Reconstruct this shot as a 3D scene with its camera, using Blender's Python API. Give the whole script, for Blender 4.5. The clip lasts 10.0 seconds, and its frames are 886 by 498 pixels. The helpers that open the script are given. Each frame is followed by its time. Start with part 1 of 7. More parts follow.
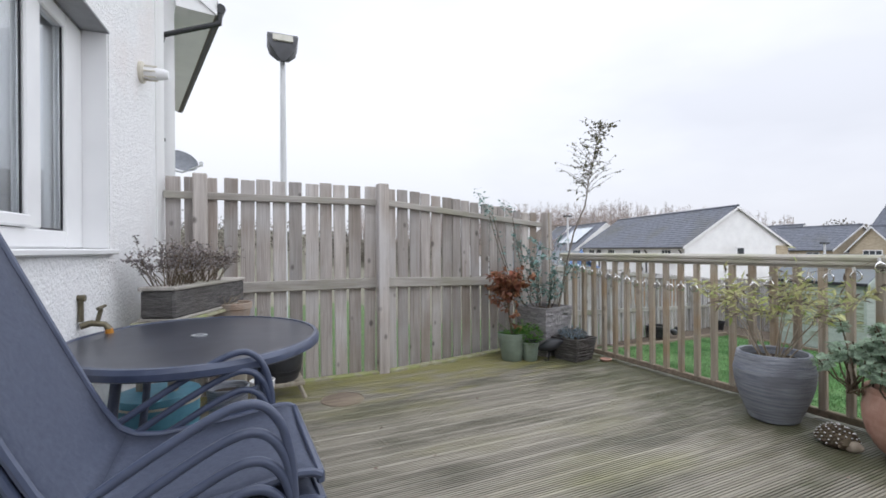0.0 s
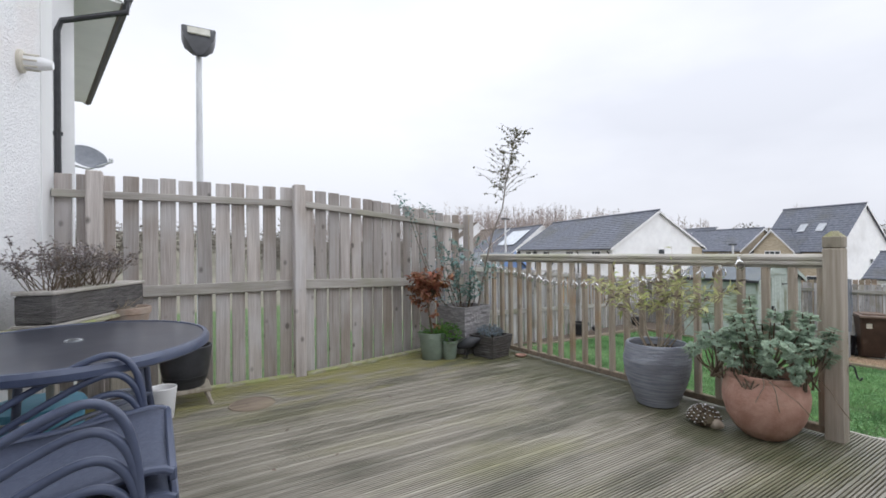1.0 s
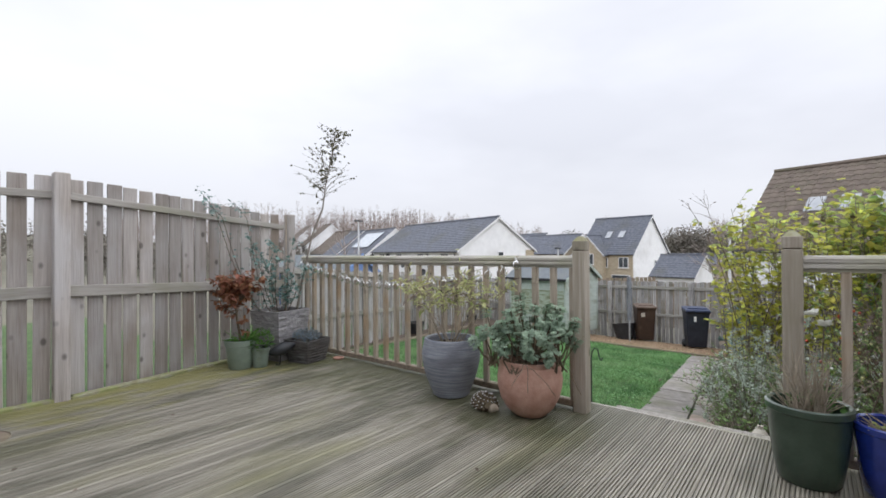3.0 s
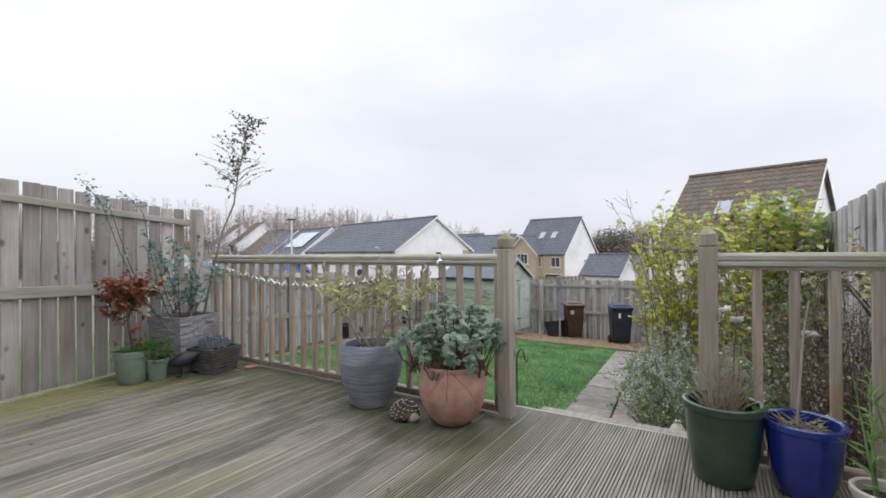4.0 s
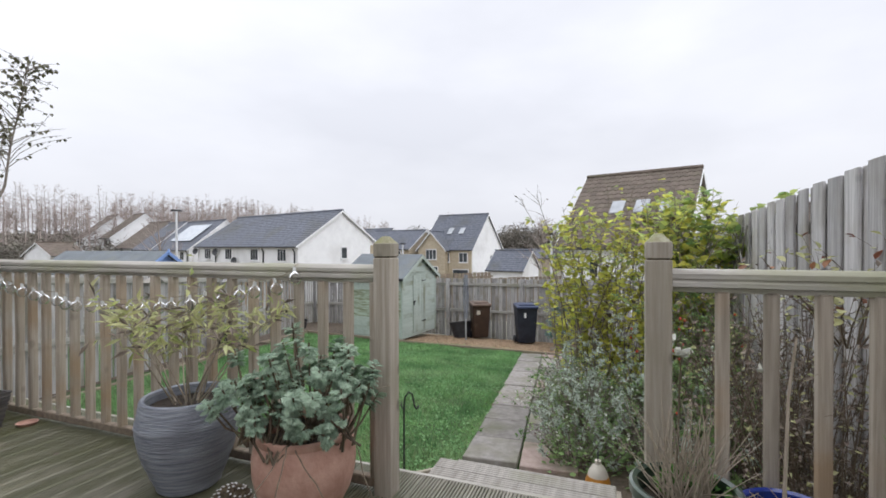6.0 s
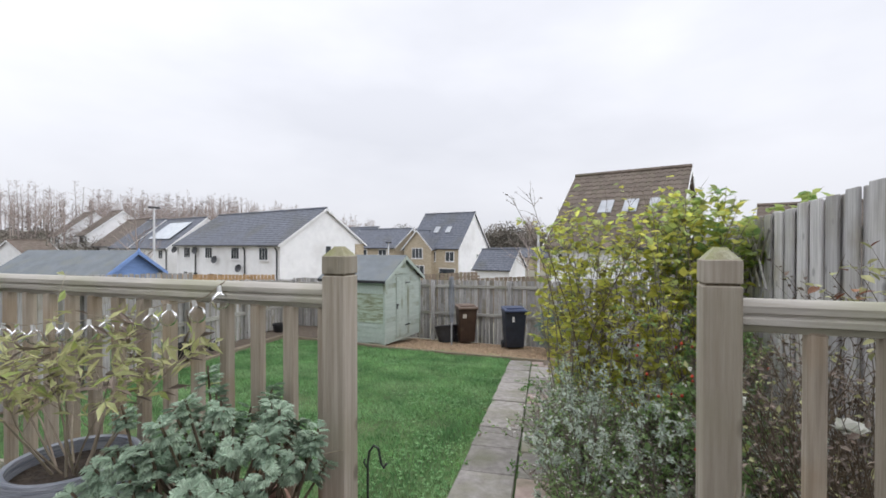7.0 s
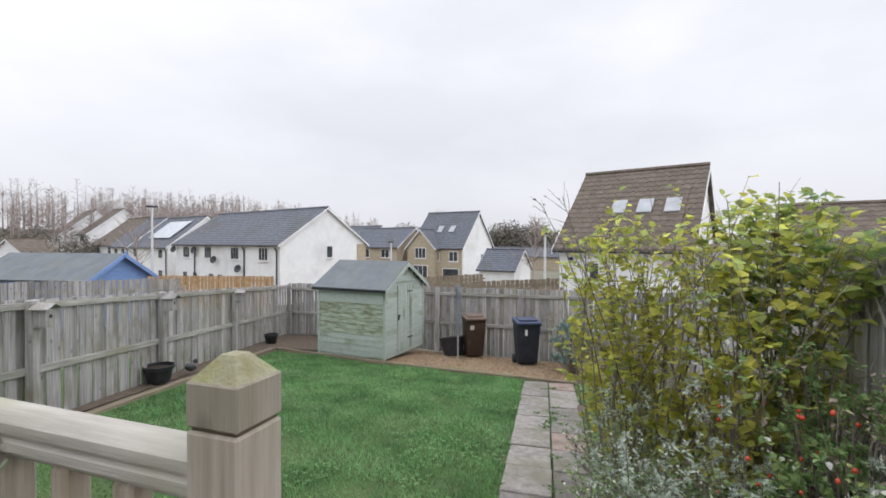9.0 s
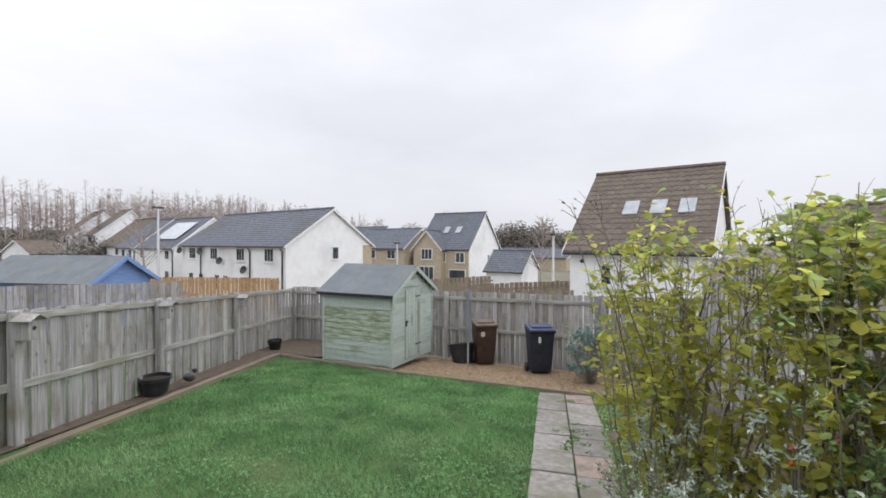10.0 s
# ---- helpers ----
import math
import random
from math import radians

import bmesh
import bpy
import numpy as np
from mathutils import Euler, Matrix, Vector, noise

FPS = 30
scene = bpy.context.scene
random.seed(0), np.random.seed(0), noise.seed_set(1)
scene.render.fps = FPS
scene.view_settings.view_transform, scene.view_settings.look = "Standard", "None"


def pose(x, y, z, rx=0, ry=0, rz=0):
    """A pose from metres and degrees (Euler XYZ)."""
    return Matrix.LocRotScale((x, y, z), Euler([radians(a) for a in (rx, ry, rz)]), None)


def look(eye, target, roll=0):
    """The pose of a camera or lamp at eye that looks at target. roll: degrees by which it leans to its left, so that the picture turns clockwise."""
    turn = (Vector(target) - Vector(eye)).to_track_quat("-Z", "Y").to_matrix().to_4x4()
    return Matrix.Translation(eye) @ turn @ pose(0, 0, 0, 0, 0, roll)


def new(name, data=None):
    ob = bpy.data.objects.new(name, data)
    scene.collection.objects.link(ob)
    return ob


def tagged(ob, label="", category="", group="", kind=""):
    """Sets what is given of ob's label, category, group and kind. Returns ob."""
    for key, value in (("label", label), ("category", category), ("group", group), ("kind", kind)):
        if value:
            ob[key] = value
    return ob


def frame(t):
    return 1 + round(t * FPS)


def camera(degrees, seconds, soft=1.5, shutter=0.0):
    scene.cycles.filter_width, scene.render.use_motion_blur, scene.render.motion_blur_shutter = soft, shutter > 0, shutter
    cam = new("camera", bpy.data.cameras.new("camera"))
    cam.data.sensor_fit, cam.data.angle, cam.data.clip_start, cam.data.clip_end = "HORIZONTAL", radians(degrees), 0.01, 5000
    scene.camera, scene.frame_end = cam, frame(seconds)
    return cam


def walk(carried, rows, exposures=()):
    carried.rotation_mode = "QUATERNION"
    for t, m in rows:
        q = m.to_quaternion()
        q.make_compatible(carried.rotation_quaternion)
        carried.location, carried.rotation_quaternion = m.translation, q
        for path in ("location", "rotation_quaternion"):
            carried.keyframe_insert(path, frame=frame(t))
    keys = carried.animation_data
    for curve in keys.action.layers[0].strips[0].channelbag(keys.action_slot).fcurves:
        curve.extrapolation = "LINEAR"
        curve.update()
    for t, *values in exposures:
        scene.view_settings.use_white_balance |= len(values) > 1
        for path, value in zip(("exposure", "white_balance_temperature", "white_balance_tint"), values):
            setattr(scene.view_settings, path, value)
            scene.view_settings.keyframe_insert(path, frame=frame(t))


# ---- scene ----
cam = camera(88.8, 10.0, soft=1.7)
PATH = [
    (0, (0.222, 0.069, 1.188), (1.072, 1.879, 1.188), -0.4),
    (0.5, (0.303, -0.022, 1.183), (1.256, 1.736, 1.187), -0.5),
    (1, (0.396, -0.116, 1.176), (1.468, 1.573, 1.184), -0.6),
    (1.5, (0.469, -0.212, 1.178), (1.667, 1.389, 1.186), -0.4),
    (2, (0.544, -0.296, 1.165), (1.87, 1.201, 1.177), -0.5),
    (2.5, (0.623, -0.368, 1.17), (2.063, 1.02, 1.183), -0.4),
    (3, (0.711, -0.396, 1.165), (2.251, 0.879, 1.178), -0.4),
    (4.5, (1.163, -0.316, 1.147), (2.92, 0.641, 1.152), -0.3),
    (5, (1.386, -0.239, 1.169), (3.19, 0.622, 1.164), -0.1),
    (5.5, (1.631, -0.177, 1.201), (3.477, 0.592, 1.191), -0.1),
    (7, (2.444, 0.037, 1.28), (4.337, 0.684, 1.259), 0.0),
    (7.5, (2.701, 0.132, 1.329), (4.594, 0.776, 1.303), 0.2),
    (8, (2.942, 0.212, 1.367), (4.834, 0.859, 1.34), 0.0),
    (8.5, (3.16, 0.301, 1.405), (5.05, 0.953, 1.377), 0.1),
    (9, (3.361, 0.417, 1.439), (5.249, 1.077, 1.411), 0.1),
    (9.5, (3.557, 0.534, 1.473), (5.441, 1.205, 1.445), 0.1),
    (10, (3.724, 0.634, 1.499), (5.604, 1.318, 1.473), 0.1),
]
walk(cam, [(t, look(eye, target, roll)) for t, eye, target, roll in PATH],
     [(0.0, 0.18, 6250, 10), (2.0, 0.12, 6300, 10), (5.0, 0.12, 6350, 10), (10.0, 0.09, 6420, 10)])

# ---- light ----
world = bpy.data.worlds.new("overcast_sky")
scene.world = world
world.use_nodes = True
wn, wl = world.node_tree.nodes, world.node_tree.links
wn.clear()
sky = wn.new("ShaderNodeTexSky")
sky.sky_type, sky.sun_disc = "NISHITA", False
sky.sun_elevation, sky.sun_rotation, sky.dust_density = radians(40), radians(200), 4.0
w_coord = wn.new("ShaderNodeTexCoord")
w_map = wn.new("ShaderNodeMapping")
w_map.inputs["Scale"].default_value = (1.0, 1.0, 2.6)
w_noise = wn.new("ShaderNodeTexNoise")
w_noise.inputs["Scale"].default_value, w_noise.inputs["Detail"].default_value = 1.3, 5.0
w_noise.inputs["Roughness"].default_value = 0.5
w_ramp = wn.new("ShaderNodeValToRGB")
w_ramp.color_ramp.elements[0].position, w_ramp.color_ramp.elements[0].color = 0.33, (0.83, 0.84, 0.90, 1)
w_ramp.color_ramp.elements[1].position, w_ramp.color_ramp.elements[1].color = 0.60, (1.0, 1.005, 1.06, 1)
w_sky_gain = wn.new("ShaderNodeMix")
w_sky_gain.data_type, w_sky_gain.blend_type = "RGBA", "MULTIPLY"
w_sky_gain.inputs[0].default_value = 1.0
w_sky_gain.inputs[7].default_value = (0.1, 0.1, 0.1, 1)
w_mix = wn.new("ShaderNodeMix")
w_mix.data_type = "RGBA"
w_mix.inputs[0].default_value = 0.95
w_back, w_out = wn.new("ShaderNodeBackground"), wn.new("ShaderNodeOutputWorld")
w_back.inputs["Strength"].default_value = 1.0
wl.new(w_coord.outputs["Generated"], w_map.inputs["Vector"])
wl.new(w_map.outputs["Vector"], w_noise.inputs["Vector"])
wl.new(w_noise.outputs["Fac"], w_ramp.inputs["Fac"])
wl.new(sky.outputs["Color"], w_sky_gain.inputs[6])
wl.new(w_sky_gain.outputs[2], w_mix.inputs[6])
w_low = wn.new("ShaderNodeSeparateXYZ")
w_rise = wn.new("ShaderNodeMapRange")
w_rise.interpolation_type = "SMOOTHSTEP"
w_rise.inputs["From Max"].default_value, w_rise.inputs["To Min"].default_value = 0.36, 0.80
w_haze = wn.new("ShaderNodeMix")
w_haze.data_type, w_haze.blend_type = "RGBA", "MULTIPLY"
w_haze.inputs[0].default_value = 1.0
wl.new(w_coord.outputs["Generated"], w_low.inputs[0])
wl.new(w_low.outputs["Z"], w_rise.inputs["Value"])
wl.new(w_ramp.outputs["Color"], w_haze.inputs[6])
wl.new(w_rise.outputs[0], w_haze.inputs[7])
wl.new(w_haze.outputs[2], w_mix.inputs[7])
wl.new(w_mix.outputs[2], w_back.inputs["Color"])
wl.new(w_back.outputs["Background"], w_out.inputs["Surface"])
sun = new("sun", bpy.data.lights.new("sun", "SUN"))
sun.data.energy, sun.data.angle, sun.data.color = 1.75, radians(155), (0.97, 0.985, 1.0)
sun.matrix_world = look((5.0, -2.5, 14), (2, 1, 0))


# ---- materials ----
def material(name, dark, light, rough=0.75, scale=(6, 6, 6), detail=4.0, bump=0.0, bump_scale=60.0, stain=None, stain_scale=1.5, stain_at=(0.5, 0.7),
             metal=0.0, jitter=0.0, knots=0.0, coat=0.0, world_space=False, contrast=(0.3, 0.7), island=0.0, sheer=0.0, ior=1.5, stain_stretch=(1, 1, 1), stain2=None, stain2_at=(0.5, 0.7)):
    """A surface of two colours mixed by stretched noise, with optional stains, knots, relief, and variation from object to object."""
    m = bpy.data.materials.new(name)
    m.use_nodes = True
    n, l = m.node_tree.nodes, m.node_tree.links
    b = n["Principled BSDF"]
    b.inputs["Roughness"].default_value, b.inputs["Metallic"].default_value = rough, metal
    b.inputs["Coat Weight"].default_value = coat
    b.inputs["IOR"].default_value = ior
    geo = n.new("ShaderNodeNewGeometry")
    info = n.new("ShaderNodeObjectInfo")
    tc = n.new("ShaderNodeTexCoord")
    place = n.new("ShaderNodeVectorMath")
    place.operation = "MULTIPLY_ADD"
    l.new(geo.outputs["Position"] if world_space else tc.outputs["Object"], place.inputs[0])
    place.inputs[1].default_value = (1, 1, 1)
    shift = n.new("ShaderNodeVectorMath")
    shift.operation = "SCALE"
    shift.inputs[0].default_value = (37.0, 53.0, 71.0)
    l.new(info.outputs["Random"], shift.inputs["Scale"])
    if world_space:
        place.inputs[2].default_value = (0, 0, 0)
    else:
        l.new(shift.outputs[0], place.inputs[2])
    mp = n.new("ShaderNodeMapping")
    mp.inputs["Scale"].default_value = scale
    l.new(place.outputs[0], mp.inputs["Vector"])
    grain = n.new("ShaderNodeTexNoise")
    grain.inputs["Scale"].default_value, grain.inputs["Detail"].default_value = 1.0, detail
    grain.inputs["Roughness"].default_value = 0.62
    l.new(mp.outputs[0], grain.inputs["Vector"])
    ramp = n.new("ShaderNodeValToRGB")
    ramp.color_ramp.elements[0].position, ramp.color_ramp.elements[1].position = contrast
    ramp.color_ramp.elements[0].color, ramp.color_ramp.elements[1].color = (*dark, 1), (*light, 1)
    l.new(grain.outputs["Fac"], ramp.inputs["Fac"])
    colour = ramp.outputs["Color"]

    def blend(fac, other, a):
        x = n.new("ShaderNodeMix")
        x.data_type = "RGBA"
        l.new(fac, x.inputs[0])
        l.new(a, x.inputs[6])
        x.inputs[7].default_value = (*other, 1)
        return x.outputs[2]

    if stain:
        s = n.new("ShaderNodeTexNoise")
        s.inputs["Scale"].default_value, s.inputs["Detail"].default_value = stain_scale, 5.0
        sm = n.new("ShaderNodeMapping")
        sm.inputs["Scale"].default_value = stain_stretch
        l.new(place.outputs[0], sm.inputs["Vector"])
        l.new(sm.outputs[0], s.inputs["Vector"])
        r = n.new("ShaderNodeMapRange")
        r.inputs["From Min"].default_value, r.inputs["From Max"].default_value = stain_at
        r.inputs["To Max"].default_value = 0.85
        l.new(s.outputs["Fac"], r.inputs["Value"])
        colour = blend(r.outputs[0], stain, colour)
    if stain2:
        s2 = n.new("ShaderNodeTexNoise")
        s2.inputs["Scale"].default_value, s2.inputs["Detail"].default_value = 1.7, 7.0
        off = n.new("ShaderNodeVectorMath")
        off.inputs[1].default_value = (11.3, 4.1, 2.2)
        l.new(sm.outputs[0] if stain else place.outputs[0], off.inputs[0])
        l.new(off.outputs[0], s2.inputs["Vector"])
        r = n.new("ShaderNodeMapRange")
        r.inputs["From Min"].default_value, r.inputs["From Max"].default_value = stain2_at
        r.inputs["To Max"].default_value = 0.8
        l.new(s2.outputs["Fac"], r.inputs["Value"])
        colour = blend(r.outputs[0], stain2, colour)
    if knots:
        v = n.new("ShaderNodeTexVoronoi")
        v.inputs["Scale"].default_value = 1.0
        km = n.new("ShaderNodeMapping")
        km.inputs["Scale"].default_value = (6.5, 6.5, 4.2)
        l.new(place.outputs[0], km.inputs["Vector"])
        l.new(km.outputs[0], v.inputs["Vector"])
        r = n.new("ShaderNodeMapRange")
        r.inputs["From Min"].default_value, r.inputs["From Max"].default_value = 0.165, 0.08
        r.inputs["To Max"].default_value = knots
        l.new(v.outputs["Distance"], r.inputs["Value"])
        colour = blend(r.outputs[0], tuple(c * 0.35 for c in dark), colour)
    if jitter or island:
        hsv = n.new("ShaderNodeHueSaturation")
        r = n.new("ShaderNodeMapRange")
        amount = jitter or island
        r.inputs["To Min"].default_value, r.inputs["To Max"].default_value = 1 - amount, 1 + amount
        l.new(geo.outputs["Random Per Island"] if island else info.outputs["Random"], r.inputs["Value"])
        l.new(r.outputs[0], hsv.inputs["Value"])
        l.new(colour, hsv.inputs["Color"])
        if island:
            r2 = n.new("ShaderNodeMapRange")
            r2.inputs["To Min"].default_value, r2.inputs["To Max"].default_value = 0.485, 0.515
            wn2 = n.new("ShaderNodeTexWhiteNoise")
            wn2.noise_dimensions = "1D"
            l.new(geo.outputs["Random Per Island"], wn2.inputs["W"])
            l.new(wn2.outputs["Value"], r2.inputs["Value"])
            l.new(r2.outputs[0], hsv.inputs["Hue"])
        colour = hsv.outputs["Color"]
    l.new(colour, b.inputs["Base Color"])
    if bump:
        bn = n.new("ShaderNodeTexNoise")
        bn.inputs["Scale"].default_value, bn.inputs["Detail"].default_value = bump_scale, 3.0
        if max(scale) > 6 * min(scale):
            l.new(mp.outputs[0], bn.inputs["Vector"])
            bn.inputs["Scale"].default_value = 2.6
        else:
            l.new(place.outputs[0], bn.inputs["Vector"])
        bu = n.new("ShaderNodeBump")
        bu.inputs["Strength"].default_value, bu.inputs["Distance"].default_value = min(1.0, bump), 0.01 * max(1.0, bump)
        l.new(bn.outputs["Fac"], bu.inputs["Height"])
        l.new(bu.outputs["Normal"], b.inputs["Normal"])
    if sheer:
        t = n.new("ShaderNodeBsdfTranslucent")
        l.new(colour, t.inputs["Color"])
        mx = n.new("ShaderNodeMixShader")
        mx.inputs[0].default_value = sheer
        l.new(b.outputs[0], mx.inputs[1])
        l.new(t.outputs[0], mx.inputs[2])
        l.new(mx.outputs[0], n["Material Output"].inputs["Surface"])
    return m


def glass_material(name, tint=(0.9, 0.93, 0.95), rough=0.0):
    m = bpy.data.materials.new(name)
    m.use_nodes = True
    b = m.node_tree.nodes["Principled BSDF"]
    b.inputs["Base Color"].default_value = (*tint, 1)
    b.inputs["Roughness"].default_value, b.inputs["Transmission Weight"].default_value, b.inputs["IOR"].default_value = rough, 1.0, 1.45
    return m


M_FENCE = material("weathered_fence_wood", (0.27, 0.235, 0.212), (0.53, 0.49, 0.465), 0.85, (36, 36, 1.5), 7, 0.6, 90, (0.47, 0.45, 0.445), 3.2, (0.47, 0.66), jitter=0.28, knots=0.8, contrast=(0.26, 0.74), stain_stretch=(1, 1, 0.5), stain2=(0.235, 0.185, 0.145), stain2_at=(0.50, 0.72))
M_FENCE_GREY = material("silvered_fence_wood", (0.22, 0.21, 0.205), (0.52, 0.505, 0.50), 0.88, (48, 48, 1.9), 6, 0.6, 90, (0.23, 0.205, 0.15), 2.4, (0.5, 0.72), jitter=0.26, knots=0.5)
M_RAIL_GREY = material("silvered_rail_wood", (0.22, 0.21, 0.19), (0.46, 0.445, 0.41), 0.86, (2, 26, 26), 5, 0.4, 90, (0.25, 0.245, 0.17), 2.0, (0.5, 0.72), jitter=0.14)
M_FENCE_PALE = material("pale_silver_fence_wood", (0.33, 0.32, 0.32), (0.63, 0.615, 0.615), 0.88, (48, 48, 1.9), 6, 0.6, 90, (0.32, 0.29, 0.24), 2.4, (0.5, 0.75), jitter=0.2, knots=0.5)
M_RAIL_X = material("weathered_rail_wood_lengthwise", (0.30, 0.275, 0.245), (0.51, 0.48, 0.445), 0.82, (2, 26, 26), 5, 0.4, 90, (0.30, 0.295, 0.215), 2.0, (0.5, 0.72), jitter=0.1)
M_RAIL_Y = material("weathered_rail_wood", (0.33, 0.305, 0.265), (0.6, 0.565, 0.515), 0.75, (26, 2, 26), 5, 0.3, 90, (0.33, 0.335, 0.20), 2.0, (0.48, 0.7), jitter=0.1)
M_POST = material("newel_post_wood", (0.255, 0.212, 0.163), (0.52, 0.472, 0.405), 0.8, (34, 34, 1.4), 6, 0.5, 80, (0.30, 0.27, 0.20), 2.4, (0.45, 0.7), jitter=0.1, knots=0.6, contrast=(0.24, 0.80))
M_BALUSTER = material("baluster_wood", (0.27, 0.225, 0.175), (0.52, 0.455, 0.375), 0.8, (40, 40, 1.6), 6, 0.5, 80, (0.36, 0.25, 0.15), 2.4, (0.50, 0.7), jitter=0.16, knots=0.4)
M_MOSS_WOOD = material("mossy_wood_top", (0.26, 0.24, 0.13), (0.46, 0.45, 0.34), 0.9, (14, 14, 14), 5, 0.5, 120, (0.33, 0.36, 0.14), 9, (0.45, 0.6))
M_KERB = material("brown_sleeper_wood", (0.17, 0.13, 0.095), (0.34, 0.275, 0.21), 0.88, (2, 26, 26), 5, 0.4, 80, (0.26, 0.24, 0.15), 2.0, (0.5, 0.72), jitter=0.12)
M_DECK = material("grooved_deck_wood", (0.137, 0.124, 0.099), (0.465, 0.428, 0.353), 0.5, (1.3, 34, 34), 7, 0.3, 110, (0.24, 0.235, 0.09), 0.9, (0.52, 0.80), jitter=0.12, world_space=True, stain_stretch=(0.75, 1.9, 1), stain2=(0.075, 0.075, 0.045), stain2_at=(0.50, 0.72), contrast=(0.22, 0.80))
d_nodes, d_links = M_DECK.node_tree.nodes, M_DECK.node_tree.links
d_base = d_nodes["Principled BSDF"].inputs["Base Color"]
d_geo = d_nodes.new("ShaderNodeNewGeometry")
d_xyz = d_nodes.new("ShaderNodeSeparateXYZ")
d_links.new(d_geo.outputs["Position"], d_xyz.inputs[0])
d_map = d_nodes.new("ShaderNodeMapping")
d_map.inputs["Scale"].default_value = (1.6, 4.5, 1.0)
d_links.new(d_geo.outputs["Position"], d_map.inputs["Vector"])
# algae: yellow-green along the fence, dark green in the damp strip under the railing
for d_axis, d_from, d_to, d_most, d_colour, d_seed in (("Y", 2.9, 4.4, 0.30, (0.255, 0.24, 0.065), 0.0), ("X", 2.35, 3.6, 0.28, (0.085, 0.088, 0.038), 7.7)):
    d_noise = d_nodes.new("ShaderNodeTexNoise")
    d_noise.noise_dimensions = "4D"
    d_noise.inputs["W"].default_value, d_noise.inputs["Scale"].default_value, d_noise.inputs["Detail"].default_value = d_seed, 1.5, 7.0
    d_links.new(d_map.outputs[0], d_noise.inputs["Vector"])
    d_near = d_nodes.new("ShaderNodeMapRange")
    d_near.inputs["From Min"].default_value, d_near.inputs["From Max"].default_value = d_from, d_to
    d_near.inputs["To Min"].default_value, d_near.inputs["To Max"].default_value = -0.30, d_most
    d_links.new(d_xyz.outputs[d_axis], d_near.inputs["Value"])
    d_sum = d_nodes.new("ShaderNodeMath")
    d_links.new(d_noise.outputs["Fac"], d_sum.inputs[0])
    d_links.new(d_near.outputs[0], d_sum.inputs[1])
    d_mask = d_nodes.new("ShaderNodeMapRange")
    d_mask.inputs["From Min"].default_value, d_mask.inputs["From Max"].default_value, d_mask.inputs["To Max"].default_value = 0.46, 0.72, 0.8
    d_links.new(d_sum.outputs[0], d_mask.inputs["Value"])
    d_cover = d_mask.outputs[0]
    if d_axis == "X":   # the trodden way to the steps stays clean
        d_way = d_nodes.new("ShaderNodeMapRange")
        d_way.inputs["From Min"].default_value, d_way.inputs["From Max"].default_value, d_way.inputs["To Min"].default_value = 0.35, 1.0, 0.1
        d_links.new(d_xyz.outputs["Y"], d_way.inputs["Value"])
        d_both = d_nodes.new("ShaderNodeMath")
        d_both.operation = "MULTIPLY"
        d_links.new(d_cover, d_both.inputs[0])
        d_links.new(d_way.outputs[0], d_both.inputs[1])
        d_cover = d_both.outputs[0]
    d_mix = d_nodes.new("ShaderNodeMix")
    d_mix.data_type = "RGBA"
    d_links.new(d_cover, d_mix.inputs[0])
    d_links.new(d_base.links[0].from_socket, d_mix.inputs[6])
    d_mix.inputs[7].default_value = (*d_colour, 1)
    d_links.new(d_mix.outputs[2], d_base)
M_RENDER = material("white_roughcast", (0.78, 0.78, 0.79), (0.88, 0.88, 0.885), 0.9, (22, 22, 22), 4, 1.2, 58, (0.78, 0.71, 0.69), 1.2, (0.55, 0.8), world_space=True)
M_WHITE_WALL = material("far_white_render", (0.82, 0.82, 0.83), (0.9, 0.9, 0.905), 0.9, (2, 2, 2), 4, 0.0, 60, (0.64, 0.63, 0.62), 0.4, (0.5, 0.8), world_space=True)
M_UPVC = material("white_upvc", (0.78, 0.78, 0.79), (0.84, 0.84, 0.845), 0.3, (3, 3, 3), 2)
M_GREY_SOFFIT = material("grey_lintel", (0.30, 0.31, 0.33), (0.38, 0.39, 0.41), 0.6, (9, 9, 9), 3)
M_OLD_TERRACOTTA = material("pale_weathered_terracotta", (0.27, 0.185, 0.14), (0.44, 0.34, 0.275), 0.85, (14, 14, 14), 5, 0.3, 90, (0.40, 0.36, 0.31), 5, (0.5, 0.7))
M_BLACK_PLASTIC = material("black_plastic", (0.012, 0.013, 0.016), (0.03, 0.031, 0.036), 0.42, (14, 14, 14), 3)
M_TABLE_METAL = material("anthracite_painted_metal", (0.0585, 0.0728, 0.1235), (0.0845, 0.104, 0.169), 0.38, (9, 9, 9), 3, coat=0.1)
M_SLING = material("anthracite_woven_sling", (0.0598, 0.0715, 0.1144), (0.0832, 0.0988, 0.1495), 0.72, (60, 60, 60), 2, 0.35, 700)
M_TABLE_GLASS = material("dark_glass_tabletop", (0.04, 0.044, 0.06), (0.065, 0.071, 0.094), 0.28, (5, 5, 5), 4, contrast=(0.45, 0.75), ior=1.42)
M_GREY_POT = material("ribbed_grey_ceramic", (0.17, 0.185, 0.23), (0.40, 0.42, 0.475), 0.62, (5, 5, 95), 4, 1.1, 40, (0.16, 0.16, 0.18), 3, (0.55, 0.8))
M_TERRACOTTA = material("terracotta", (0.40, 0.215, 0.165), (0.58, 0.36, 0.285), 0.8, (11, 11, 11), 5, 0.35, 60, (0.50, 0.36, 0.28), 3.5, (0.55, 0.72))
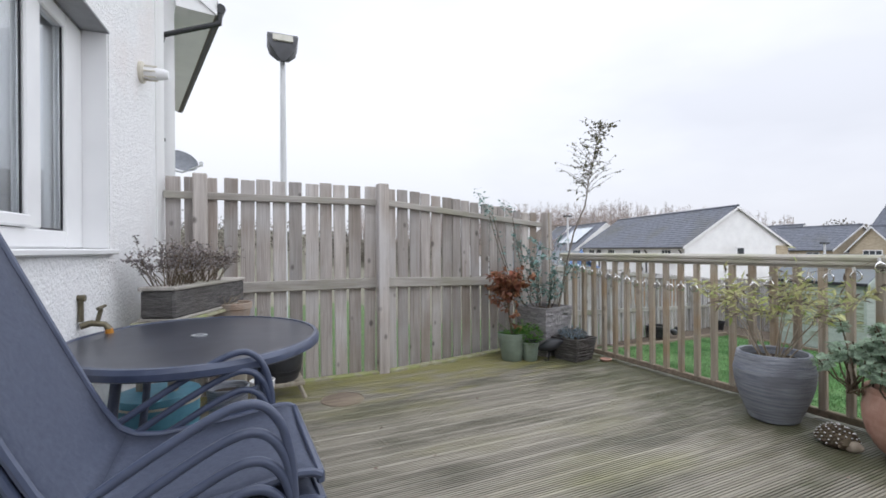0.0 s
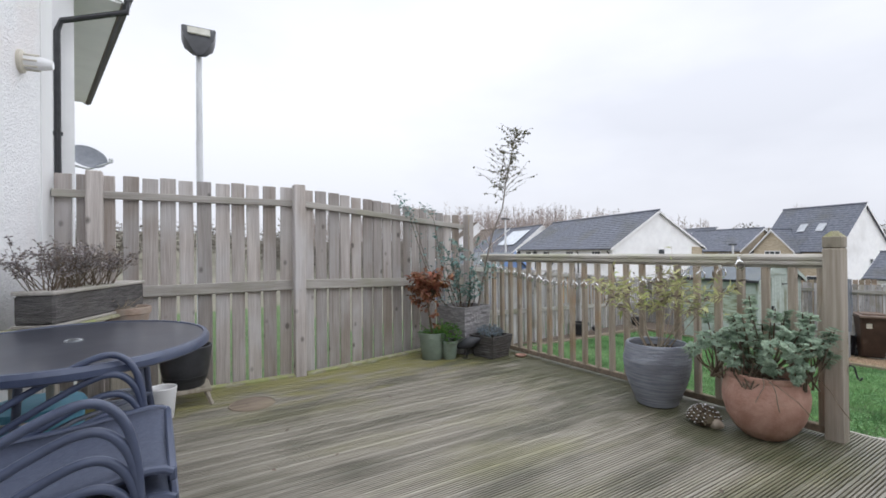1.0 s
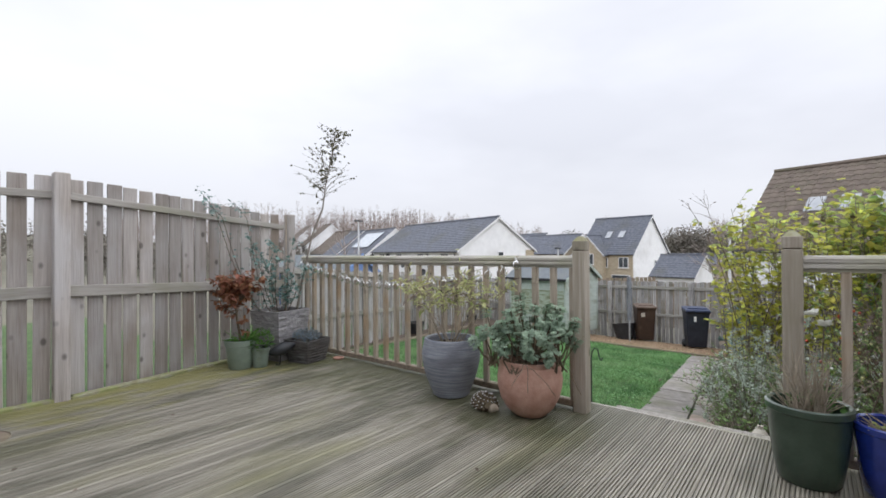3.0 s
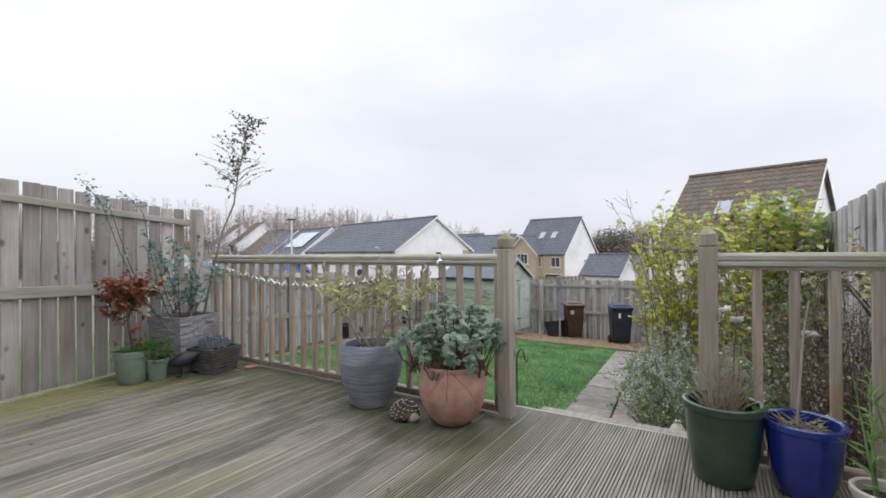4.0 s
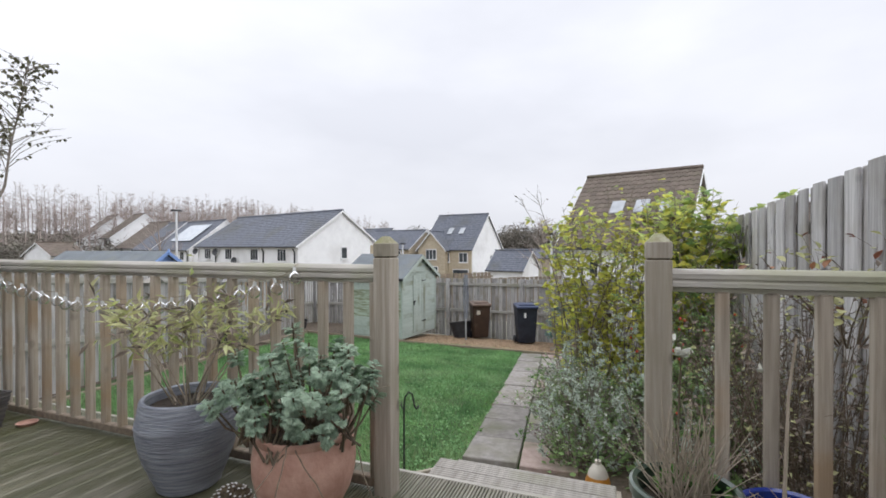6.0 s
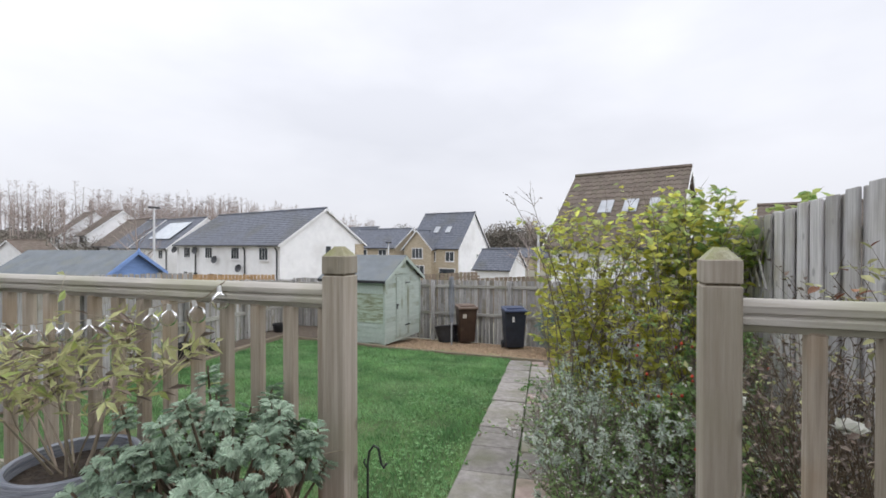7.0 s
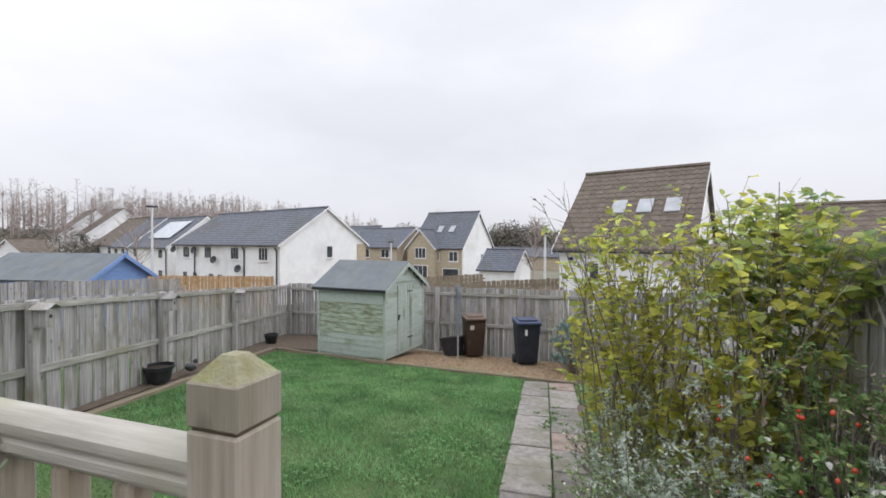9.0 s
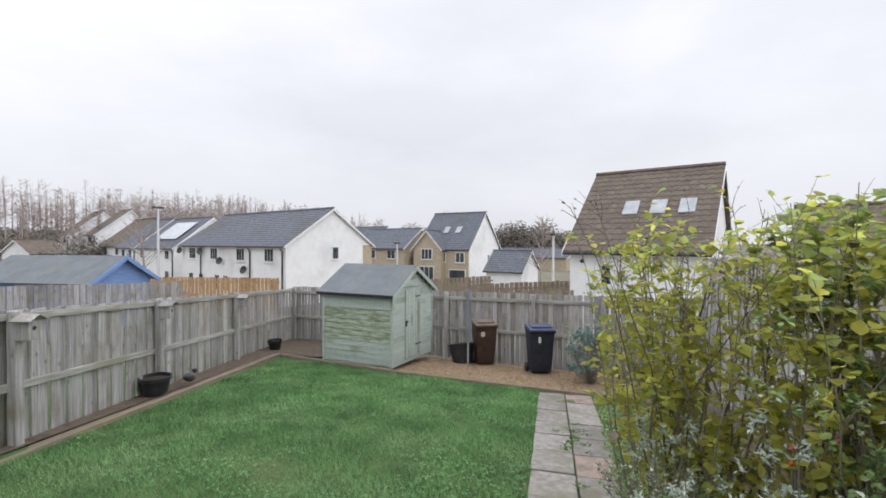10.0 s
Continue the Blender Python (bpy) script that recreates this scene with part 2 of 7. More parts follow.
M_GREEN_GLAZE = material("dark_green_glaze", (0.02, 0.04, 0.026), (0.052, 0.082, 0.058), 0.28, (7, 7, 7), 5, 0.15, 40, (0.045, 0.055, 0.045), 4, (0.55, 0.8), coat=0.4)
M_BLUE_GLAZE = material("cobalt_blue_glaze", (0.010, 0.022, 0.16), (0.022, 0.05, 0.33), 0.16, (6, 6, 6), 4, coat=0.6)
M_SAGE_PLASTIC = material("sage_green_plastic", (0.19, 0.245, 0.20), (0.28, 0.34, 0.28), 0.55, (7, 7, 7), 4, stain=(0.16, 0.17, 0.12), stain_scale=5, stain_at=(0.58, 0.8))
M_STONE_PLANTER = material("slate_textured_planter", (0.19, 0.18, 0.19), (0.46, 0.445, 0.455), 0.85, (9, 9, 48), 5, 1.6, 24, (0.2, 0.2, 0.2), 3, (0.5, 0.8))
M_STONE_PLANTER_DARK = material("dark_slate_textured_planter", (0.055, 0.052, 0.052), (0.18, 0.17, 0.165), 0.85, (9, 9, 60), 5, 1.6, 28, (0.1, 0.09, 0.08), 3, (0.5, 0.8))
M_SOIL = material("potting_soil", (0.018, 0.013, 0.009), (0.07, 0.05, 0.036), 0.95, (30, 30, 30), 5, 1.2, 50)
M_GRASS_GROUND = material("lawn_turf", (0.045, 0.085, 0.025), (0.105, 0.175, 0.055), 0.95, (3, 3, 3), 6, 0.6, 30, (0.115, 0.125, 0.05), 0.7, (0.55, 0.8), world_space=True)
M_GRASS = material("grass_blades", (0.085, 0.20, 0.07), (0.24, 0.44, 0.17), 0.75, (1.6, 1.6, 1.6), 4, world_space=True, island=0.3, sheer=0.35, stain=(0.30, 0.46, 0.22), stain_scale=1.1, stain_at=(0.50, 0.70))
M_SLAB = material("paving_concrete", (0.20, 0.182, 0.168), (0.37, 0.342, 0.32), 0.88, (12, 12, 12), 5, 0.4, 60, (0.19, 0.185, 0.125), 2.2, (0.46, 0.70), jitter=0.22)
M_SLAB_RED = material("paving_red_brown", (0.29, 0.215, 0.19), (0.44, 0.345, 0.305), 0.88, (12, 12, 12), 5, 0.4, 60, (0.16, 0.15, 0.10), 3.5, (0.48, 0.75), jitter=0.1)
M_GRAVEL = material("gravel_stones", (0.22, 0.15, 0.09), (0.50, 0.37, 0.25), 0.85, (9, 9, 9), 4, island=0.35)
M_GRAVEL_BED = material("gravel_bed", (0.20, 0.14, 0.085), (0.37, 0.27, 0.18), 0.9, (30, 30, 30), 4, 1.0, 60, world_space=True)
M_EARTH = material("bare_earth", (0.07, 0.054, 0.04), (0.18, 0.138, 0.1), 0.95, (10, 10, 10), 5, 1.0, 30, world_space=True)
M_SHED = material("sage_painted_shiplap", (0.37, 0.43, 0.39), (0.47, 0.53, 0.485), 0.7, (2, 18, 24), 4, 0.2, 60, (0.22, 0.235, 0.155), 1.3, (0.56, 0.7), jitter=0.06)
M_SHED_MOSS = material("algae_stained_shiplap", (0.20, 0.215, 0.125), (0.43, 0.50, 0.41), 0.8, (14, 3.5, 20), 6, 0.2, 60, contrast=(0.36, 0.6), jitter=0.06)
M_FELT = material("grey_roofing_felt", (0.15, 0.168, 0.185), (0.205, 0.226, 0.245), 0.92, (2.5, 2.5, 2.5), 5, 0.3, 200, (0.2, 0.21, 0.19), 1.6, (0.5, 0.75))
M_BLUE_SHED = material("blue_painted_boards", (0.15, 0.25, 0.50), (0.21, 0.33, 0.62), 0.7, (3, 3, 16), 4)
M_SLATE_ROOF = material("slate_grey_roof_tiles", (0.088, 0.096, 0.12), (0.185, 0.2, 0.24), 0.8, (0.8, 3.5, 7), 5, stain=(0.115, 0.115, 0.10), stain_scale=0.35, stain_at=(0.5, 0.8))
M_BROWN_ROOF = material("brown_roof_tiles", (0.10, 0.08, 0.066), (0.205, 0.163, 0.133), 0.85, (2, 2, 6), 5, stain=(0.13, 0.12, 0.08), stain_scale=0.6, stain_at=(0.5, 0.8), jitter=0.1)
M_TAN_BRICK = material("buff_stone_wall", (0.36, 0.295, 0.21), (0.55, 0.47, 0.35), 0.9, (3, 3, 9), 5, world_space=True)
M_DARK_PANE = material("dark_window_pane", (0.025, 0.03, 0.036), (0.08, 0.09, 0.10), 0.08, (0.6, 0.6, 0.6), 2, world_space=True)
M_ROOFLIGHT = material("bright_rooflight_pane", (0.36, 0.38, 0.41), (0.5, 0.52, 0.55), 0.15, (2, 2, 2), 2)
M_SOLAR = material("pale_solar_panel", (0.36, 0.40, 0.45), (0.46, 0.50, 0.55), 0.2, (2, 2, 2), 2)
M_ORANGE_FENCE = material("orange_stained_boards", (0.36, 0.215, 0.10), (0.52, 0.35, 0.19), 0.8, (3, 3, 12), 4, jitter=0.1)
M_BIN_BROWN = material("brown_bin_plastic", (0.032, 0.017, 0.011), (0.062, 0.034, 0.022), 0.5, (6, 6, 6), 4, stain=(0.10, 0.07, 0.05), stain_scale=4, stain_at=(0.6, 0.85))
M_BIN_LID = material("faded_bin_lid", (0.12, 0.08, 0.06), (0.22, 0.16, 0.125), 0.6, (6, 6, 6), 4)
M_BIN_BLUE = material("dark_blue_bin_plastic", (0.010, 0.013, 0.022), (0.024, 0.03, 0.047), 0.48, (6, 6, 6), 4)
M_BIN_BLUE_LID = material("blue_bin_lid", (0.03, 0.045, 0.10), (0.055, 0.075, 0.15), 0.45, (6, 6, 6), 4)
M_STEEL = material("galvanised_steel", (0.36, 0.38, 0.41), (0.52, 0.54, 0.57), 0.45, (20, 20, 4), 4, metal=0.5)
M_TIN_GREY = material("dull_grey_dish", (0.20, 0.215, 0.25), (0.29, 0.305, 0.34), 0.6, (9, 9, 9), 3)
M_WHITE_STEEL = material("pale_painted_steel", (0.60, 0.61, 0.63), (0.70, 0.71, 0.73), 0.5, (6, 6, 2), 3)
M_DARK_LAMP = material("charcoal_lamp_housing", (0.025, 0.026, 0.03), (0.05, 0.052, 0.06), 0.45, (9, 9, 9), 3)
M_LAMP_GLASS = material("frosted_lamp_lens", (0.42, 0.41, 0.35), (0.52, 0.51, 0.45), 0.25, (12, 12, 12), 3)
M_BRASS = material("tarnished_brass", (0.10, 0.085, 0.055), (0.19, 0.165, 0.11), 0.45, (20, 20, 20), 4, metal=0.6)
M_ORANGE = material("orange_plastic", (0.42, 0.17, 0.02), (0.6, 0.28, 0.05), 0.4, (12, 12, 12), 3)
M_TURQUOISE = material("turquoise_tin", (0.07, 0.23, 0.34), (0.12, 0.33, 0.45), 0.4, (8, 8, 8), 4)
M_CREAM = material("cream_ceramic", (0.52, 0.48, 0.40), (0.64, 0.60, 0.52), 0.5, (9, 9, 9), 3)
M_CURTAIN = material("pale_grey_curtain", (0.80, 0.82, 0.85), (0.90, 0.91, 0.93), 0.85, (30, 30, 1.5), 3)
M_PLANE_GLASS = glass_material("window_glass")
M_BULB = bpy.data.materials.new("clear_bulb_glass")   # a thin shell: clear, glossy at the rim
M_BULB.use_nodes = True
bulb_n, bulb_l = M_BULB.node_tree.nodes, M_BULB.node_tree.links
bulb_n.remove(bulb_n["Principled BSDF"])
bulb_clear, bulb_gloss = bulb_n.new("ShaderNodeBsdfTransparent"), bulb_n.new("ShaderNodeBsdfGlossy")
bulb_gloss.inputs["Color"].default_value = (0.95, 0.95, 0.96, 1)
bulb_clear.inputs["Color"].default_value, bulb_gloss.inputs["Roughness"].default_value = (0.93, 0.935, 0.94, 1), 0.22
bulb_edge, bulb_mix = bulb_n.new("ShaderNodeFresnel"), bulb_n.new("ShaderNodeMixShader")
bulb_edge.inputs["IOR"].default_value = 1.3
bulb_l.new(bulb_edge.outputs[0], bulb_mix.inputs[0])
bulb_l.new(bulb_clear.outputs[0], bulb_mix.inputs[1])
bulb_l.new(bulb_gloss.outputs[0], bulb_mix.inputs[2])
bulb_l.new(bulb_mix.outputs[0], bulb_n["Material Output"].inputs["Surface"])
M_BULB_CAP = material("grey_bulb_cap", (0.55, 0.55, 0.54), (0.66, 0.66, 0.65), 0.4, (20, 20, 20), 2)
M_WHITE_TEXT = material("white_print", (0.72, 0.72, 0.72), (0.8, 0.8, 0.8), 0.5, (9, 9, 9), 2)
M_STEM = material("brown_stem", (0.07, 0.052, 0.035), (0.19, 0.145, 0.10), 0.85, (40, 40, 10), 4, island=0.2)
M_STEM_PALE = material("dry_pale_stem", (0.26, 0.215, 0.16), (0.44, 0.38, 0.30), 0.85, (30, 30, 8), 4, island=0.2)
M_STEM_GREY = material("grey_brown_twig", (0.14, 0.12, 0.10), (0.31, 0.27, 0.23), 0.9, (30, 30, 8), 4, island=0.2)
M_LEAF_YELLOW = material("yellow_green_leaf", (0.46, 0.46, 0.09), (0.77, 0.76, 0.20), 0.55, (6, 6, 6), 3, island=0.35, sheer=0.72)
M_LEAF_LIME = material("green_shrub_leaf", (0.31, 0.39, 0.11), (0.58, 0.66, 0.25), 0.5, (6, 6, 6), 3, island=0.32, sheer=0.6)
M_LEAF_GREEN = material("dark_green_leaf", (0.16, 0.275, 0.10), (0.39, 0.54, 0.225), 0.5, (9, 9, 9), 3, island=0.32, sheer=0.5)
M_LEAF_BRIGHT = material("bright_green_leaf", (0.055, 0.16, 0.022), (0.13, 0.28, 0.05), 0.55, (9, 9, 9), 3, island=0.3, sheer=0.35)
M_CLOVER = material("pale_clover_leaf", (0.13, 0.29, 0.10), (0.29, 0.49, 0.22), 0.6, (9, 9, 9), 3, island=0.3, sheer=0.3)
M_LEAF_SAGE = material("silvery_sage_leaf", (0.22, 0.32, 0.225), (0.47, 0.575, 0.445), 0.75, (12, 12, 12), 3, island=0.25, sheer=0.2)
M_LEAF_GREY = material("grey_green_leaf", (0.33, 0.4, 0.325), (0.6, 0.655, 0.57), 0.8, (12, 12, 12), 3, island=0.25, sheer=0.2)
M_LEAF_BLUE = material("blue_green_leaf", (0.11, 0.21, 0.19), (0.24, 0.37, 0.34), 0.65, (9, 9, 9), 3, island=0.25, sheer=0.2)
M_LEAF_HEATHER = material("blue_grey_foliage", (0.15, 0.20, 0.24), (0.30, 0.37, 0.42), 0.8, (12, 12, 12), 3, island=0.25)
M_LEAF_COPPER = material("copper_beech_leaf", (0.17, 0.065, 0.035), (0.40, 0.18, 0.10), 0.6, (9, 9, 9), 3, island=0.35, sheer=0.25)
M_LEAF_PALE = material("pale_variegated_leaf", (0.36, 0.37, 0.15), (0.66, 0.66, 0.36), 0.6, (9, 9, 9), 3, island=0.25, sheer=0.35)
M_LEAF_SAPLING = material("olive_brown_leaf", (0.075, 0.075, 0.045), (0.19, 0.18, 0.1), 0.6, (9, 9, 9), 3, island=0.4, sheer=0.2)
M_LEAF_DRY = material("withered_brown_leaf", (0.13, 0.1, 0.08), (0.28, 0.225, 0.185), 0.85, (9, 9, 9), 3, island=0.35)
M_FLOWER_DRY = material("dried_flowerhead", (0.20, 0.18, 0.185), (0.38, 0.345, 0.34), 0.9, (20, 20, 20), 3, island=0.3)
M_PETAL_WHITE = material("white_petal", (0.66, 0.66, 0.60), (0.80, 0.80, 0.74), 0.6, (20, 20, 20), 2, sheer=0.3)
M_HIP = material("red_rose_hip", (0.42, 0.035, 0.012), (0.58, 0.07, 0.025), 0.35, (20, 20, 20), 2)
# twig colours are paler than bark, with the distance haze mixed in
M_FAR_TREES = material("bare_twigs_haze_pale", (0.25, 0.20, 0.18), (0.43, 0.37, 0.34), 0.95, (0.12, 0.12, 0.3), 4, world_space=True, island=0.3)
M_FAR_GREEN = material("far_evergreen", (0.13, 0.12, 0.10), (0.26, 0.235, 0.20), 0.95, (0.2, 0.2, 0.2), 4, world_space=True, island=0.3)
M_FAR_FIELD = material("far_rough_ground", (0.11, 0.105, 0.075), (0.22, 0.205, 0.15), 0.95, (0.08, 0.08, 0.08), 5, world_space=True)


# ---- building tools ----
class Geo:
    """A growing mesh: vertices and faces, with simple solids added at a pose."""

    def __init__(self):
        self.v, self.f, self.round = [], [], []

    def add(self, verts, faces, m=None, smooth=False):
        k = len(self.v)
        self.v.extend([tuple(m @ Vector(p)) for p in verts] if m is not None else [tuple(p) for p in verts])
        self.f.extend([tuple(i + k for i in face) for face in faces])
        self.round.extend([smooth] * len(faces))
        return self

    def box(self, size, centre=(0, 0, 0), m=None):
        a, b, c = (s / 2 for s in size)
        x, y, z = centre
        v = [(x + i * a, y + j * b, z + k * c) for i in (-1, 1) for j in (-1, 1) for k in (-1, 1)]
        return self.add(v, [(0, 1, 3, 2), (4, 6, 7, 5), (0, 4, 5, 1), (2, 3, 7, 6), (0, 2, 6, 4), (1, 5, 7, 3)], m)

    def block(self, size, centre=(0, 0, 0), r=0.004, m=None):
        """A box with chamfered edges."""
        h = [s / 2 for s in size]
        r = min(r, *(q * 0.45 for q in h))
        ids, v = {}, []
        for i in (-1, 1):
            for j in (-1, 1):
                for k in (-1, 1):
                    s = (i, j, k)
                    for ax in range(3):
                        ids[s, ax] = len(v)
                        v.append(tuple(centre[q] + s[q] * (h[q] - (0 if q == ax else r)) for q in range(3)))
        f = []
        for ax in range(3):
            p, q = (ax + 1) % 3, (ax + 2) % 3
            for sg in (-1, 1):
                def key(a, b):
                    s = [0, 0, 0]
                    s[ax], s[p], s[q] = sg, a, b
                    return tuple(s)
                loop = [ids[key(a, b), ax] for a, b in ((-1, -1), (1, -1), (1, 1), (-1, 1))]
                f.append(tuple(loop if sg > 0 else loop[::-1]))
            for a in (-1, 1):
                for b in (-1, 1):
                    s0, s1 = [0, 0, 0], [0, 0, 0]
                    s0[ax], s1[ax] = -1, 1
                    s0[p] = s1[p] = a
                    s0[q] = s1[q] = b
                    s0, s1 = tuple(s0), tuple(s1)
                    loop = (ids[s0, p], ids[s1, p], ids[s1, q], ids[s0, q])
                    f.append(loop if a * b > 0 else loop[::-1])
        for i in (-1, 1):
            for j in (-1, 1):
                for k in (-1, 1):
                    loop = tuple(ids[(i, j, k), ax] for ax in range(3))
                    f.append(loop if i * j * k > 0 else loop[::-1])
        return self.add(v, f, m)

    def lathe(self, profile, n=24, m=None, smooth=True, wobble=0.0):
        """profile: (radius, height) pairs from bottom to top, turned round z."""
        v, f = [], []
        for i, (r, z) in enumerate(profile):
            for j in range(n):
                a = 2 * math.pi * j / n
                k = 1 + wobble * noise.noise(Vector((math.cos(a) * 2, math.sin(a) * 2, z * 9)))
                v.append((r * k * math.cos(a), r * k * math.sin(a), z))
        for i in range(len(profile) - 1):
            for j in range(n):
                f.append((i * n + j, i * n + (j + 1) % n, (i + 1) * n + (j + 1) % n, (i + 1) * n + j))
        return self.add(v, f, m, smooth)

    def disc(self, r, z=0.0, n=24, m=None, lift=0.0):
        v = [(0, 0, z + lift)] + [(r * math.cos(2 * math.pi * j / n), r * math.sin(2 * math.pi * j / n), z) for j in range(n)]
        return self.add(v, [(0, 1 + j, 1 + (j + 1) % n) for j in range(n)], m)

    def tube(self, pts, radius, n=8, m=None, smooth=True, caps=True):
        """A round bar along points; radius is one number or one for each point."""
        pts = [Vector(p) for p in pts]
        rr = radius if isinstance(radius, (list, tuple)) else [radius] * len(pts)
        v, f = [], []
        side = None
        for i, p in enumerate(pts):
            d = (pts[min(i + 1, len(pts) - 1)] - pts[max(i - 1, 0)]).normalized()
            if side is None:
                side = d.cross(Vector((0, 0, 1)) if abs(d.z) < 0.9 else Vector((1, 0, 0))).normalized()
            side = (side - d * side.dot(d)).normalized()
            up = d.cross(side)
            for j in range(n):
                a = 2 * math.pi * j / n
                v.append(p + (side * math.cos(a) + up * math.sin(a)) * rr[i])
        for i in range(len(pts) - 1):
            for j in range(n):
                f.append((i * n + j, i * n + (j + 1) % n, (i + 1) * n + (j + 1) % n, (i + 1) * n + j))
        if caps:
            f.append(tuple(range(n))[::-1])
            f.append(tuple(range((len(pts) - 1) * n, len(pts) * n)))
        return self.add(v, f, m, smooth)

    def prism(self, outline, depth, m=None):
        """An outline in x, z pushed along y by depth."""
        n = len(outline)
        v = [(x, 0, z) for x, z in outline] + [(x, depth, z) for x, z in outline]
        f = [tuple(range(n)), tuple(range(2 * n - 1, n - 1, -1))]
        f += [(i, i + n, (i + 1) % n + n, (i + 1) % n) for i in range(n)]
        return self.add(v, f, m)

    def leaf(self, at, out, length, width, fold=0.15, up=None, n=1):
        """A pointed leaf of two folded halves that starts at a point and grows along out."""
        out = Vector(out).normalized()
        up = Vector(up) if up is not None else Vector((random.uniform(-1, 1), random.uniform(-1, 1), 1))
        side = out.cross(up)
        side = side.normalized() if side.length > 1e-4 else Vector((1, 0, 0))
        nor = side.cross(out)
        at = Vector(at)
        a, b = at, at + out * length - nor * length * 0.12
        mid = at + out * length * 0.45
        v = [a, mid + side * width / 2 + nor * fold * width, b, mid - side * width / 2 + nor * fold * width]
        return self.add(v, [(0, 1, 2), (0, 2, 3)])

    def broad(self, at, out, length, width, droop=0.2):
        """A broad leaf of six faces with a bent midrib."""
        out = Vector(out).normalized()
        side = out.cross(Vector((random.uniform(-0.5, 0.5), random.uniform(-0.5, 0.5), 1))).normalized()
        nor = side.cross(out)
        at = Vector(at)
        ribs, wide = (0.0, 0.35, 0.72, 1.0), (0.12, 1.0, 0.8, 0.0)
        v, f = [], []
        for s, w in zip(ribs, wide):
            c = at + out * length * s - nor * droop * length * s * s
            v += [c + side * width / 2 * w + nor * 0.12 * width * w, c, c - side * width / 2 * w + nor * 0.12 * width * w]
        for i in range(3):
            f += [(3 * i, 3 * i + 1, 3 * i + 4, 3 * i + 3), (3 * i + 1, 3 * i + 2, 3 * i + 5, 3 * i + 4)]
        return self.add(v, f, None, True)

    def mesh(self, name, mat):
        me = bpy.data.meshes.new(name)
        me.from_pydata(self.v, [], self.f)
        me.polygons.foreach_set("use_smooth", self.round)
        me.materials.append(mat)
        me.update()
        me.set_sharp_from_angle(angle=radians(38))
        return me


def part(name, geo, mat, parent=None, label="", at=None):
    ob = new(name, geo.mesh(name, mat) if isinstance(geo, Geo) else geo)
    if parent is not None:
        ob.parent = parent
    if at is not None:
        ob.matrix_basis = at
    return tagged(ob, label)


def thing(name, label, category, at=None, group="", kind=""):
    ob = new(name)
    ob.empty_display_size = 0.1
    if at is not None:
        ob.matrix_basis = at
    return tagged(ob, label, category, group, kind)


def solid(name, geo, mat, label, category, at=None, group="", kind=""):
    ob = new(name, geo.mesh(name, mat))
    if at is not None:
        ob.matrix_basis = at
    return tagged(ob, label, category, group, kind)


def rnd(a, b):
    return random.uniform(a, b)


def heading(p, q):
    """The turn about z, in degrees, that lays local x along p to q."""
    return math.degrees(math.atan2(q[1] - p[1], q[0] - p[0]))


def smooth(a, b, x):
    t = max(0.0, min(1.0, (x - a) / (b - a)))
    return t * t * (3 - 2 * t)


def ground_z(x, y):
    """The height of the ground: level by the house, falling along the garden, then down to the estate and up to the wooded ridge."""
    z = -0.5 if x < 5.4 else -0.5 - 0.105 * (x - 5.4)
    if x > 15.5:
        z = -1.56 - 2.1 * smooth(15.5, 34, x)
    far = math.hypot(x, y)
    ridge = smooth(75, 150, far) * smooth(-0.15, 0.45, (y - 0.35 * x) / max(far, 1))
    return z + 7.0 * ridge + 2.0 * smooth(90, 200, far) - 0.9 * smooth(5.2, 10, y) * (1 - smooth(3, 6, x)) * 0.2


# ---- ground ----
def sheet(xs, ys, lift=0.0, rough=0.0):
    g = Geo()
    n = len(ys)
    v = [(x, y, ground_z(x, y) + lift + rough * noise.noise(Vector((x * 2, y * 2, 0)))) for x in xs for y in ys]
    f = [(i * n + j, (i + 1) * n + j, (i + 1) * n + j + 1, i * n + j + 1) for i in range(len(xs) - 1) for j in range(n - 1)]
    return g.add(v, f, None, True)


far_lines = [-3000, -1200, -500, -250, -140, -90, -60, -40, -25, -15, -8, -4]
near_lines = [i * 1.0 for i in range(0, 20)] + [20, 22, 25, 28, 31, 34, 40, 48, 58, 70, 80, 90, 100, 115, 130, 150, 180, 230, 300, 500, 1200, 3000]
solid("ground", sheet(far_lines + near_lines, far_lines + near_lines, -0.03), M_FAR_FIELD, "rough grass and earth ground running to the horizon", "ground", kind="structure")

solid("lawn", sheet([4.2 + 0.3 * i for i in range(28)], [-1.3 + 0.3 * i for i in range(38)], 0.0, 0.012), M_GRASS_GROUND, "mown green lawn sloping down from the deck", "lawn", kind="structure")
solid("side_lawn", sheet([0.5 + 0.3 * i for i in range(13)], [4.5 + 0.5 * i for i in range(24)], 0.004, 0.012), M_GRASS_GROUND, "strip of green lawn beyond the deck fence", "lawn", kind="structure")


# ---- fences ----
def board_mesh(name, mat, w, h, t, chip=0.0):
    g = Geo().block((w, t, h), (0, 0, h / 2), 0.004)
    return g.mesh(name, mat)


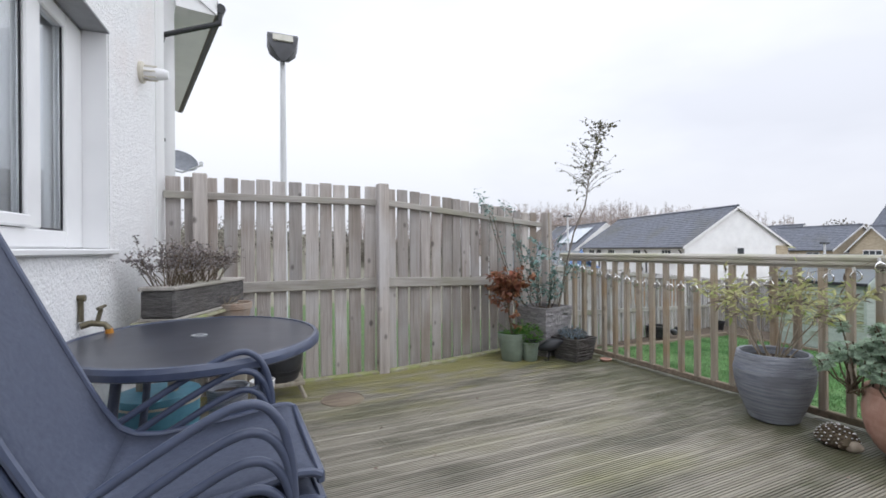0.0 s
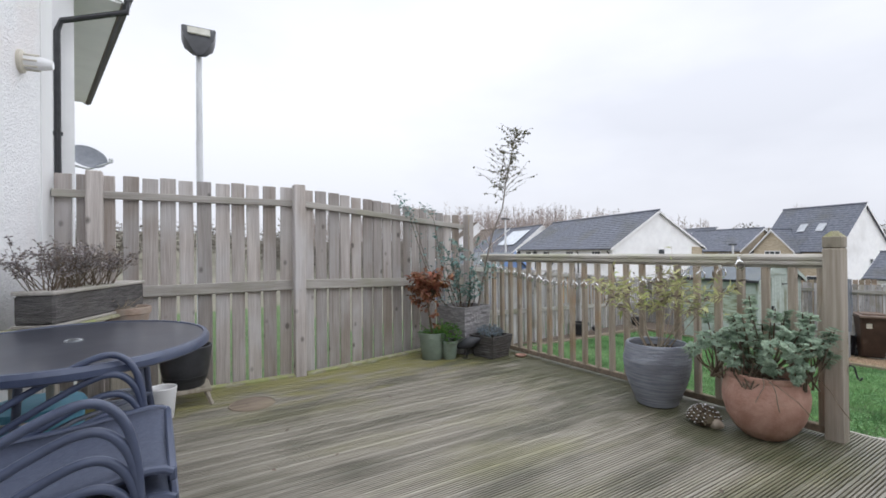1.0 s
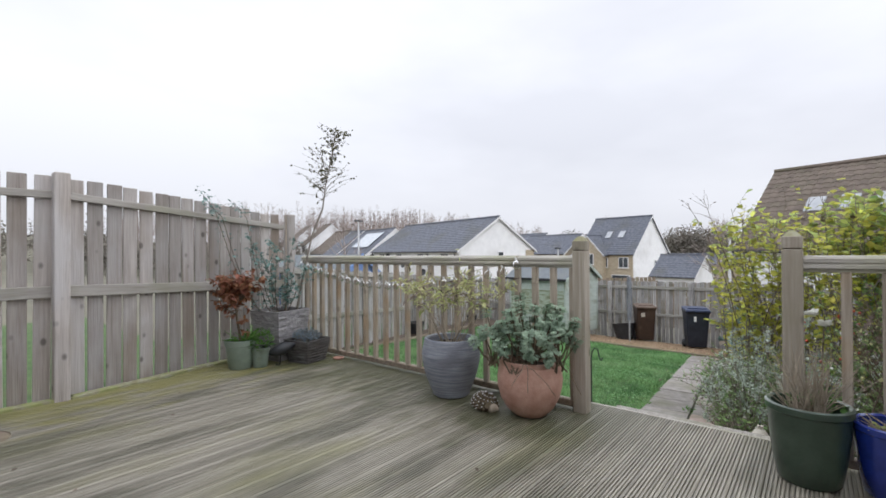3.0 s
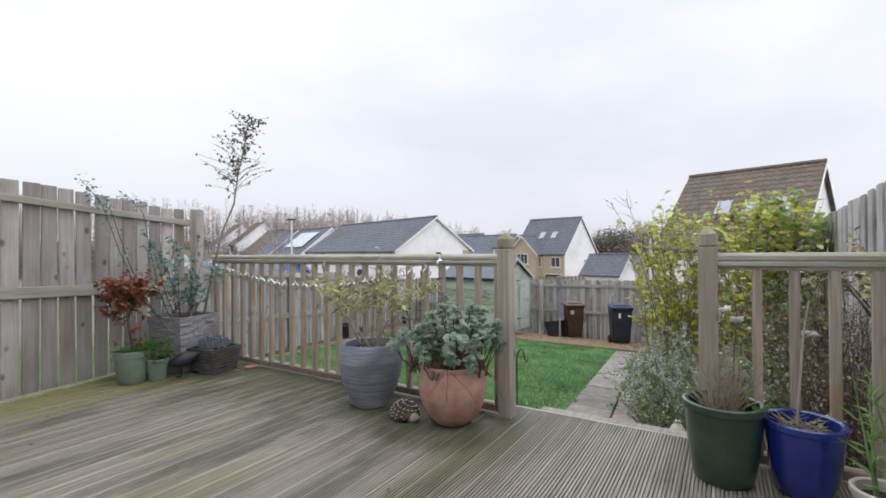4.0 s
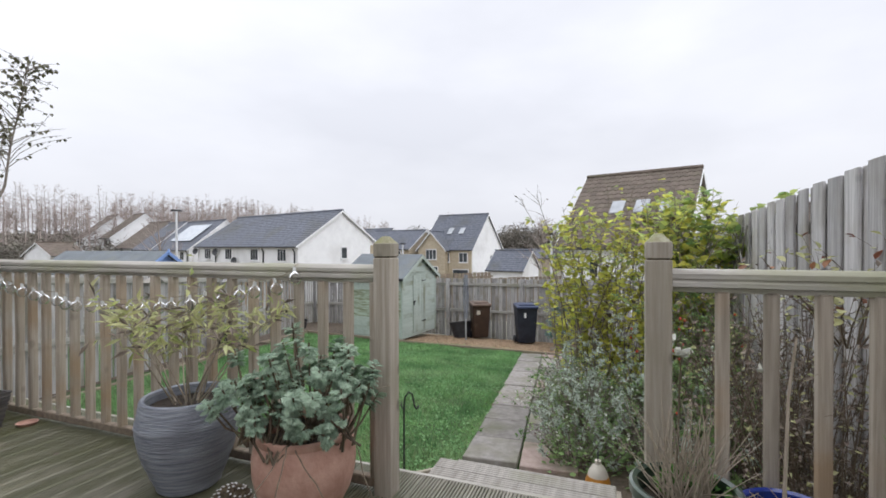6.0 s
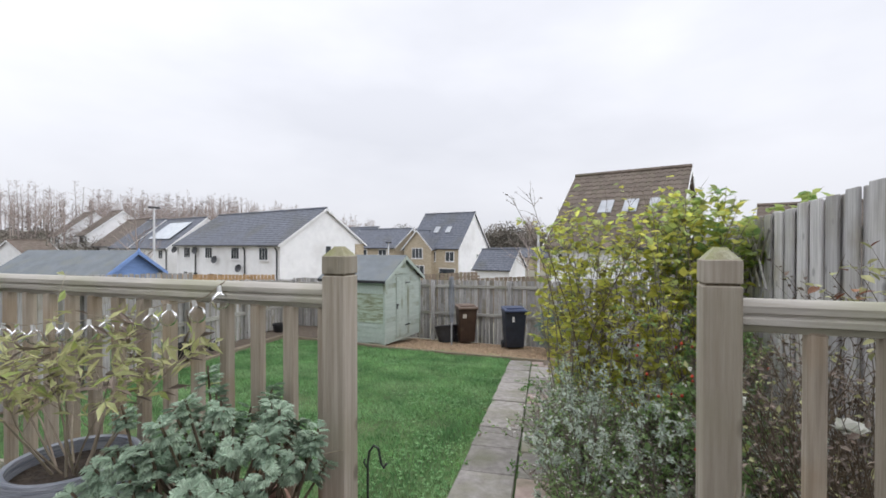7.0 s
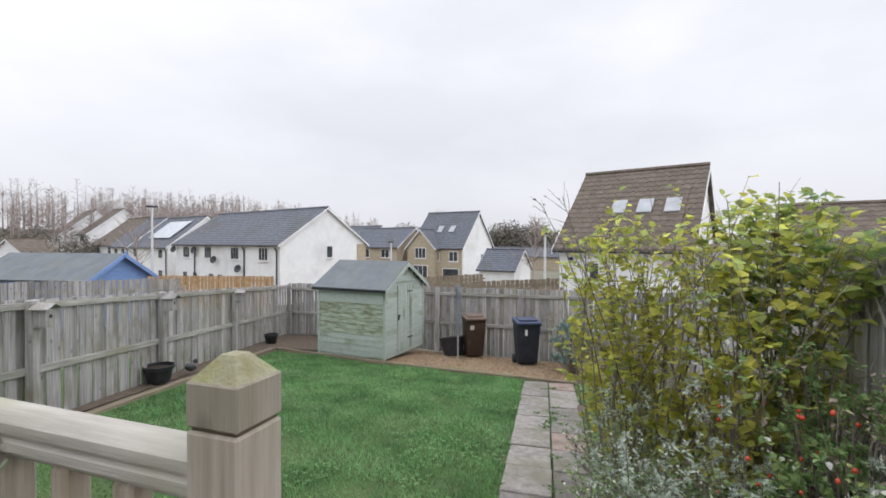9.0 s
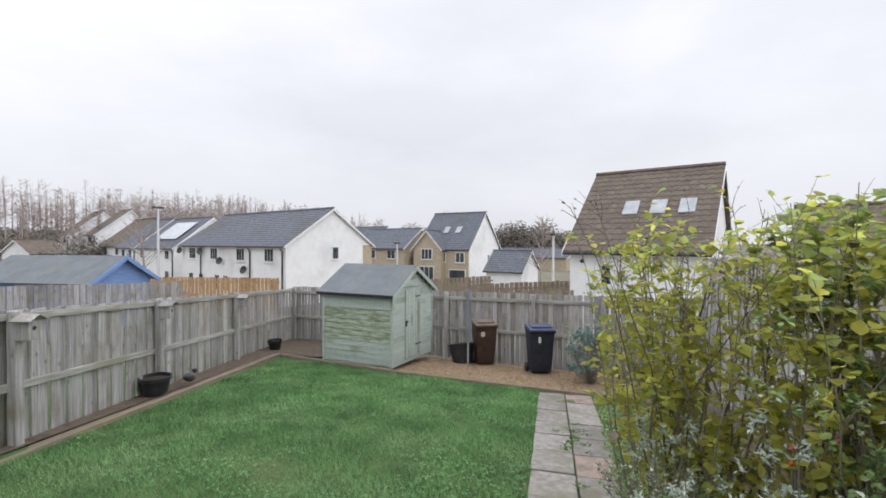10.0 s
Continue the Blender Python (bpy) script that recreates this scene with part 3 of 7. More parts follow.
def fence(label, p0, p1, tops, feet, posts, pitch, width, mat, rail_mat, rails=((0.93, 0.06), (0.50, 0.09)), post_size=0.11, post_up=0.02, overlap=False, flip=False, post_mat=None):
    """A board fence from p0 to p1. tops, feet: heights at both ends; rails: height as a share of the fence, and depth. Posts and rails stand on the side that faces the garden."""
    p0, p1 = Vector(p0), Vector(p1)
    length = (p1 - p0).length
    at = pose(p0.x, p0.y, 0, 0, 0, heading(p0, p1))
    ob = thing("fence", label, "fence", at, kind="structure")
    side = 1 if flip else -1
    h_of = lambda s: (feet[0] + (feet[1] - feet[0]) * s / length, tops[0] + (tops[1] - tops[0]) * s / length)
    h_max = max(abs(a - b) for a, b in (h_of(0), h_of(length)))
    meshes = [board_mesh("fence_board", mat, width * k, h_max, 0.018) for k in (0.97, 1.0, 1.03)]
    n = int(length / pitch)
    for i in range(n):
        s = (i + 0.5) * pitch
        lo, hi = h_of(s)
        depth = 0.014 * (1 if i % 2 else -1) if overlap else rnd(-0.003, 0.003)
        b = part("fence_board", meshes[i % 3], mat, ob)
        b.matrix_basis = Matrix.Translation((s + rnd(-0.006, 0.006), depth, lo)) @ pose(0, 0, 0, 0, rnd(-0.5, 0.5), rnd(-1.5, 1.5)) @ Matrix.Diagonal((1, 1, (hi - lo + rnd(-0.012, 0.012)) / h_max, 1))
    stops = sorted([0.0] + [q for q in posts if 0 < q < length] + [length])
    for a, b in zip(stops, stops[1:]):
        for share, deep in rails:
            za, zb = (h_of(q)[0] + (h_of(q)[1] - h_of(q)[0]) * share for q in (a, b))
            run = Vector((b - a, 0, zb - za))
            g = Geo().block((run.length - 0.01, 0.038, deep), (0, 0, 0), 0.005)
            r = part("fence_rail", g, rail_mat, ob)
            r.matrix_basis = Matrix.Translation(((a + b) / 2, side * 0.036, (za + zb) / 2)) @ pose(0, 0, 0, 0, -math.degrees(math.atan2(zb - za, b - a)), 0)
    for q in posts:
        lo, hi = h_of(q)
        g = Geo().block((post_size, post_size * 0.95, hi - lo + post_up + 0.3), (0, 0, (hi - lo + post_up - 0.3) / 2), 0.008)
        r = part("fence_post", g, post_mat or mat, ob)
        r.matrix_basis = pose(q, side * (0.055 + post_size * 0.3), lo, 0, rnd(-0.4, 0.4), 0)
    return ob


FP2, FP3 = (1.60, 4.36), (3.88, 4.80)
fence("weathered brown board fence with spaced uprights and two rails", (-0.27, 4.36), FP2, (1.80, 1.80), (-0.03, -0.03), [0.27, 1.82], 0.137, 0.112, M_FENCE, M_RAIL_X, ((0.915, 0.06), (0.49, 0.095)), 0.105)
fence("weathered brown board fence running to the deck corner", FP2, FP3, (1.80, 1.62), (-0.03, -0.03), [2.27], 0.137, 0.117, M_FENCE, M_RAIL_X, ((0.915, 0.06), (0.49, 0.095)), 0.105)
GATE_L0, GATE_L1 = (4.0, 5.48), (15.4, 9.86)
left_len = math.hypot(GATE_L1[0] - GATE_L0[0], GATE_L1[1] - GATE_L0[1])
left_posts = [0.3, 2.75, 5.2, 8.0, 11.95]
fence("silvered board fence along the lawn", GATE_L0, GATE_L1, (1.0, 0.08), (-0.47, -1.52), left_posts, 0.125, 0.128, M_FENCE_GREY, M_RAIL_GREY, ((0.955, 0.075), (0.47, 0.085)), 0.10, 0.0, overlap=True)
BACK0, BACK1 = (15.4, 9.86), (14.40, -1.3)
fence("silvered picket fence closing the garden", BACK0, BACK1, (0.14, 0.34), (-1.52, -1.48), [2.6, 5.3, 7.6, 9.2], 0.115, 0.099, M_FENCE_GREY, M_RAIL_GREY, ((0.90, 0.085), (0.45, 0.085)), 0.10, -0.02)
fence("tall silvered close-board boundary fence", (-0.77, -1.32), (15.0, -1.32), (1.88, 1.16), (-0.5, -1.5), [], 0.11, 0.148, M_FENCE_PALE, M_RAIL_GREY, ((0.9, 0.08), (0.3, 0.08)), 0.1, overlap=True, flip=False)


# ---- deck ----
deck = thing("deck", "weathered grooved timber deck with yellow-green algae", "deck", kind="structure")
def deck_board_mesh(w=0.1205):
    outline = [(-w / 2, -0.026), (w / 2, -0.026), (w / 2, -0.003)]
    k = 7
    for i in range(k):
        c = w / 2 - (i + 0.5) * w / k
        q = w / k
        outline += [(c + q * 0.30, 0.0), (c - q * 0.24, 0.0)]
        if i < k - 1:
            outline += [(c - q * 0.32, -0.011), (c - q * 0.62, -0.011)]
    outline += [(-w / 2, -0.003)]
    n = len(outline)
    g = Geo()
    v = [(0, y, z) for y, z in outline] + [(1, y, z) for y, z in outline]
    f = [(i, (i + 1) % n, (i + 1) % n + n, i + n) for i in range(n)] + [tuple(range(n))[::-1], tuple(range(n, 2 * n))]
    return g.add(v, f).mesh("deck_board", M_DECK)
deck_mesh = deck_board_mesh()
y = -1.24
while y < 4.8:
    start = -0.27 + (y - 4.3) * 0.0893
    if y > 4.26:
        start = FP2[0] + (y - 4.24) / (FP3[1] - FP2[1]) * (FP3[0] - FP2[0]) + 0.05
    if start < 3.7:
        end = 4.115
        b = part("deck_board", deck_mesh, M_DECK, deck)
        b.matrix_basis = Matrix.Translation((start, y, rnd(-0.002, 0.001))) @ Matrix.Diagonal((end - start, 1, 1, 1))
    y += 0.125
part("deck_fascia", Geo().block((0.028, 5.96, 0.15), (4.13, 1.73, -0.078), 0.004), M_RAIL_Y, deck, "edge board along the deck front")
part("deck_edge_board", Geo().block((1.86, 0.09, 0.03), (0.70, 4.275, 0.006), 0.004), M_MOSS_WOOD, deck, "mossy edge board along the fence")
edge = part("deck_edge_board", Geo().block((2.30, 0.09, 0.03), (1.15, 0, 0.006), 0.004), M_MOSS_WOOD, deck)
edge.matrix_basis = pose(FP2[0], FP2[1] - 0.10, 0, 0, 0, heading(FP2, FP3))
for jy in (-1.2, 0.0, 1.2, 2.4, 3.6):
    part("joist", Geo().box((4.1, 0.05, 0.14), (1.95, jy, -0.10)), M_RAIL_X, deck)
for px_, py_ in ((3.95, -1.2), (3.95, 1.0), (3.95, 3.0), (3.95, 4.5)):
    part("deck_leg", Geo().box((0.09, 0.09, 0.45), (px_, py_, -0.33)), M_POST, deck)

steps = thing("deck_steps", "two grooved timber steps down to the lawn", "steps", kind="structure")
tread_mesh = Geo()
for k in range(5):
    tread_mesh.block((0.0185, 1.06, 0.028), (-0.046 + 0.023 * k, 0, 0), 0.004)
tread_mesh.box((0.11, 1.055, 0.02), (0, 0, -0.003))
tread_mesh = tread_mesh.mesh("tread_board", M_RAIL_X)
for x0, boards, zz in ((4.205, 4, -0.155), (4.685, 3, -0.325)):
    for j in range(boards):
        part("tread_board", tread_mesh, M_RAIL_X, steps, "", Matrix.Translation((x0 + 0.119 * j, 0.395, zz + rnd(-0.002, 0.002))))
    part("riser", Geo().block((0.022, 1.02, 0.13), (x0 + 0.119 * (boards - 1) + 0.03, 0.395, zz - 0.082), 0.003), M_POST, steps)
for yy in (-0.15, 0.94):
    part("string", Geo().prism([(4.15, -0.03), (4.99, -0.35), (4.99, -0.56), (4.15, -0.56)], 0.03, Matrix.Translation((0, yy - 0.015, 0))), M_POST, steps)


# ---- balustrade ----
def newel(at, label):
    ob = thing("newel_post", label, "post", at, "newel posts at the steps")
    s = 0.095
    part("shaft", Geo().block((s, s, 1.376), (0, 0, 0.478), 0.004), M_POST, ob)
    # dark stem colour in the recess stands in for the groove's shadow
    part("neck", Geo().block((s - 0.012, s - 0.012, 0.014), (0, 0, 1.169), 0.001), M_STEM, ob, "groove under the cap, its shade given by dark brown")
    g = Geo().block((s, s, 0.066), (0, 0, 1.205), 0.003)
    h = s / 2 - 0.004
    part("cap_block", g, M_POST, ob)
    v = [(-h, -h, 1.238), (h, -h, 1.238), (h, h, 1.238), (-h, h, 1.238), (-0.014, -0.014, 1.272), (0.014, -0.014, 1.272), (0.014, 0.014, 1.272), (-0.014, 0.014, 1.272)]
    part("cap", Geo().add(v, [(0, 1, 5, 4), (1, 2, 6, 5), (2, 3, 7, 6), (3, 0, 4, 7), (4, 5, 6, 7)]), M_MOSS_WOOD, ob, "lichen-covered bevelled cap")
    return ob


newel(pose(3.90, 0.937, 0), "square timber newel post with a lichen-covered cap")
newel(pose(3.90, -0.287, 0), "square timber newel post beside the green pot")


def handrail_mesh(length):
    prof = [(-0.036, 0.0), (0.036, 0.0), (0.036, 0.016), (0.029, 0.022), (0.029, 0.027), (0.036, 0.032), (0.036, 0.050), (0.022, 0.064), (0.0, 0.069), (-0.022, 0.064), (-0.036, 0.050), (-0.036, 0.032), (-0.029, 0.027), (-0.029, 0.022), (-0.036, 0.016)]
    g = Geo().prism(prof, length)
    g.round = [True] * len(g.round)
    return g


def balustrade(y0, y1, label, first, step):
    """A run of handrail, foot rail and square balusters along the deck front."""
    ob = thing("balustrade", label, "railing", pose(3.90, y0, 0), kind="structure")
    length = y1 - y0
    part("handrail", handrail_mesh(length), M_RAIL_Y, ob, "moulded timber handrail", Matrix.Translation((0, 0, 1.063)))
    part("underrail", Geo().block((0.032, length, 0.022), (0, length / 2, 1.051), 0.003), M_RAIL_Y, ob)
    part("foot_rail", Geo().block((0.045, length, 0.05), (0, length / 2, 0.045), 0.006), M_KERB, ob)
    g = Geo().block((0.045, 0.045, 0.985), (0, 0, 0.5525), 0.006).mesh("baluster", M_BALUSTER)
    q = first - y0
    while q < length - 0.02:
        b = part("baluster", g, M_BALUSTER, ob)
        b.matrix_basis = pose(0, q, 0, 0, 0, rnd(-2, 2))
        q += step
    return ob


balustrade(0.985, 4.47, "timber balustrade with square balusters", 1.0, 0.1545)
balustrade(-1.26, -0.335, "timber balustrade beside the boundary fence", -1.145, 0.1585)

# ---- own house ----
HOUSE = pose(-0.28, 4.30, 0, 0, 0, -5.1)   # local y runs along the wall, local x out from it
house = thing("house_wall", "white roughcast house wall with a deep window", "wall", HOUSE, kind="structure")
wall = Geo()
WIN_Y0, WIN_Y1, WIN_Z0, WIN_Z1 = -3.30, -1.17, 1.17, 2.41
y_lo, y_hi = -9.0, 0.10
for ya, yb, za, zb in ((y_lo, WIN_Y0, -0.6, 5.2), (WIN_Y1, y_hi, -0.6, 5.2), (WIN_Y0, WIN_Y1, -0.6, WIN_Z0), (WIN_Y0, WIN_Y1, WIN_Z1, 5.2)):
    wall.box((0.30, yb - ya, zb - za), (-0.15, (ya + yb) / 2, (za + zb) / 2))
part("wall", wall, M_RENDER, house)
part("corner_strip", Geo().block((0.012, 0.26, 5.6), (0.002, -0.03, 2.3), 0.003), M_WHITE_WALL, house, "smooth white corner margin")
part("back_wall", Geo().box((0.2, 9.1, 5.8), (-4.2, -4.45, 2.3)).box((3.9, 0.2, 5.8), (-2.25, -8.9, 2.3)).box((3.9, 0.2, 5.8), (-2.25, 0.0, 2.3)).box((4.1, 9.1, 0.2), (-2.2, -4.45, 5.25)).box((3.7, 8.6, 0.1), (-2.2, -4.45, -0.1)), M_WHITE_WALL, house, "plain inner walls")
part("lintel", Geo().block((0.13, WIN_Y1 - WIN_Y0, 0.012), (-0.06, (WIN_Y0 + WIN_Y1) / 2, WIN_Z1 - 0.008), 0.002), M_GREY_SOFFIT, house, "grey underside of the window head")
part("reveal_lining", Geo().block((0.13, 0.012, WIN_Z1 - WIN_Z0 - 0.05), (-0.07, WIN_Y1 - 0.008, (WIN_Z0 + WIN_Z1) / 2 + 0.01), 0.002), M_UPVC, house, "smooth white window reveal")
win = thing("window_1", "white plastic window with two panes and a deep sill", "window", HOUSE, kind="structure")
xw = -0.15
def bar(y0, y1, z0, z1, x=xw, t=0.06):
    return Geo().block((t, y1 - y0, z1 - z0), (x, (y0 + y1) / 2, (z0 + z1) / 2), 0.008)
ZS, YR, ML, MR = WIN_Z0 + 0.035, WIN_Y1 - 0.015, -1.77, -1.64
for a, b, c, d in ((YR - 0.20, YR, ZS, WIN_Z1 - 0.02), (ML, MR, ZS + 0.085, WIN_Z1 - 0.10), (WIN_Y0, WIN_Y0 + 0.08, ZS, WIN_Z1 - 0.02), (WIN_Y0 + 0.08, YR - 0.20, ZS, ZS + 0.085), (WIN_Y0 + 0.08, YR - 0.20, WIN_Z1 - 0.10, WIN_Z1 - 0.02)):
    part("window_frame", bar(a, b, c, d), M_UPVC, win)
for a, b in ((WIN_Y0 + 0.085, ML - 0.005), (MR + 0.005, YR - 0.205)):
    p_ = part("pane", Geo().box((0.006, b - a, WIN_Z1 - ZS - 0.19), (xw, (a + b) / 2, (ZS + WIN_Z1) / 2)), M_PLANE_GLASS, win)
    p_.visible_shadow = False
    part("gasket", Geo().box((0.008, 0.006, WIN_Z1 - ZS - 0.19), (xw + 0.012, b - 0.002, (ZS + WIN_Z1) / 2)).box((0.008, b - a, 0.008), (xw + 0.012, (a + b) / 2, ZS + 0.09)), M_BLACK_PLASTIC, win, "thin dark seal")
part("casement_sash", bar(WIN_Y0 + 0.09, ML - 0.005, ZS + 0.088, ZS + 0.14, xw + 0.022), M_UPVC, win)
part("window_sill", Geo().block((0.21, WIN_Y1 - WIN_Y0 + 0.06, 0.03), (-0.07, (WIN_Y0 + WIN_Y1) / 2 + 0.01, WIN_Z0 + 0.015), 0.008), M_UPVC, win, "projecting white sill")
cg = Geo()
nfold = 112
cv = [(xw - 0.055 + 0.015 * math.sin(i * 1.35), -3.2 + i * 0.0258, z) for z in (1.1, 2.5) for i in range(nfold)]
curtain = solid("curtain", cg.add(cv, [(i, i + 1, i + 1 + nfold, i + nfold) for i in range(nfold - 1)], None, True), M_CURTAIN, "pale grey curtain hanging inside the window", "curtain", HOUSE)
curtain.modifiers.new("thickness", "SOLIDIFY").thickness = 0.003

light = thing("wall_light", "cream plastic bulkhead wall light on the house wall", "wall light", HOUSE @ pose(0, -0.56, 2.41))
part("base_plate", Geo().lathe([(0.0, 0), (0.072, 0), (0.072, 0.02), (0.058, 0.028), (0, 0.028)], 20, pose(0, 0, 0, 0, 90, 0)), M_CREAM, light)
cage = part("lantern", Geo().lathe([(0.0, 0.026), (0.042, 0.026), (0.042, 0.11), (0.034, 0.15), (0.026, 0.17), (0, 0.172)], 16, pose(0, 0, 0, 0, 90, 0)), M_UPVC, light)
for k in range(8):
    a = k * math.pi / 4
    part("cage_bar", Geo().tube([(0.03, 0.05 * math.cos(a), 0.05 * math.sin(a)), (0.10, 0.05 * math.cos(a), 0.05 * math.sin(a))], 0.005, 6), M_CREAM, cage)

tap = thing("garden_tap", "tarnished brass garden tap with an orange hose end", "tap", HOUSE @ pose(0, -1.60, 0.84))
part("supply_pipe", Geo().tube([(0.012, -0.01, 0.13), (0.012, -0.01, 0.02)], 0.012, 8).tube([(0.0, -0.01, 0.13), (0.03, -0.01, 0.13)], 0.016, 8), M_BRASS, tap)
part("tap_body", Geo().tube([(0.012, -0.02, 0.0), (0.05, 0.0, 0.01), (0.10, 0.01, 0.0), (0.115, 0.012, -0.025)], [0.016, 0.015, 0.014, 0.016], 10).tube([(0.07, 0.005, 0.01), (0.085, 0.008, 0.075)], 0.010, 8), M_BRASS, tap)
part("tap_handle", Geo().tube([(0.085, -0.035, 0.08), (0.088, 0.05, 0.085)], 0.008, 8), M_BRASS, tap)
part("hose_connector", Geo().tube([(0.115, 0.012, -0.022), (0.117, 0.013, -0.05)], 0.017, 10), M_ORANGE, tap, "orange hose connector")


# ---- far buildings ----
def far_window(ob, x, y, z, w, h, axis, panes=2, frame_mat=None):
    """A window on a far house: frame, panes and sill. axis x: on a wall that runs along x and faces -y; axis y: on a wall along y that faces -x; face +x by axis Y."""
    t = {"x": pose(x, y, z), "y": pose(x, y, z, 0, 0, -90), "Y": pose(x, y, z, 0, 0, 90)}[axis]
    wd = part("window", Geo().block((w, 0.07, h), (0, -0.015, 0), 0.01, t), frame_mat or M_UPVC, ob)
    pw = (w - 0.08 * (panes + 1)) / panes
    for i in range(panes):
        cx = -w / 2 + 0.08 + pw / 2 + i * (pw + 0.08)
        part("pane", Geo().box((pw, 0.02, h - 0.16), (cx, -0.055, 0), t), M_DARK_PANE, wd)
    part("sill", Geo().box((w + 0.1, 0.16, 0.06), (0, -0.05, -h / 2 - 0.03), t), M_UPVC, wd)
    return wd


def tile_courses(ob, half, rise, length, over, mat, name="roof", pitch=0.33, tile=0.0, single=False):
    """Two roof slopes of overlapping courses; with tile > 0 each course is scalloped into single tiles."""
    slope = math.hypot(half + over, rise * (half + over) / half)
    ang = math.atan2(rise, half)
    n = max(3, int(slope / pitch))
    tile_mesh = None
    for sgn in (-1, 1):
        g = Geo()
        for i in range(n):
            s0, s1 = slope * i / n, slope * (i + 1) / n + 0.05
            pts = []
            for s, lift in ((s0, 0.10), (s1, 0.06)):
                d = s * math.cos(ang)
                pts.append((sgn * (half + over - d), -over * rise / half + s * math.sin(ang) + lift))
            (x0, z0), (x1, z1) = pts
            ya, yb = -over * 0.7, length + over * 0.7
            cols = int((yb - ya) / tile) if tile else 1
            for c in range(cols):
                a, b = ya + (yb - ya) * c / cols, ya + (yb - ya) * (c + 1) / cols
                if tile:
                    mid = (a + b) / 2
                    h = 0.045
                    v = [(x0, a, z0), (x0, mid, z0 + h), (x0, b, z0), (x1, b, z1), (x1, mid, z1 + h), (x1, a, z1), (x0, a, z0 - 0.05), (x0, b, z0 - 0.05)]
                    f = [(0, 1, 4, 5), (1, 2, 3, 4), (6, 7, 2, 1, 0)]
                    if single and sgn < 0:
                        if tile_mesh is None:
                            tile_mesh = Geo().add([Vector(q) - Vector((x0, a, z0)) for q in v], f).mesh("roof_tile", mat)
                        part("roof_tile", tile_mesh, mat, ob, "", Matrix.Translation((x0, a, z0)))
                        continue
                else:
                    v = [(x0, a, z0), (x0, b, z0), (x1, b, z1), (x1, a, z1), (x0, a, z0 - 0.05), (x0, b, z0 - 0.05)]
                    f = [(0, 1, 2, 3), (4, 5, 1, 0)]
                g.add(v, f)
        # deck under the tiles
        xe, ze = sgn * (half + over), -over * rise / half
        v = [(xe, -over * 0.7, ze), (xe, length + over * 0.7, ze), (0, length + over * 0.7, rise), (0, -over * 0.7, rise)]
        v += [(x, y_, z_ + 0.055) for x, y_, z_ in v]
        g.add(v, [(3, 2, 1, 0), (4, 5, 6, 7), (0, 1, 5, 4), (1, 2, 6, 5), (2, 3, 7, 6), (3, 0, 4, 7)])
        r = part("roof_slope", g, mat, ob)
        r.matrix_basis = Matrix.Translation((0, 0, 0))
    return ob


def far_house(label, at, turn, width, length, base, eave, ridge, wall_mat, roof_mat, tile=0.0, over=0.35, pitch=0.33, single=False):
    """A gabled house; its origin is the middle of the near gable, its ridge runs along local y. Heights are absolute."""
    ob = thing("house", label, "house", pose(at[0], at[1], 0, 0, 0, turn), kind="structure")
    half = width / 2
    out = [(-half, base), (half, base), (half, eave), (0, ridge), (-half, eave)]
    part("walls", Geo().prism(out, length), wall_mat, ob)
    roof = part("roof", Geo().tube([(0, -over * 0.7, ridge + 0.1), (0, length + over * 0.7, ridge + 0.1)], 0.11, 6), roof_mat, ob, "ridge tiles and slopes")
    holder = Matrix.Translation((0, 0, eave))
    tile_courses(roof, half, ridge - eave, length, over, roof_mat, tile=tile, pitch=pitch, single=single)
    for c in roof.children:
        c.matrix_basis = holder @ c.matrix_basis
    drop = over * (ridge - eave) / half
    for sgn in (-1, 1):
        part("gutter", Geo().tube([(sgn * (half + over), -over * 0.7, eave - drop), (sgn * (half + over), length + over * 0.7, eave - drop)], 0.07, 6), M_BLACK_PLASTIC, ob)
        part("soffit", Geo().box((over, length, 0.06), (sgn * (half + over / 2), length / 2, eave - drop - 0.02)), M_UPVC, ob)
        for yy in (-0.02 - over * 0.7, length + over * 0.7 + 0.02):
            x0, z0, x1, z1 = sgn * (half + over), eave - drop, 0, ridge
            v = [(x0, yy, z0 - 0.12), (x0, yy, z0 + 0.06), (x1, yy, z1 + 0.06), (x1, yy, z1 - 0.14)]
            v += [(x, y_ + 0.03, z_) for x, y_, z_ in v]
            part("bargeboard", Geo().add(v, [(0, 1, 2, 3), (7, 6, 5, 4), (0, 4, 5, 1), (1, 5, 6, 2), (2, 6, 7, 3), (3, 7, 4, 0)]), M_UPVC, ob)
    return ob


RIDGE_TURN = -17.0
h1 = far_house("long white rendered terrace with a slate-grey tiled roof", (38.1, 23.6), RIDGE_TURN, 9.4, 18.4, -3.7, 1.38, 4.5, M_WHITE_WALL, M_SLATE_ROOF)
far_window(h1, 0.3, -0.02, 0.6, 0.75, 1.15, "x", 1)
for yy in (2.3, 6.8, 11.6, 16.0):
    far_window(h1, -4.72, yy, 0.45, 1.35, 1.15, "y", 3)
for yy in (1.7, 4.6, 6.2, 9.4, 11.0, 14.2, 16.3):
    far_window(h1, -4.72, yy, -2.25, 0.9, 1.5, "y", 2)
for yy in (0.35, 5.2, 14.2):
    part("downpipe", Geo().tube([(-4.98, yy, 1.0), (-4.80, yy, 0.75), (-4.80, yy, -3.6)], 0.06, 6), M_BLACK_PLASTIC, h1)
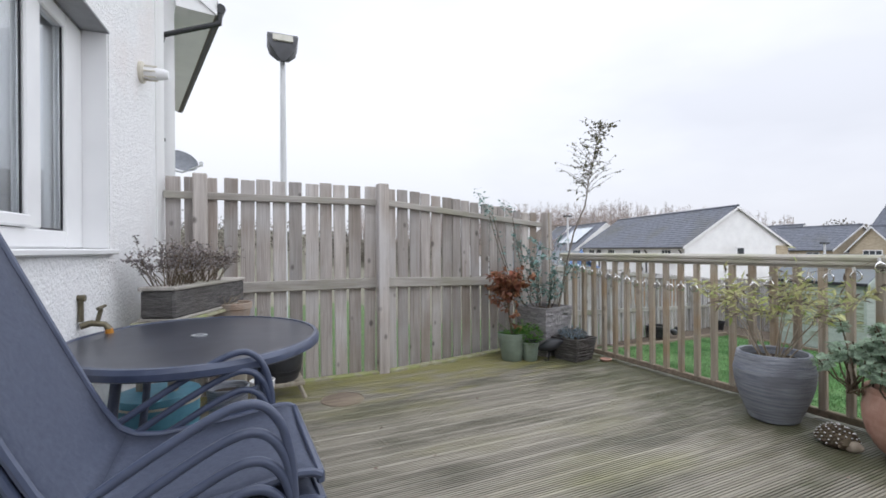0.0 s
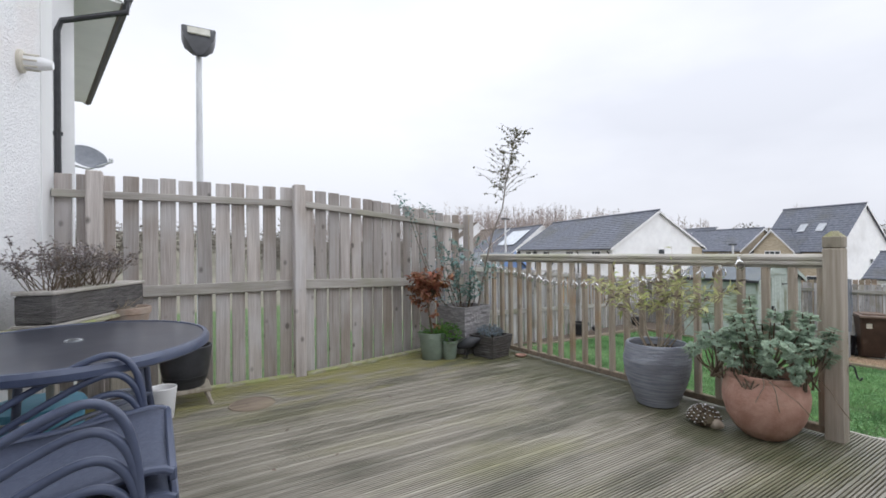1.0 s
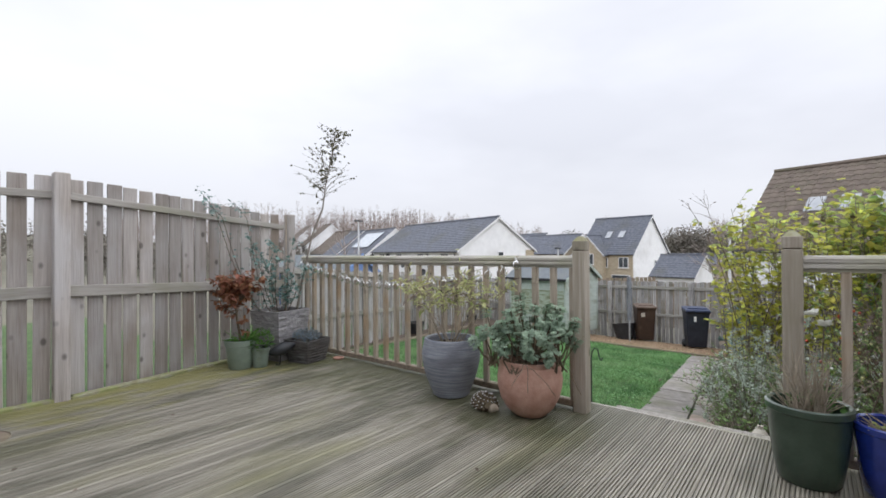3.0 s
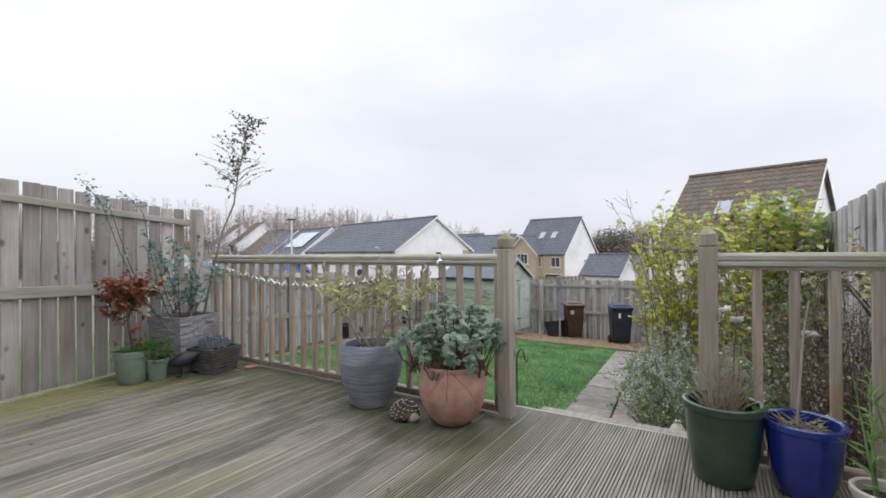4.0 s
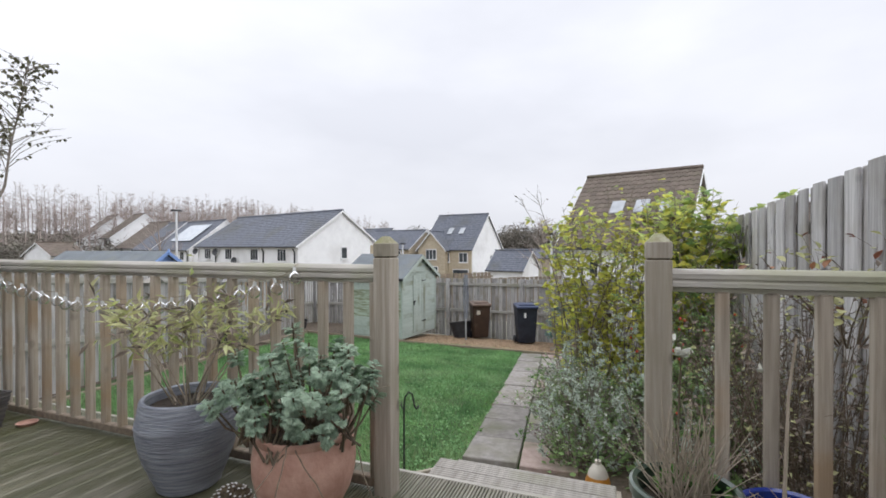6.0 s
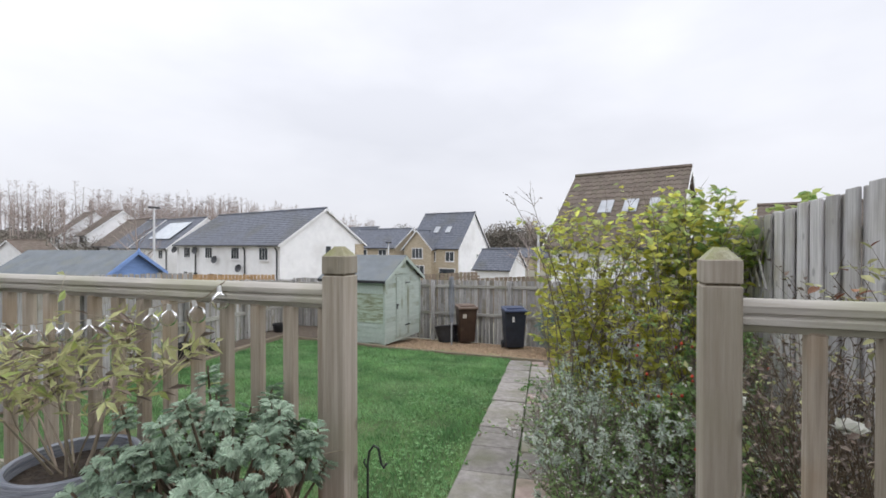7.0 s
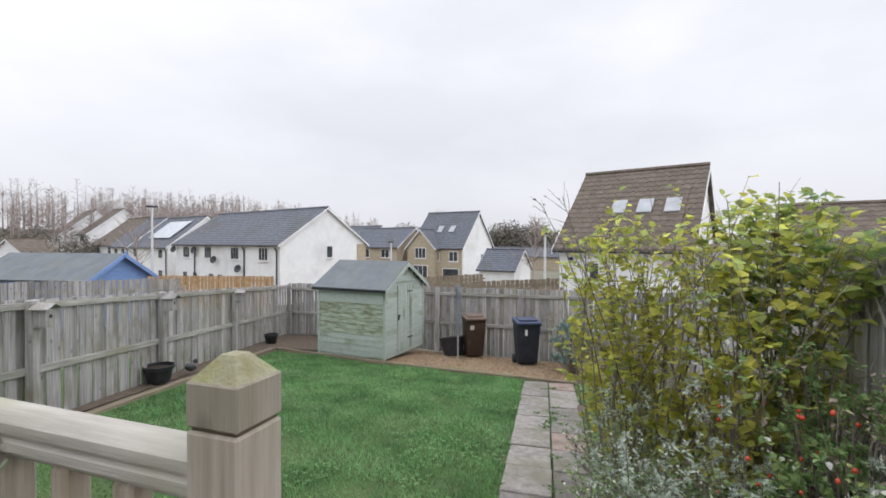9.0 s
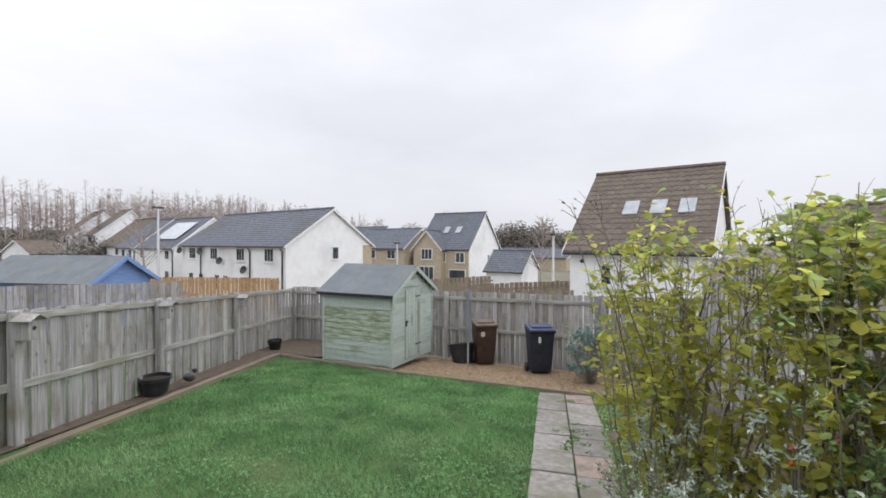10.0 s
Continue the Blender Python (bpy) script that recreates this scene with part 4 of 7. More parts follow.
for yy, zz in ((5.8, -0.2), (10.0, 0.5), (13.8, 1.35), (18.2, 1.4)):
    part("satellite_dish", Geo().lathe([(0.0, 0.0), (0.22, 0.03), (0.36, 0.1)], 14, pose(-5.0, yy, zz - 0.7, 0, -75, 20)), M_DARK_LAMP, h1)
part("corner_stone_panel", Geo().box((1.1, 0.08, 5.0), (4.2, -0.03, -1.2)), M_TAN_BRICK, h1, "buff stone panel at the corner")

row = [((47.0, 47.0), 9.0, 11, 1.0, 4.6, M_SLATE_ROOF), ((50.0, 57.5), 9.0, 6, 1.0, 4.7, M_SLATE_ROOF), ((52.0, 63.0), 9.0, 8, 1.2, 5.0, M_BROWN_ROOF), ((58.0, 77.0), 10.0, 4.6, 2.9, 7.0, M_BROWN_ROOF), ((60.0, 87.0), 10.0, 5, 2.9, 7.1, M_BROWN_ROOF)]
for (at_, w_, l_, e_, r_, mt) in row:
    hh = far_house("white rendered house with a dark tiled roof", at_, RIDGE_TURN, w_, l_, -3.7, e_, r_, M_WHITE_WALL, mt)
    for yy in (1.8, l_ - 1.8):
        far_window(hh, -w_ / 2 - 0.02, yy, e_ - 0.95, 1.1, 1.1, "y", 2)
        far_window(hh, -w_ / 2 - 0.02, yy, e_ - 3.5, 1.1, 1.3, "y", 2)
    part("downpipe", Geo().tube([(-w_ / 2 - 0.3, 0.3, e_ - 0.3), (-w_ / 2 - 0.08, 0.3, e_ - 0.6), (-w_ / 2 - 0.08, 0.3, -3.6)], 0.06, 6), M_BLACK_PLASTIC, hh)
    if at_[0] == 47.0:
        sl = math.atan2(r_ - e_, w_ / 2)
        part("solar_panel", Geo().box((3.4, 6.0, 0.06), (0, 0, 0), pose(-w_ / 4 - 0.1, 4.5, (e_ + r_) / 2 + 0.22, 0, -math.degrees(sl), 0)), M_SOLAR, hh, "pale reflective solar panels")

h3 = far_house("buff stone and white house with a slate roof and rooflights", (61.5, 15.8), RIDGE_TURN + 5, 8.6, 7.6, -3.7, 1.0, 5.5, M_WHITE_WALL, M_SLATE_ROOF)
part("front_stone", Geo().box((0.2, 7.5, 4.6), (-4.35, 3.8, -1.4)), M_TAN_BRICK, h3, "buff stone front")
for yy, w_ in ((1.2, 1.3), (3.6, 0.6)):
    far_window(h3, -4.46, yy, -0.3, w_, 1.3, "y", 2 if w_ > 1 else 1)
far_window(h3, -4.46, 1.6, -2.7, 2.4, 1.8, "y", 1, M_UPVC)
far_window(h3, 1.0, -0.02, -0.6, 0.6, 1.1, "x", 1)
for yy in (2.6, 4.4):
    part("rooflight", Geo().block((1.15, 0.75, 0.08), (0, 0, 0), 0.02, pose(-2.35, yy, 3.25, 0, -46.3, 0)), M_ROOFLIGHT, h3, "bright rooflight")
bay = far_house("buff stone gabled front wing with white windows", (57.5, 22.4), RIDGE_TURN + 5 - 90, 4.2, 5.0, -3.7, 0.9, 3.1, M_TAN_BRICK, M_SLATE_ROOF)
far_window(bay, 0, -0.02, 0.1, 1.7, 1.4, "x", 3)
far_window(bay, 0, -0.02, -2.3, 2.2, 1.7, "x", 3)
wing = far_house("buff stone house with a slate roof", (61.0, 24.8), RIDGE_TURN + 5, 7.6, 9.0, -3.7, 0.95, 3.4, M_TAN_BRICK, M_SLATE_ROOF)
for yy in (2.0, 5.4):
    far_window(wing, -3.82, yy, 0.0, 1.4, 1.2, "y", 2)
    far_window(wing, -3.82, yy, -2.4, 1.4, 1.4, "y", 2)
far_house("small white gabled house behind the terrace", (75.0, 37.0), RIDGE_TURN, 7.5, 8, -3.7, 1.5, 4.3, M_WHITE_WALL, M_SLATE_ROOF)
gar = far_house("low white garage with a slate roof", (53.6, 8.6), RIDGE_TURN + 5, 4.8, 4.2, -3.9, -1.35, 0.6, M_WHITE_WALL, M_SLATE_ROOF)
far_house("grey-brown industrial shed", (95.0, 6.0), RIDGE_TURN, 12, 20, -3.9, -1.2, 0.4, M_TAN_BRICK, M_SLATE_ROOF)
far_house("low brown-roofed bungalow", (39.0, 71.0), RIDGE_TURN - 70, 5.2, 4.2, -3.7, 0.2, 1.75, M_WHITE_WALL, M_BROWN_ROOF)

brown = far_house("white house with a steep brown tiled roof and rooflights", (26.4, -3.95), RIDGE_TURN, 8.1, 5.15, -2.6, 1.34, 4.86, M_WHITE_WALL, M_BROWN_ROOF, tile=0.30, over=0.30, pitch=0.34, single=True)
for yy in (0.9, 2.0, 3.1):
    part("rooflight", Geo().block((0.95, 0.62, 0.08), (0, 0, 0), 0.02, pose(-2.25, yy, 3.06, 0, -41, 0)), M_ROOFLIGHT, brown, "pale rooflight")
far_window(brown, -4.07, 3.6, 0.2, 0.5, 0.9, "y", 1)
part("wall_lamp", Geo().lathe([(0.0, 0), (0.09, 0), (0.07, 0.09), (0, 0.1)], 10, pose(-4.1, 4.6, 0.75, 0, -90, 0)), M_DARK_LAMP, brown)
brown2 = far_house("neighbouring house with a brown tiled roof", (28.6, -14.8), RIDGE_TURN, 8.1, 6.9, -2.6, -0.3, 3.25, M_WHITE_WALL, M_BROWN_ROOF, tile=0.30, over=0.30, pitch=0.34)

# neighbouring house beyond the deck fence
TURN_N = 10.0
nb = thing("neighbour_house", "white house end with black gutter and downpipe", "house", pose(-0.42, 6.85, 0, 0, 0, TURN_N), kind="structure")
part("walls", Geo().prism([(0, -0.6), (0, 4.52), (-3.6, 6.87), (-7.2, 4.52), (-7.2, -0.6)], 4.8), M_WHITE_WALL, nb)
slope_n = [(0.47, 4.29), (-3.6, 6.95), (-3.6, 7.11), (0.47, 4.45)]
part("roof_slope", Geo().prism(slope_n, 5.2, Matrix.Translation((0, -0.28, 0))), M_BROWN_ROOF, nb)
part("roof_slope", Geo().prism([(-x - 7.2, z) for x, z in slope_n], 5.2, Matrix.Translation((0, -0.28, 0))), M_BROWN_ROOF, nb)
part("soffit", Geo().box((0.44, 4.9, 0.03), (0.22, 2.2, 4.27)), M_UPVC, nb, "white boarded soffit")
part("bargeboard", Geo().prism([(0.46, 4.25), (0.46, 4.44), (-3.6, 7.09), (-3.6, 6.89)], 0.03, Matrix.Translation((0, -0.30, 0))), M_UPVC, nb)
part("soffit_box", Geo().box((0.44, 0.26, 0.24), (0.22, -0.14, 4.37)), M_UPVC, nb)
part("gutter", Geo().tube([(0.50, -0.30, 4.35), (0.50, 4.9, 4.35)], 0.065, 8), M_BLACK_PLASTIC, nb)
part("downpipe", Geo().tube([(0.50, -0.26, 4.30), (0.50, -0.26, 4.17), (-0.12, -0.10, 3.92), (-0.16, -0.07, 3.80), (-0.16, -0.07, -0.5)], 0.034, 8), M_BLACK_PLASTIC, nb)
for zz in (1.2, 2.6):
    part("pipe_bracket", Geo().block((0.10, 0.05, 0.04), (-0.16, -0.05, zz), 0.006), M_BLACK_PLASTIC, nb)
dish = thing("satellite_dish", "grey satellite dish on the neighbouring house", "satellite dish", pose(-0.68, 10.3, 2.85, 0, 0, 10))
part("reflector", Geo().lathe([(0.0, 0.0), (0.12, 0.012), (0.22, 0.04), (0.30, 0.085)], 24, pose(0.02, 0, 0.05, 0, 50, -75)), M_TIN_GREY, dish)
part("arm", Geo().tube([(-0.25, 0.0, -0.05), (0.05, 0, -0.12), (0.35, -0.3, 0.0)], 0.018, 6), M_WHITE_STEEL, dish)
part("receiver", Geo().block((0.07, 0.07, 0.09), (0.35, -0.3, 0.03), 0.015), M_WHITE_STEEL, dish)


def street_lamp(label, at, base, top, size, turn):
    ob = thing("street_lamp", label, "street lamp", pose(at[0], at[1], base, 0, 0, turn), "street lamps of the estate")
    h = top - base
    part("column", Geo().tube([(0, 0, 0), (0, 0, 1.2), (0, 0, h - size * 0.4)], [0.055, 0.05, 0.036], 10), M_WHITE_STEEL, ob)
    head = Geo().lathe([(0.02, -0.42), (0.10, -0.36), (0.24, -0.12), (0.29, 0.12), (0.27, 0.17), (0.0, 0.19)], 4, Matrix.Diagonal((size * 2.1, size * 1.2, size * 1.5, 1)) @ pose(0, 0, 0, 0, 0, 45), False)
    hd = part("head", head, M_DARK_LAMP, ob, "charcoal wedge-shaped lamp head", pose(0, 0, h, -28, 0, 0))
    part("lens", Geo().block((size * 0.56, 0.03, size * 0.26), (0, -size * 0.24, size * 0.06), 0.01), M_LAMP_GLASS, hd, "pale rectangular lens")
    return ob


street_lamp("slim white street lamp with a charcoal floodlight head", (0.905, 6.8), -0.6, 4.06, 0.48, -3)
for at_, top_ in (((32.8, 38.1), 4.6), ((40.6, 4.7), 2.2), ((49.0, 22.5), 1.5)):
    ob = thing("street_lamp", "distant white street lamp column", "street lamp", pose(at_[0], at_[1], -3.7), "street lamps of the estate")
    part("column", Geo().tube([(0, 0, 0), (0, 0, top_ + 3.7)], [0.11, 0.09], 8), M_WHITE_STEEL, ob)
    part("head", Geo().block((0.95, 0.4, 0.16), (0, 0, top_ + 3.7), 0.04), M_DARK_LAMP, ob)

blue = thing("blue_summerhouse", "blue painted summerhouse with a grey felt roof", "summerhouse", pose(14.05, 15.60, 0, 0, 0, 10))
part("wall_box", Geo().prism([(-1.15, -1.3), (1.15, -1.3), (1.15, 0.32), (0, 0.98), (-1.15, 0.32)], 4.2), M_BLUE_SHED, blue)
for sgn in (-1, 1):
    v = [(sgn * 1.32, 0.20), (0, 1.0), (0, 1.07), (sgn * 1.36, 0.25)]
    part("roof_slope", Geo().prism(v, 4.6, Matrix.Translation((0, -0.2, 0))), M_FELT, blue)
    part("bargeboard", Geo().prism([(sgn * 1.36, 0.10), (sgn * 1.36, 0.24), (0, 1.07), (0, 0.93)], 0.03, Matrix.Translation((0, -0.235, 0))), M_BLUE_SHED, blue)
part("finial", Geo().lathe([(0.0, 0.95), (0.05, 0.97), (0.04, 1.1), (0, 1.16)], 8, Matrix.Translation((0, -0.23, 0))), M_BLUE_SHED, blue)

def plain_far_fence(name, label, p0, p1, base, top, mat, pitch=0.16):
    ob = thing(name, label, "fence", pose(p0[0], p0[1], 0, 0, 0, heading(p0, p1)), kind="structure")
    ln = math.hypot(p1[0] - p0[0], p1[1] - p0[1])
    n = int(ln / pitch)
    me = Geo().box((pitch * 0.82, 0.03, top - base), (0, 0, (top + base) / 2)).mesh("far_board", mat)
    for i in range(n):
        b = part("fence_board", me, mat, ob)
        b.matrix_basis = pose((i + 0.5) * pitch, rnd(-0.01, 0.01), rnd(-0.02, 0.02))
    part("fence_rail", Geo().box((ln, 0.05, 0.1), (ln / 2, 0.04, top - 0.3)), mat, ob)
    return ob


plain_far_fence("fence", "grey picket fence of the next garden", (10.4, 15.2), (13.2, 11.75), -1.3, 0.40, M_FENCE_GREY, 0.14)
plain_far_fence("fence", "orange stained fence before the white terrace", (25.0, 30.0), (27.6, 20.6), -3.0, -0.78, M_ORANGE_FENCE, 0.25)
plain_far_fence("fence", "mossy fence of a garden beyond", (24.5, 10.5), (30.0, 7.0), -3.0, -0.42, M_KERB, 0.3)
plain_far_fence("fence", "mossy fence of a garden beyond", (26.0, 6.5), (31.0, 1.5), -3.0, -0.57, M_KERB, 0.3)
plain_far_fence("fence", "mossy fence of a garden beyond", (23.0, 5.0), (24.5, 0.5), -3.0, -0.52, M_KERB, 0.3)


# ---- plants ----
def bend(start, direction, length, sag, n=5, wander=0.12):
    """Points of a stem that starts along a direction and sags or rises on the way."""
    p, d = Vector(start), Vector(direction).normalized()
    pts = [p.copy()]
    for i in range(n):
        d = (d + Vector((rnd(-wander, wander), rnd(-wander, wander), rnd(-wander, wander) - sag / n))).normalized()
        p = p + d * length / n
        pts.append(p.copy())
    return pts


def along(pts, s):
    s = min(max(s, 0), 0.9999) * (len(pts) - 1)
    i = int(s)
    return pts[i].lerp(pts[i + 1], s - i), (pts[i + 1] - pts[i]).normalized()


def plant_parts(ob, stems, leaves, stem_mat, leaf_sets):
    if stems.v:
        tagged(part("branchwork", stems, stem_mat, ob), kind="stuff")
    for g, mt, lab in leaf_sets:
        if g.v:
            tagged(part("foliage", g, mt, ob, lab), kind="stuff")


def twiggy(ob, origin, count, height, spread, stem_mat, leaf_sets, thick=0.006, twigs=6, twig_len=0.25, per_twig=6, size=(0.04, 0.03), bare=0.3, sag=0.35, broad=False, lean=(0, 0), base_r=0.08, top_bias=None, cone=0.0, low=0.7):
    """Stems that fan out from a base, with twigs and leaves on them. leaf_sets: (material, share, label); top_bias(z share) picks the first set more often."""
    stems = Geo()
    geos = [Geo() for _ in leaf_sets]
    shares = [s for _, s, _ in leaf_sets]
    for i in range(count):
        a = rnd(0, 2 * math.pi)
        rr = base_r * math.sqrt(random.random())
        st = Vector(origin) + Vector((rr * math.cos(a), rr * math.sin(a), 0))
        tilt = spread * math.sqrt(random.random())
        h = height * rnd(low, 1.0) * (1 - cone * tilt / max(spread, 0.01))
        d = Vector((math.cos(a) * tilt + lean[0], math.sin(a) * tilt + lean[1], 1))
        main = bend(st, d, h * rnd(0.95, 1.1), sag * tilt, 6, 0.14)
        stems.tube(main, [thick * (1 - 0.75 * k / 6) for k in range(7)], 5, caps=False)
        for j in range(twigs):
            s = rnd(bare, 1.0)
            p, dd = along(main, s)
            td = (dd * 0.6 + Vector((rnd(-1, 1), rnd(-1, 1), rnd(-0.2, 0.8)))).normalized()
            tw = bend(p, td, twig_len * rnd(0.5, 1.1), 0.2, 3, 0.2)
            stems.tube(tw, [thick * 0.35, thick * 0.28, thick * 0.2, thick * 0.12], 3, caps=False)
            for k in range(per_twig):
                q, qd = along(tw, rnd(0.15, 1.0))
                out = (qd * 0.5 + Vector((rnd(-1, 1), rnd(-1, 1), rnd(-0.7, 0.5)))).normalized()
                if top_bias:
                    pick = 0 if random.random() < top_bias(q) else 1
                    pick = min(pick, len(geos) - 1)
                    if len(geos) > 2 and random.random() < shares[2]:
                        pick = 2
                else:
                    pick = random.choices(range(len(geos)), shares)[0]
                ln = size[0] * rnd(0.6, 1.15)
                if broad:
                    geos[pick].broad(q, out, ln, ln * size[1] / size[0], rnd(0.0, 0.35))
                else:
                    geos[pick].leaf(q, out, ln, ln * size[1] / size[0])
    plant_parts(ob, stems, None, stem_mat, [(g, m_, lab) for g, (m_, _, lab) in zip(geos, leaf_sets)])


def rosettes(ob, origin, count, radius, height, mat, stem_mat, size=0.05, leaves=26, squash=1.0, breadth=0.30, lobed=False):
    """Clumps of narrow leaves at the ends of stems, filling a dome."""
    stems, g = Geo(), Geo()
    for i in range(count):
        a, u = rnd(0, 2 * math.pi), math.sqrt(random.random())
        top = Vector(origin) + Vector((radius * u * math.cos(a), radius * u * math.sin(a) * squash, height * math.sqrt(max(0.04, 1 - 0.75 * u * u)) * rnd(0.55, 1.02)))
        mid = Vector(origin).lerp(top, 0.5) + Vector((rnd(-0.03, 0.03), rnd(-0.03, 0.03), -0.02))
        stems.tube([Vector(origin) + Vector((rnd(-0.05, 0.05), rnd(-0.05, 0.05), 0)), mid, top], [0.006, 0.005, 0.004], 5, caps=False)
        axis = (top - mid).normalized()
        for k in range(leaves):
            s = rnd(0, 1)
            at = top - axis * size * 1.6 * s
            b = rnd(0, 2 * math.pi)
            side = axis.cross(Vector((math.cos(b), math.sin(b), 0.3))).normalized()
            out = side * (0.55 + 0.5 * s) + axis * (0.75 - 0.9 * s)
            ln = size * rnd(0.8, 1.25)
            if lobed:   # a soft leaf cut into side lobes, its tip hanging
                out = side + axis * (0.55 - 0.75 * s) + Vector((0, 0, -0.15))
                out.normalize()
                across = out.cross(axis).normalized()
                for f_, w_ in ((0.30, 0.55), (0.55, 0.50), (0.78, 0.36)):
                    for sg in (-1, 1):
                        g.leaf(at + out * ln * f_ * 0.85, out * 0.75 + across * sg * 0.8 - axis * 0.15, ln * w_, ln * 0.22, 0.2, axis)
            g.leaf(at, out, ln, size * breadth, 0.2, axis)
    plant_parts(ob, stems, None, stem_mat, [(g, mat, "")])


# ---- pots on the deck ----
def pot(name, label, at, profile, mat, soil_z, soil_r, n=32, wobble=0.0, category="plant pot", turn=0):
    ob = thing(name, label, category, pose(at[0], at[1], at[2] if len(at) > 2 else 0.0, 0, 0, turn))
    part("vessel", Geo().lathe(profile, n, wobble=wobble), mat, ob)
    part("soil", Geo().disc(soil_r, soil_z, 24, lift=0.012), M_SOIL, ob, "dark potting soil")
    return ob


def hollow(outer, thick=0.02, depth=0.12):
    """A pot's profile with its rim and inner side."""
    r, z = outer[-1]
    return [(0.0, outer[0][1])] + outer + [(r - thick * 0.4, z + 0.006), (r - thick, z), (r - thick - 0.005, z - depth), (0.0, z - depth - 0.002)]


grey_outer = [(0.135, 0.0), (0.15, 0.012)]
for i in range(1, 33):
    s = i / 32
    r = 0.145 + 0.095 * math.sin(min(1.0, s * 1.3) * math.pi / 2) - 0.022 * max(0, s - 0.74) / 0.26
    grey_outer.append((r + 0.0016 * (1 if i % 2 else -1) + rnd(-0.0012, 0.0012), 0.012 + 0.448 * s))
pot("grey_pot", "ribbed blue-grey ceramic pot standing by the balustrade", (3.62, 1.935), hollow(grey_outer, 0.022), M_GREY_POT, 0.41, 0.20, 40, 0.01)
terra_outer = [(0.096, 0.0), (0.12, 0.012), (0.168, 0.06), (0.2064, 0.13), (0.2266, 0.21), (0.2304, 0.27), (0.2227, 0.33), (0.2112, 0.365), (0.217, 0.378), (0.217, 0.395)]
pot("terracotta_bowl", "round terracotta bowl standing by the newel post", (3.61, 1.205), hollow(terra_outer, 0.024), M_TERRACOTTA, 0.335, 0.187, 36, 0.008)
green_outer = [(0.1175, 0.0), (0.1316, 0.015), (0.1504, 0.12), (0.1654, 0.25), (0.1711, 0.34), (0.173, 0.352), (0.1805, 0.358), (0.1805, 0.388)]
pot("green_pot", "dark green glazed pot beside the steps", (3.65, -0.352), hollow(green_outer, 0.026), M_GREEN_GLAZE, 0.325, 0.146, 36)
blue_outer = [(0.1053, 0.0), (0.1175, 0.012), (0.1344, 0.1), (0.1485, 0.2), (0.156, 0.29), (0.1579, 0.305), (0.1654, 0.312), (0.1654, 0.338)]
pot("blue_pot", "cobalt blue glazed pot beside the green one", (3.69, -0.675), hollow(blue_outer, 0.026), M_BLUE_GLAZE, 0.29, 0.132, 36)
pale_outer = [(0.07, 0.0), (0.085, 0.01), (0.105, 0.16), (0.112, 0.17), (0.112, 0.19)]
pot("pale_pot", "small pale stone pot beside the blue one", (3.42, -0.90), hollow(pale_outer, 0.018, 0.05), M_CREAM, 0.15, 0.09, 28)

p = thing("variegated_shrub", "straggly shrub with pale yellow-green leaves in the grey pot", "shrub", pose(3.62, 1.935, 0.41))
twiggy(p, (0, 0, 0), 15, 0.66, 0.66, M_STEM_PALE, [(M_LEAF_PALE, 0.7, "pale yellow-green leaves"), (M_LEAF_LIME, 0.12, ""), (M_LEAF_DRY, 0.18, "withered leaves")], 0.005, 9, 0.22, 5, (0.080, 0.022), 0.48, 0.6)
p = thing("sage_clump", "dense silvery sage-green clump in the terracotta bowl", "shrub", pose(3.61, 1.205, 0.335))
for ox, oy, n_, r_, h_ in ((0.0, 0.0, 36, 0.33, 0.54), (-0.10, 0.22, 13, 0.20, 0.45), (0.0, -0.22, 13, 0.19, 0.45), (-0.20, 0.02, 12, 0.18, 0.36)):
    rosettes(p, (ox, oy, 0), n_, r_, h_, M_LEAF_SAGE, M_STEM, 0.044, 24, 1.0, 0.34, lobed=True)
trail = Geo()
for k in range(4):
    a = rnd(2.4, 4.9)
    trail.tube(bend((0.12 * math.cos(a), 0.12 * math.sin(a), 0.02), (math.cos(a), math.sin(a), 0.75), rnd(0.42, 0.6), 1.7, 9, 0.22), [0.0025] * 10, 4, caps=False)
tagged(part("trailing_growth", trail, M_STEM, p, "thin wiry trailing stems"), kind="stuff")
p = thing("dry_lavender", "fan of dry pale lavender stems in the green pot", "dry plant", pose(3.65, -0.352, 0.325))
stems = Geo()
for k in range(120):
    a, t = rnd(0, 6.283), abs(random.gauss(0, 0.55))
    stems.tube(bend((rnd(-0.07, 0.07), rnd(-0.07, 0.07), 0), (math.cos(a) * t, math.sin(a) * t, 1), rnd(0.14, 0.38), 0.1, 4, 0.16), [0.0026, 0.0024, 0.002, 0.0016, 0.001], 4, caps=False)
tagged(part("branchwork", stems, M_STEM_PALE, p, "dry pale stems"), kind="stuff")
g = Geo()
for k in range(90):
    a = rnd(-0.6, 1.2)
    g.broad((0.09 * math.cos(a) + rnd(-0.05, 0.05), 0.09 * math.sin(a) - 0.05 + rnd(-0.05, 0.05), rnd(0.0, 0.07)), (rnd(-1, 1), rnd(-1, 1), rnd(-0.1, 0.8)), 0.035, 0.03)
tagged(part("foliage", g, M_LEAF_BRIGHT, p, "fresh green leaves at the rim"), kind="stuff")
p = thing("dormant_rose", "bare rose stem and dry twigs in the blue pot", "dry plant", pose(3.69, -0.675, 0.29))
stems = Geo().tube(bend((0.02, 0.02, 0), (0.06, -0.02, 1), 0.62, 0.0, 6, 0.08), [0.007, 0.0065, 0.006, 0.0055, 0.005, 0.0045, 0.004], 7)
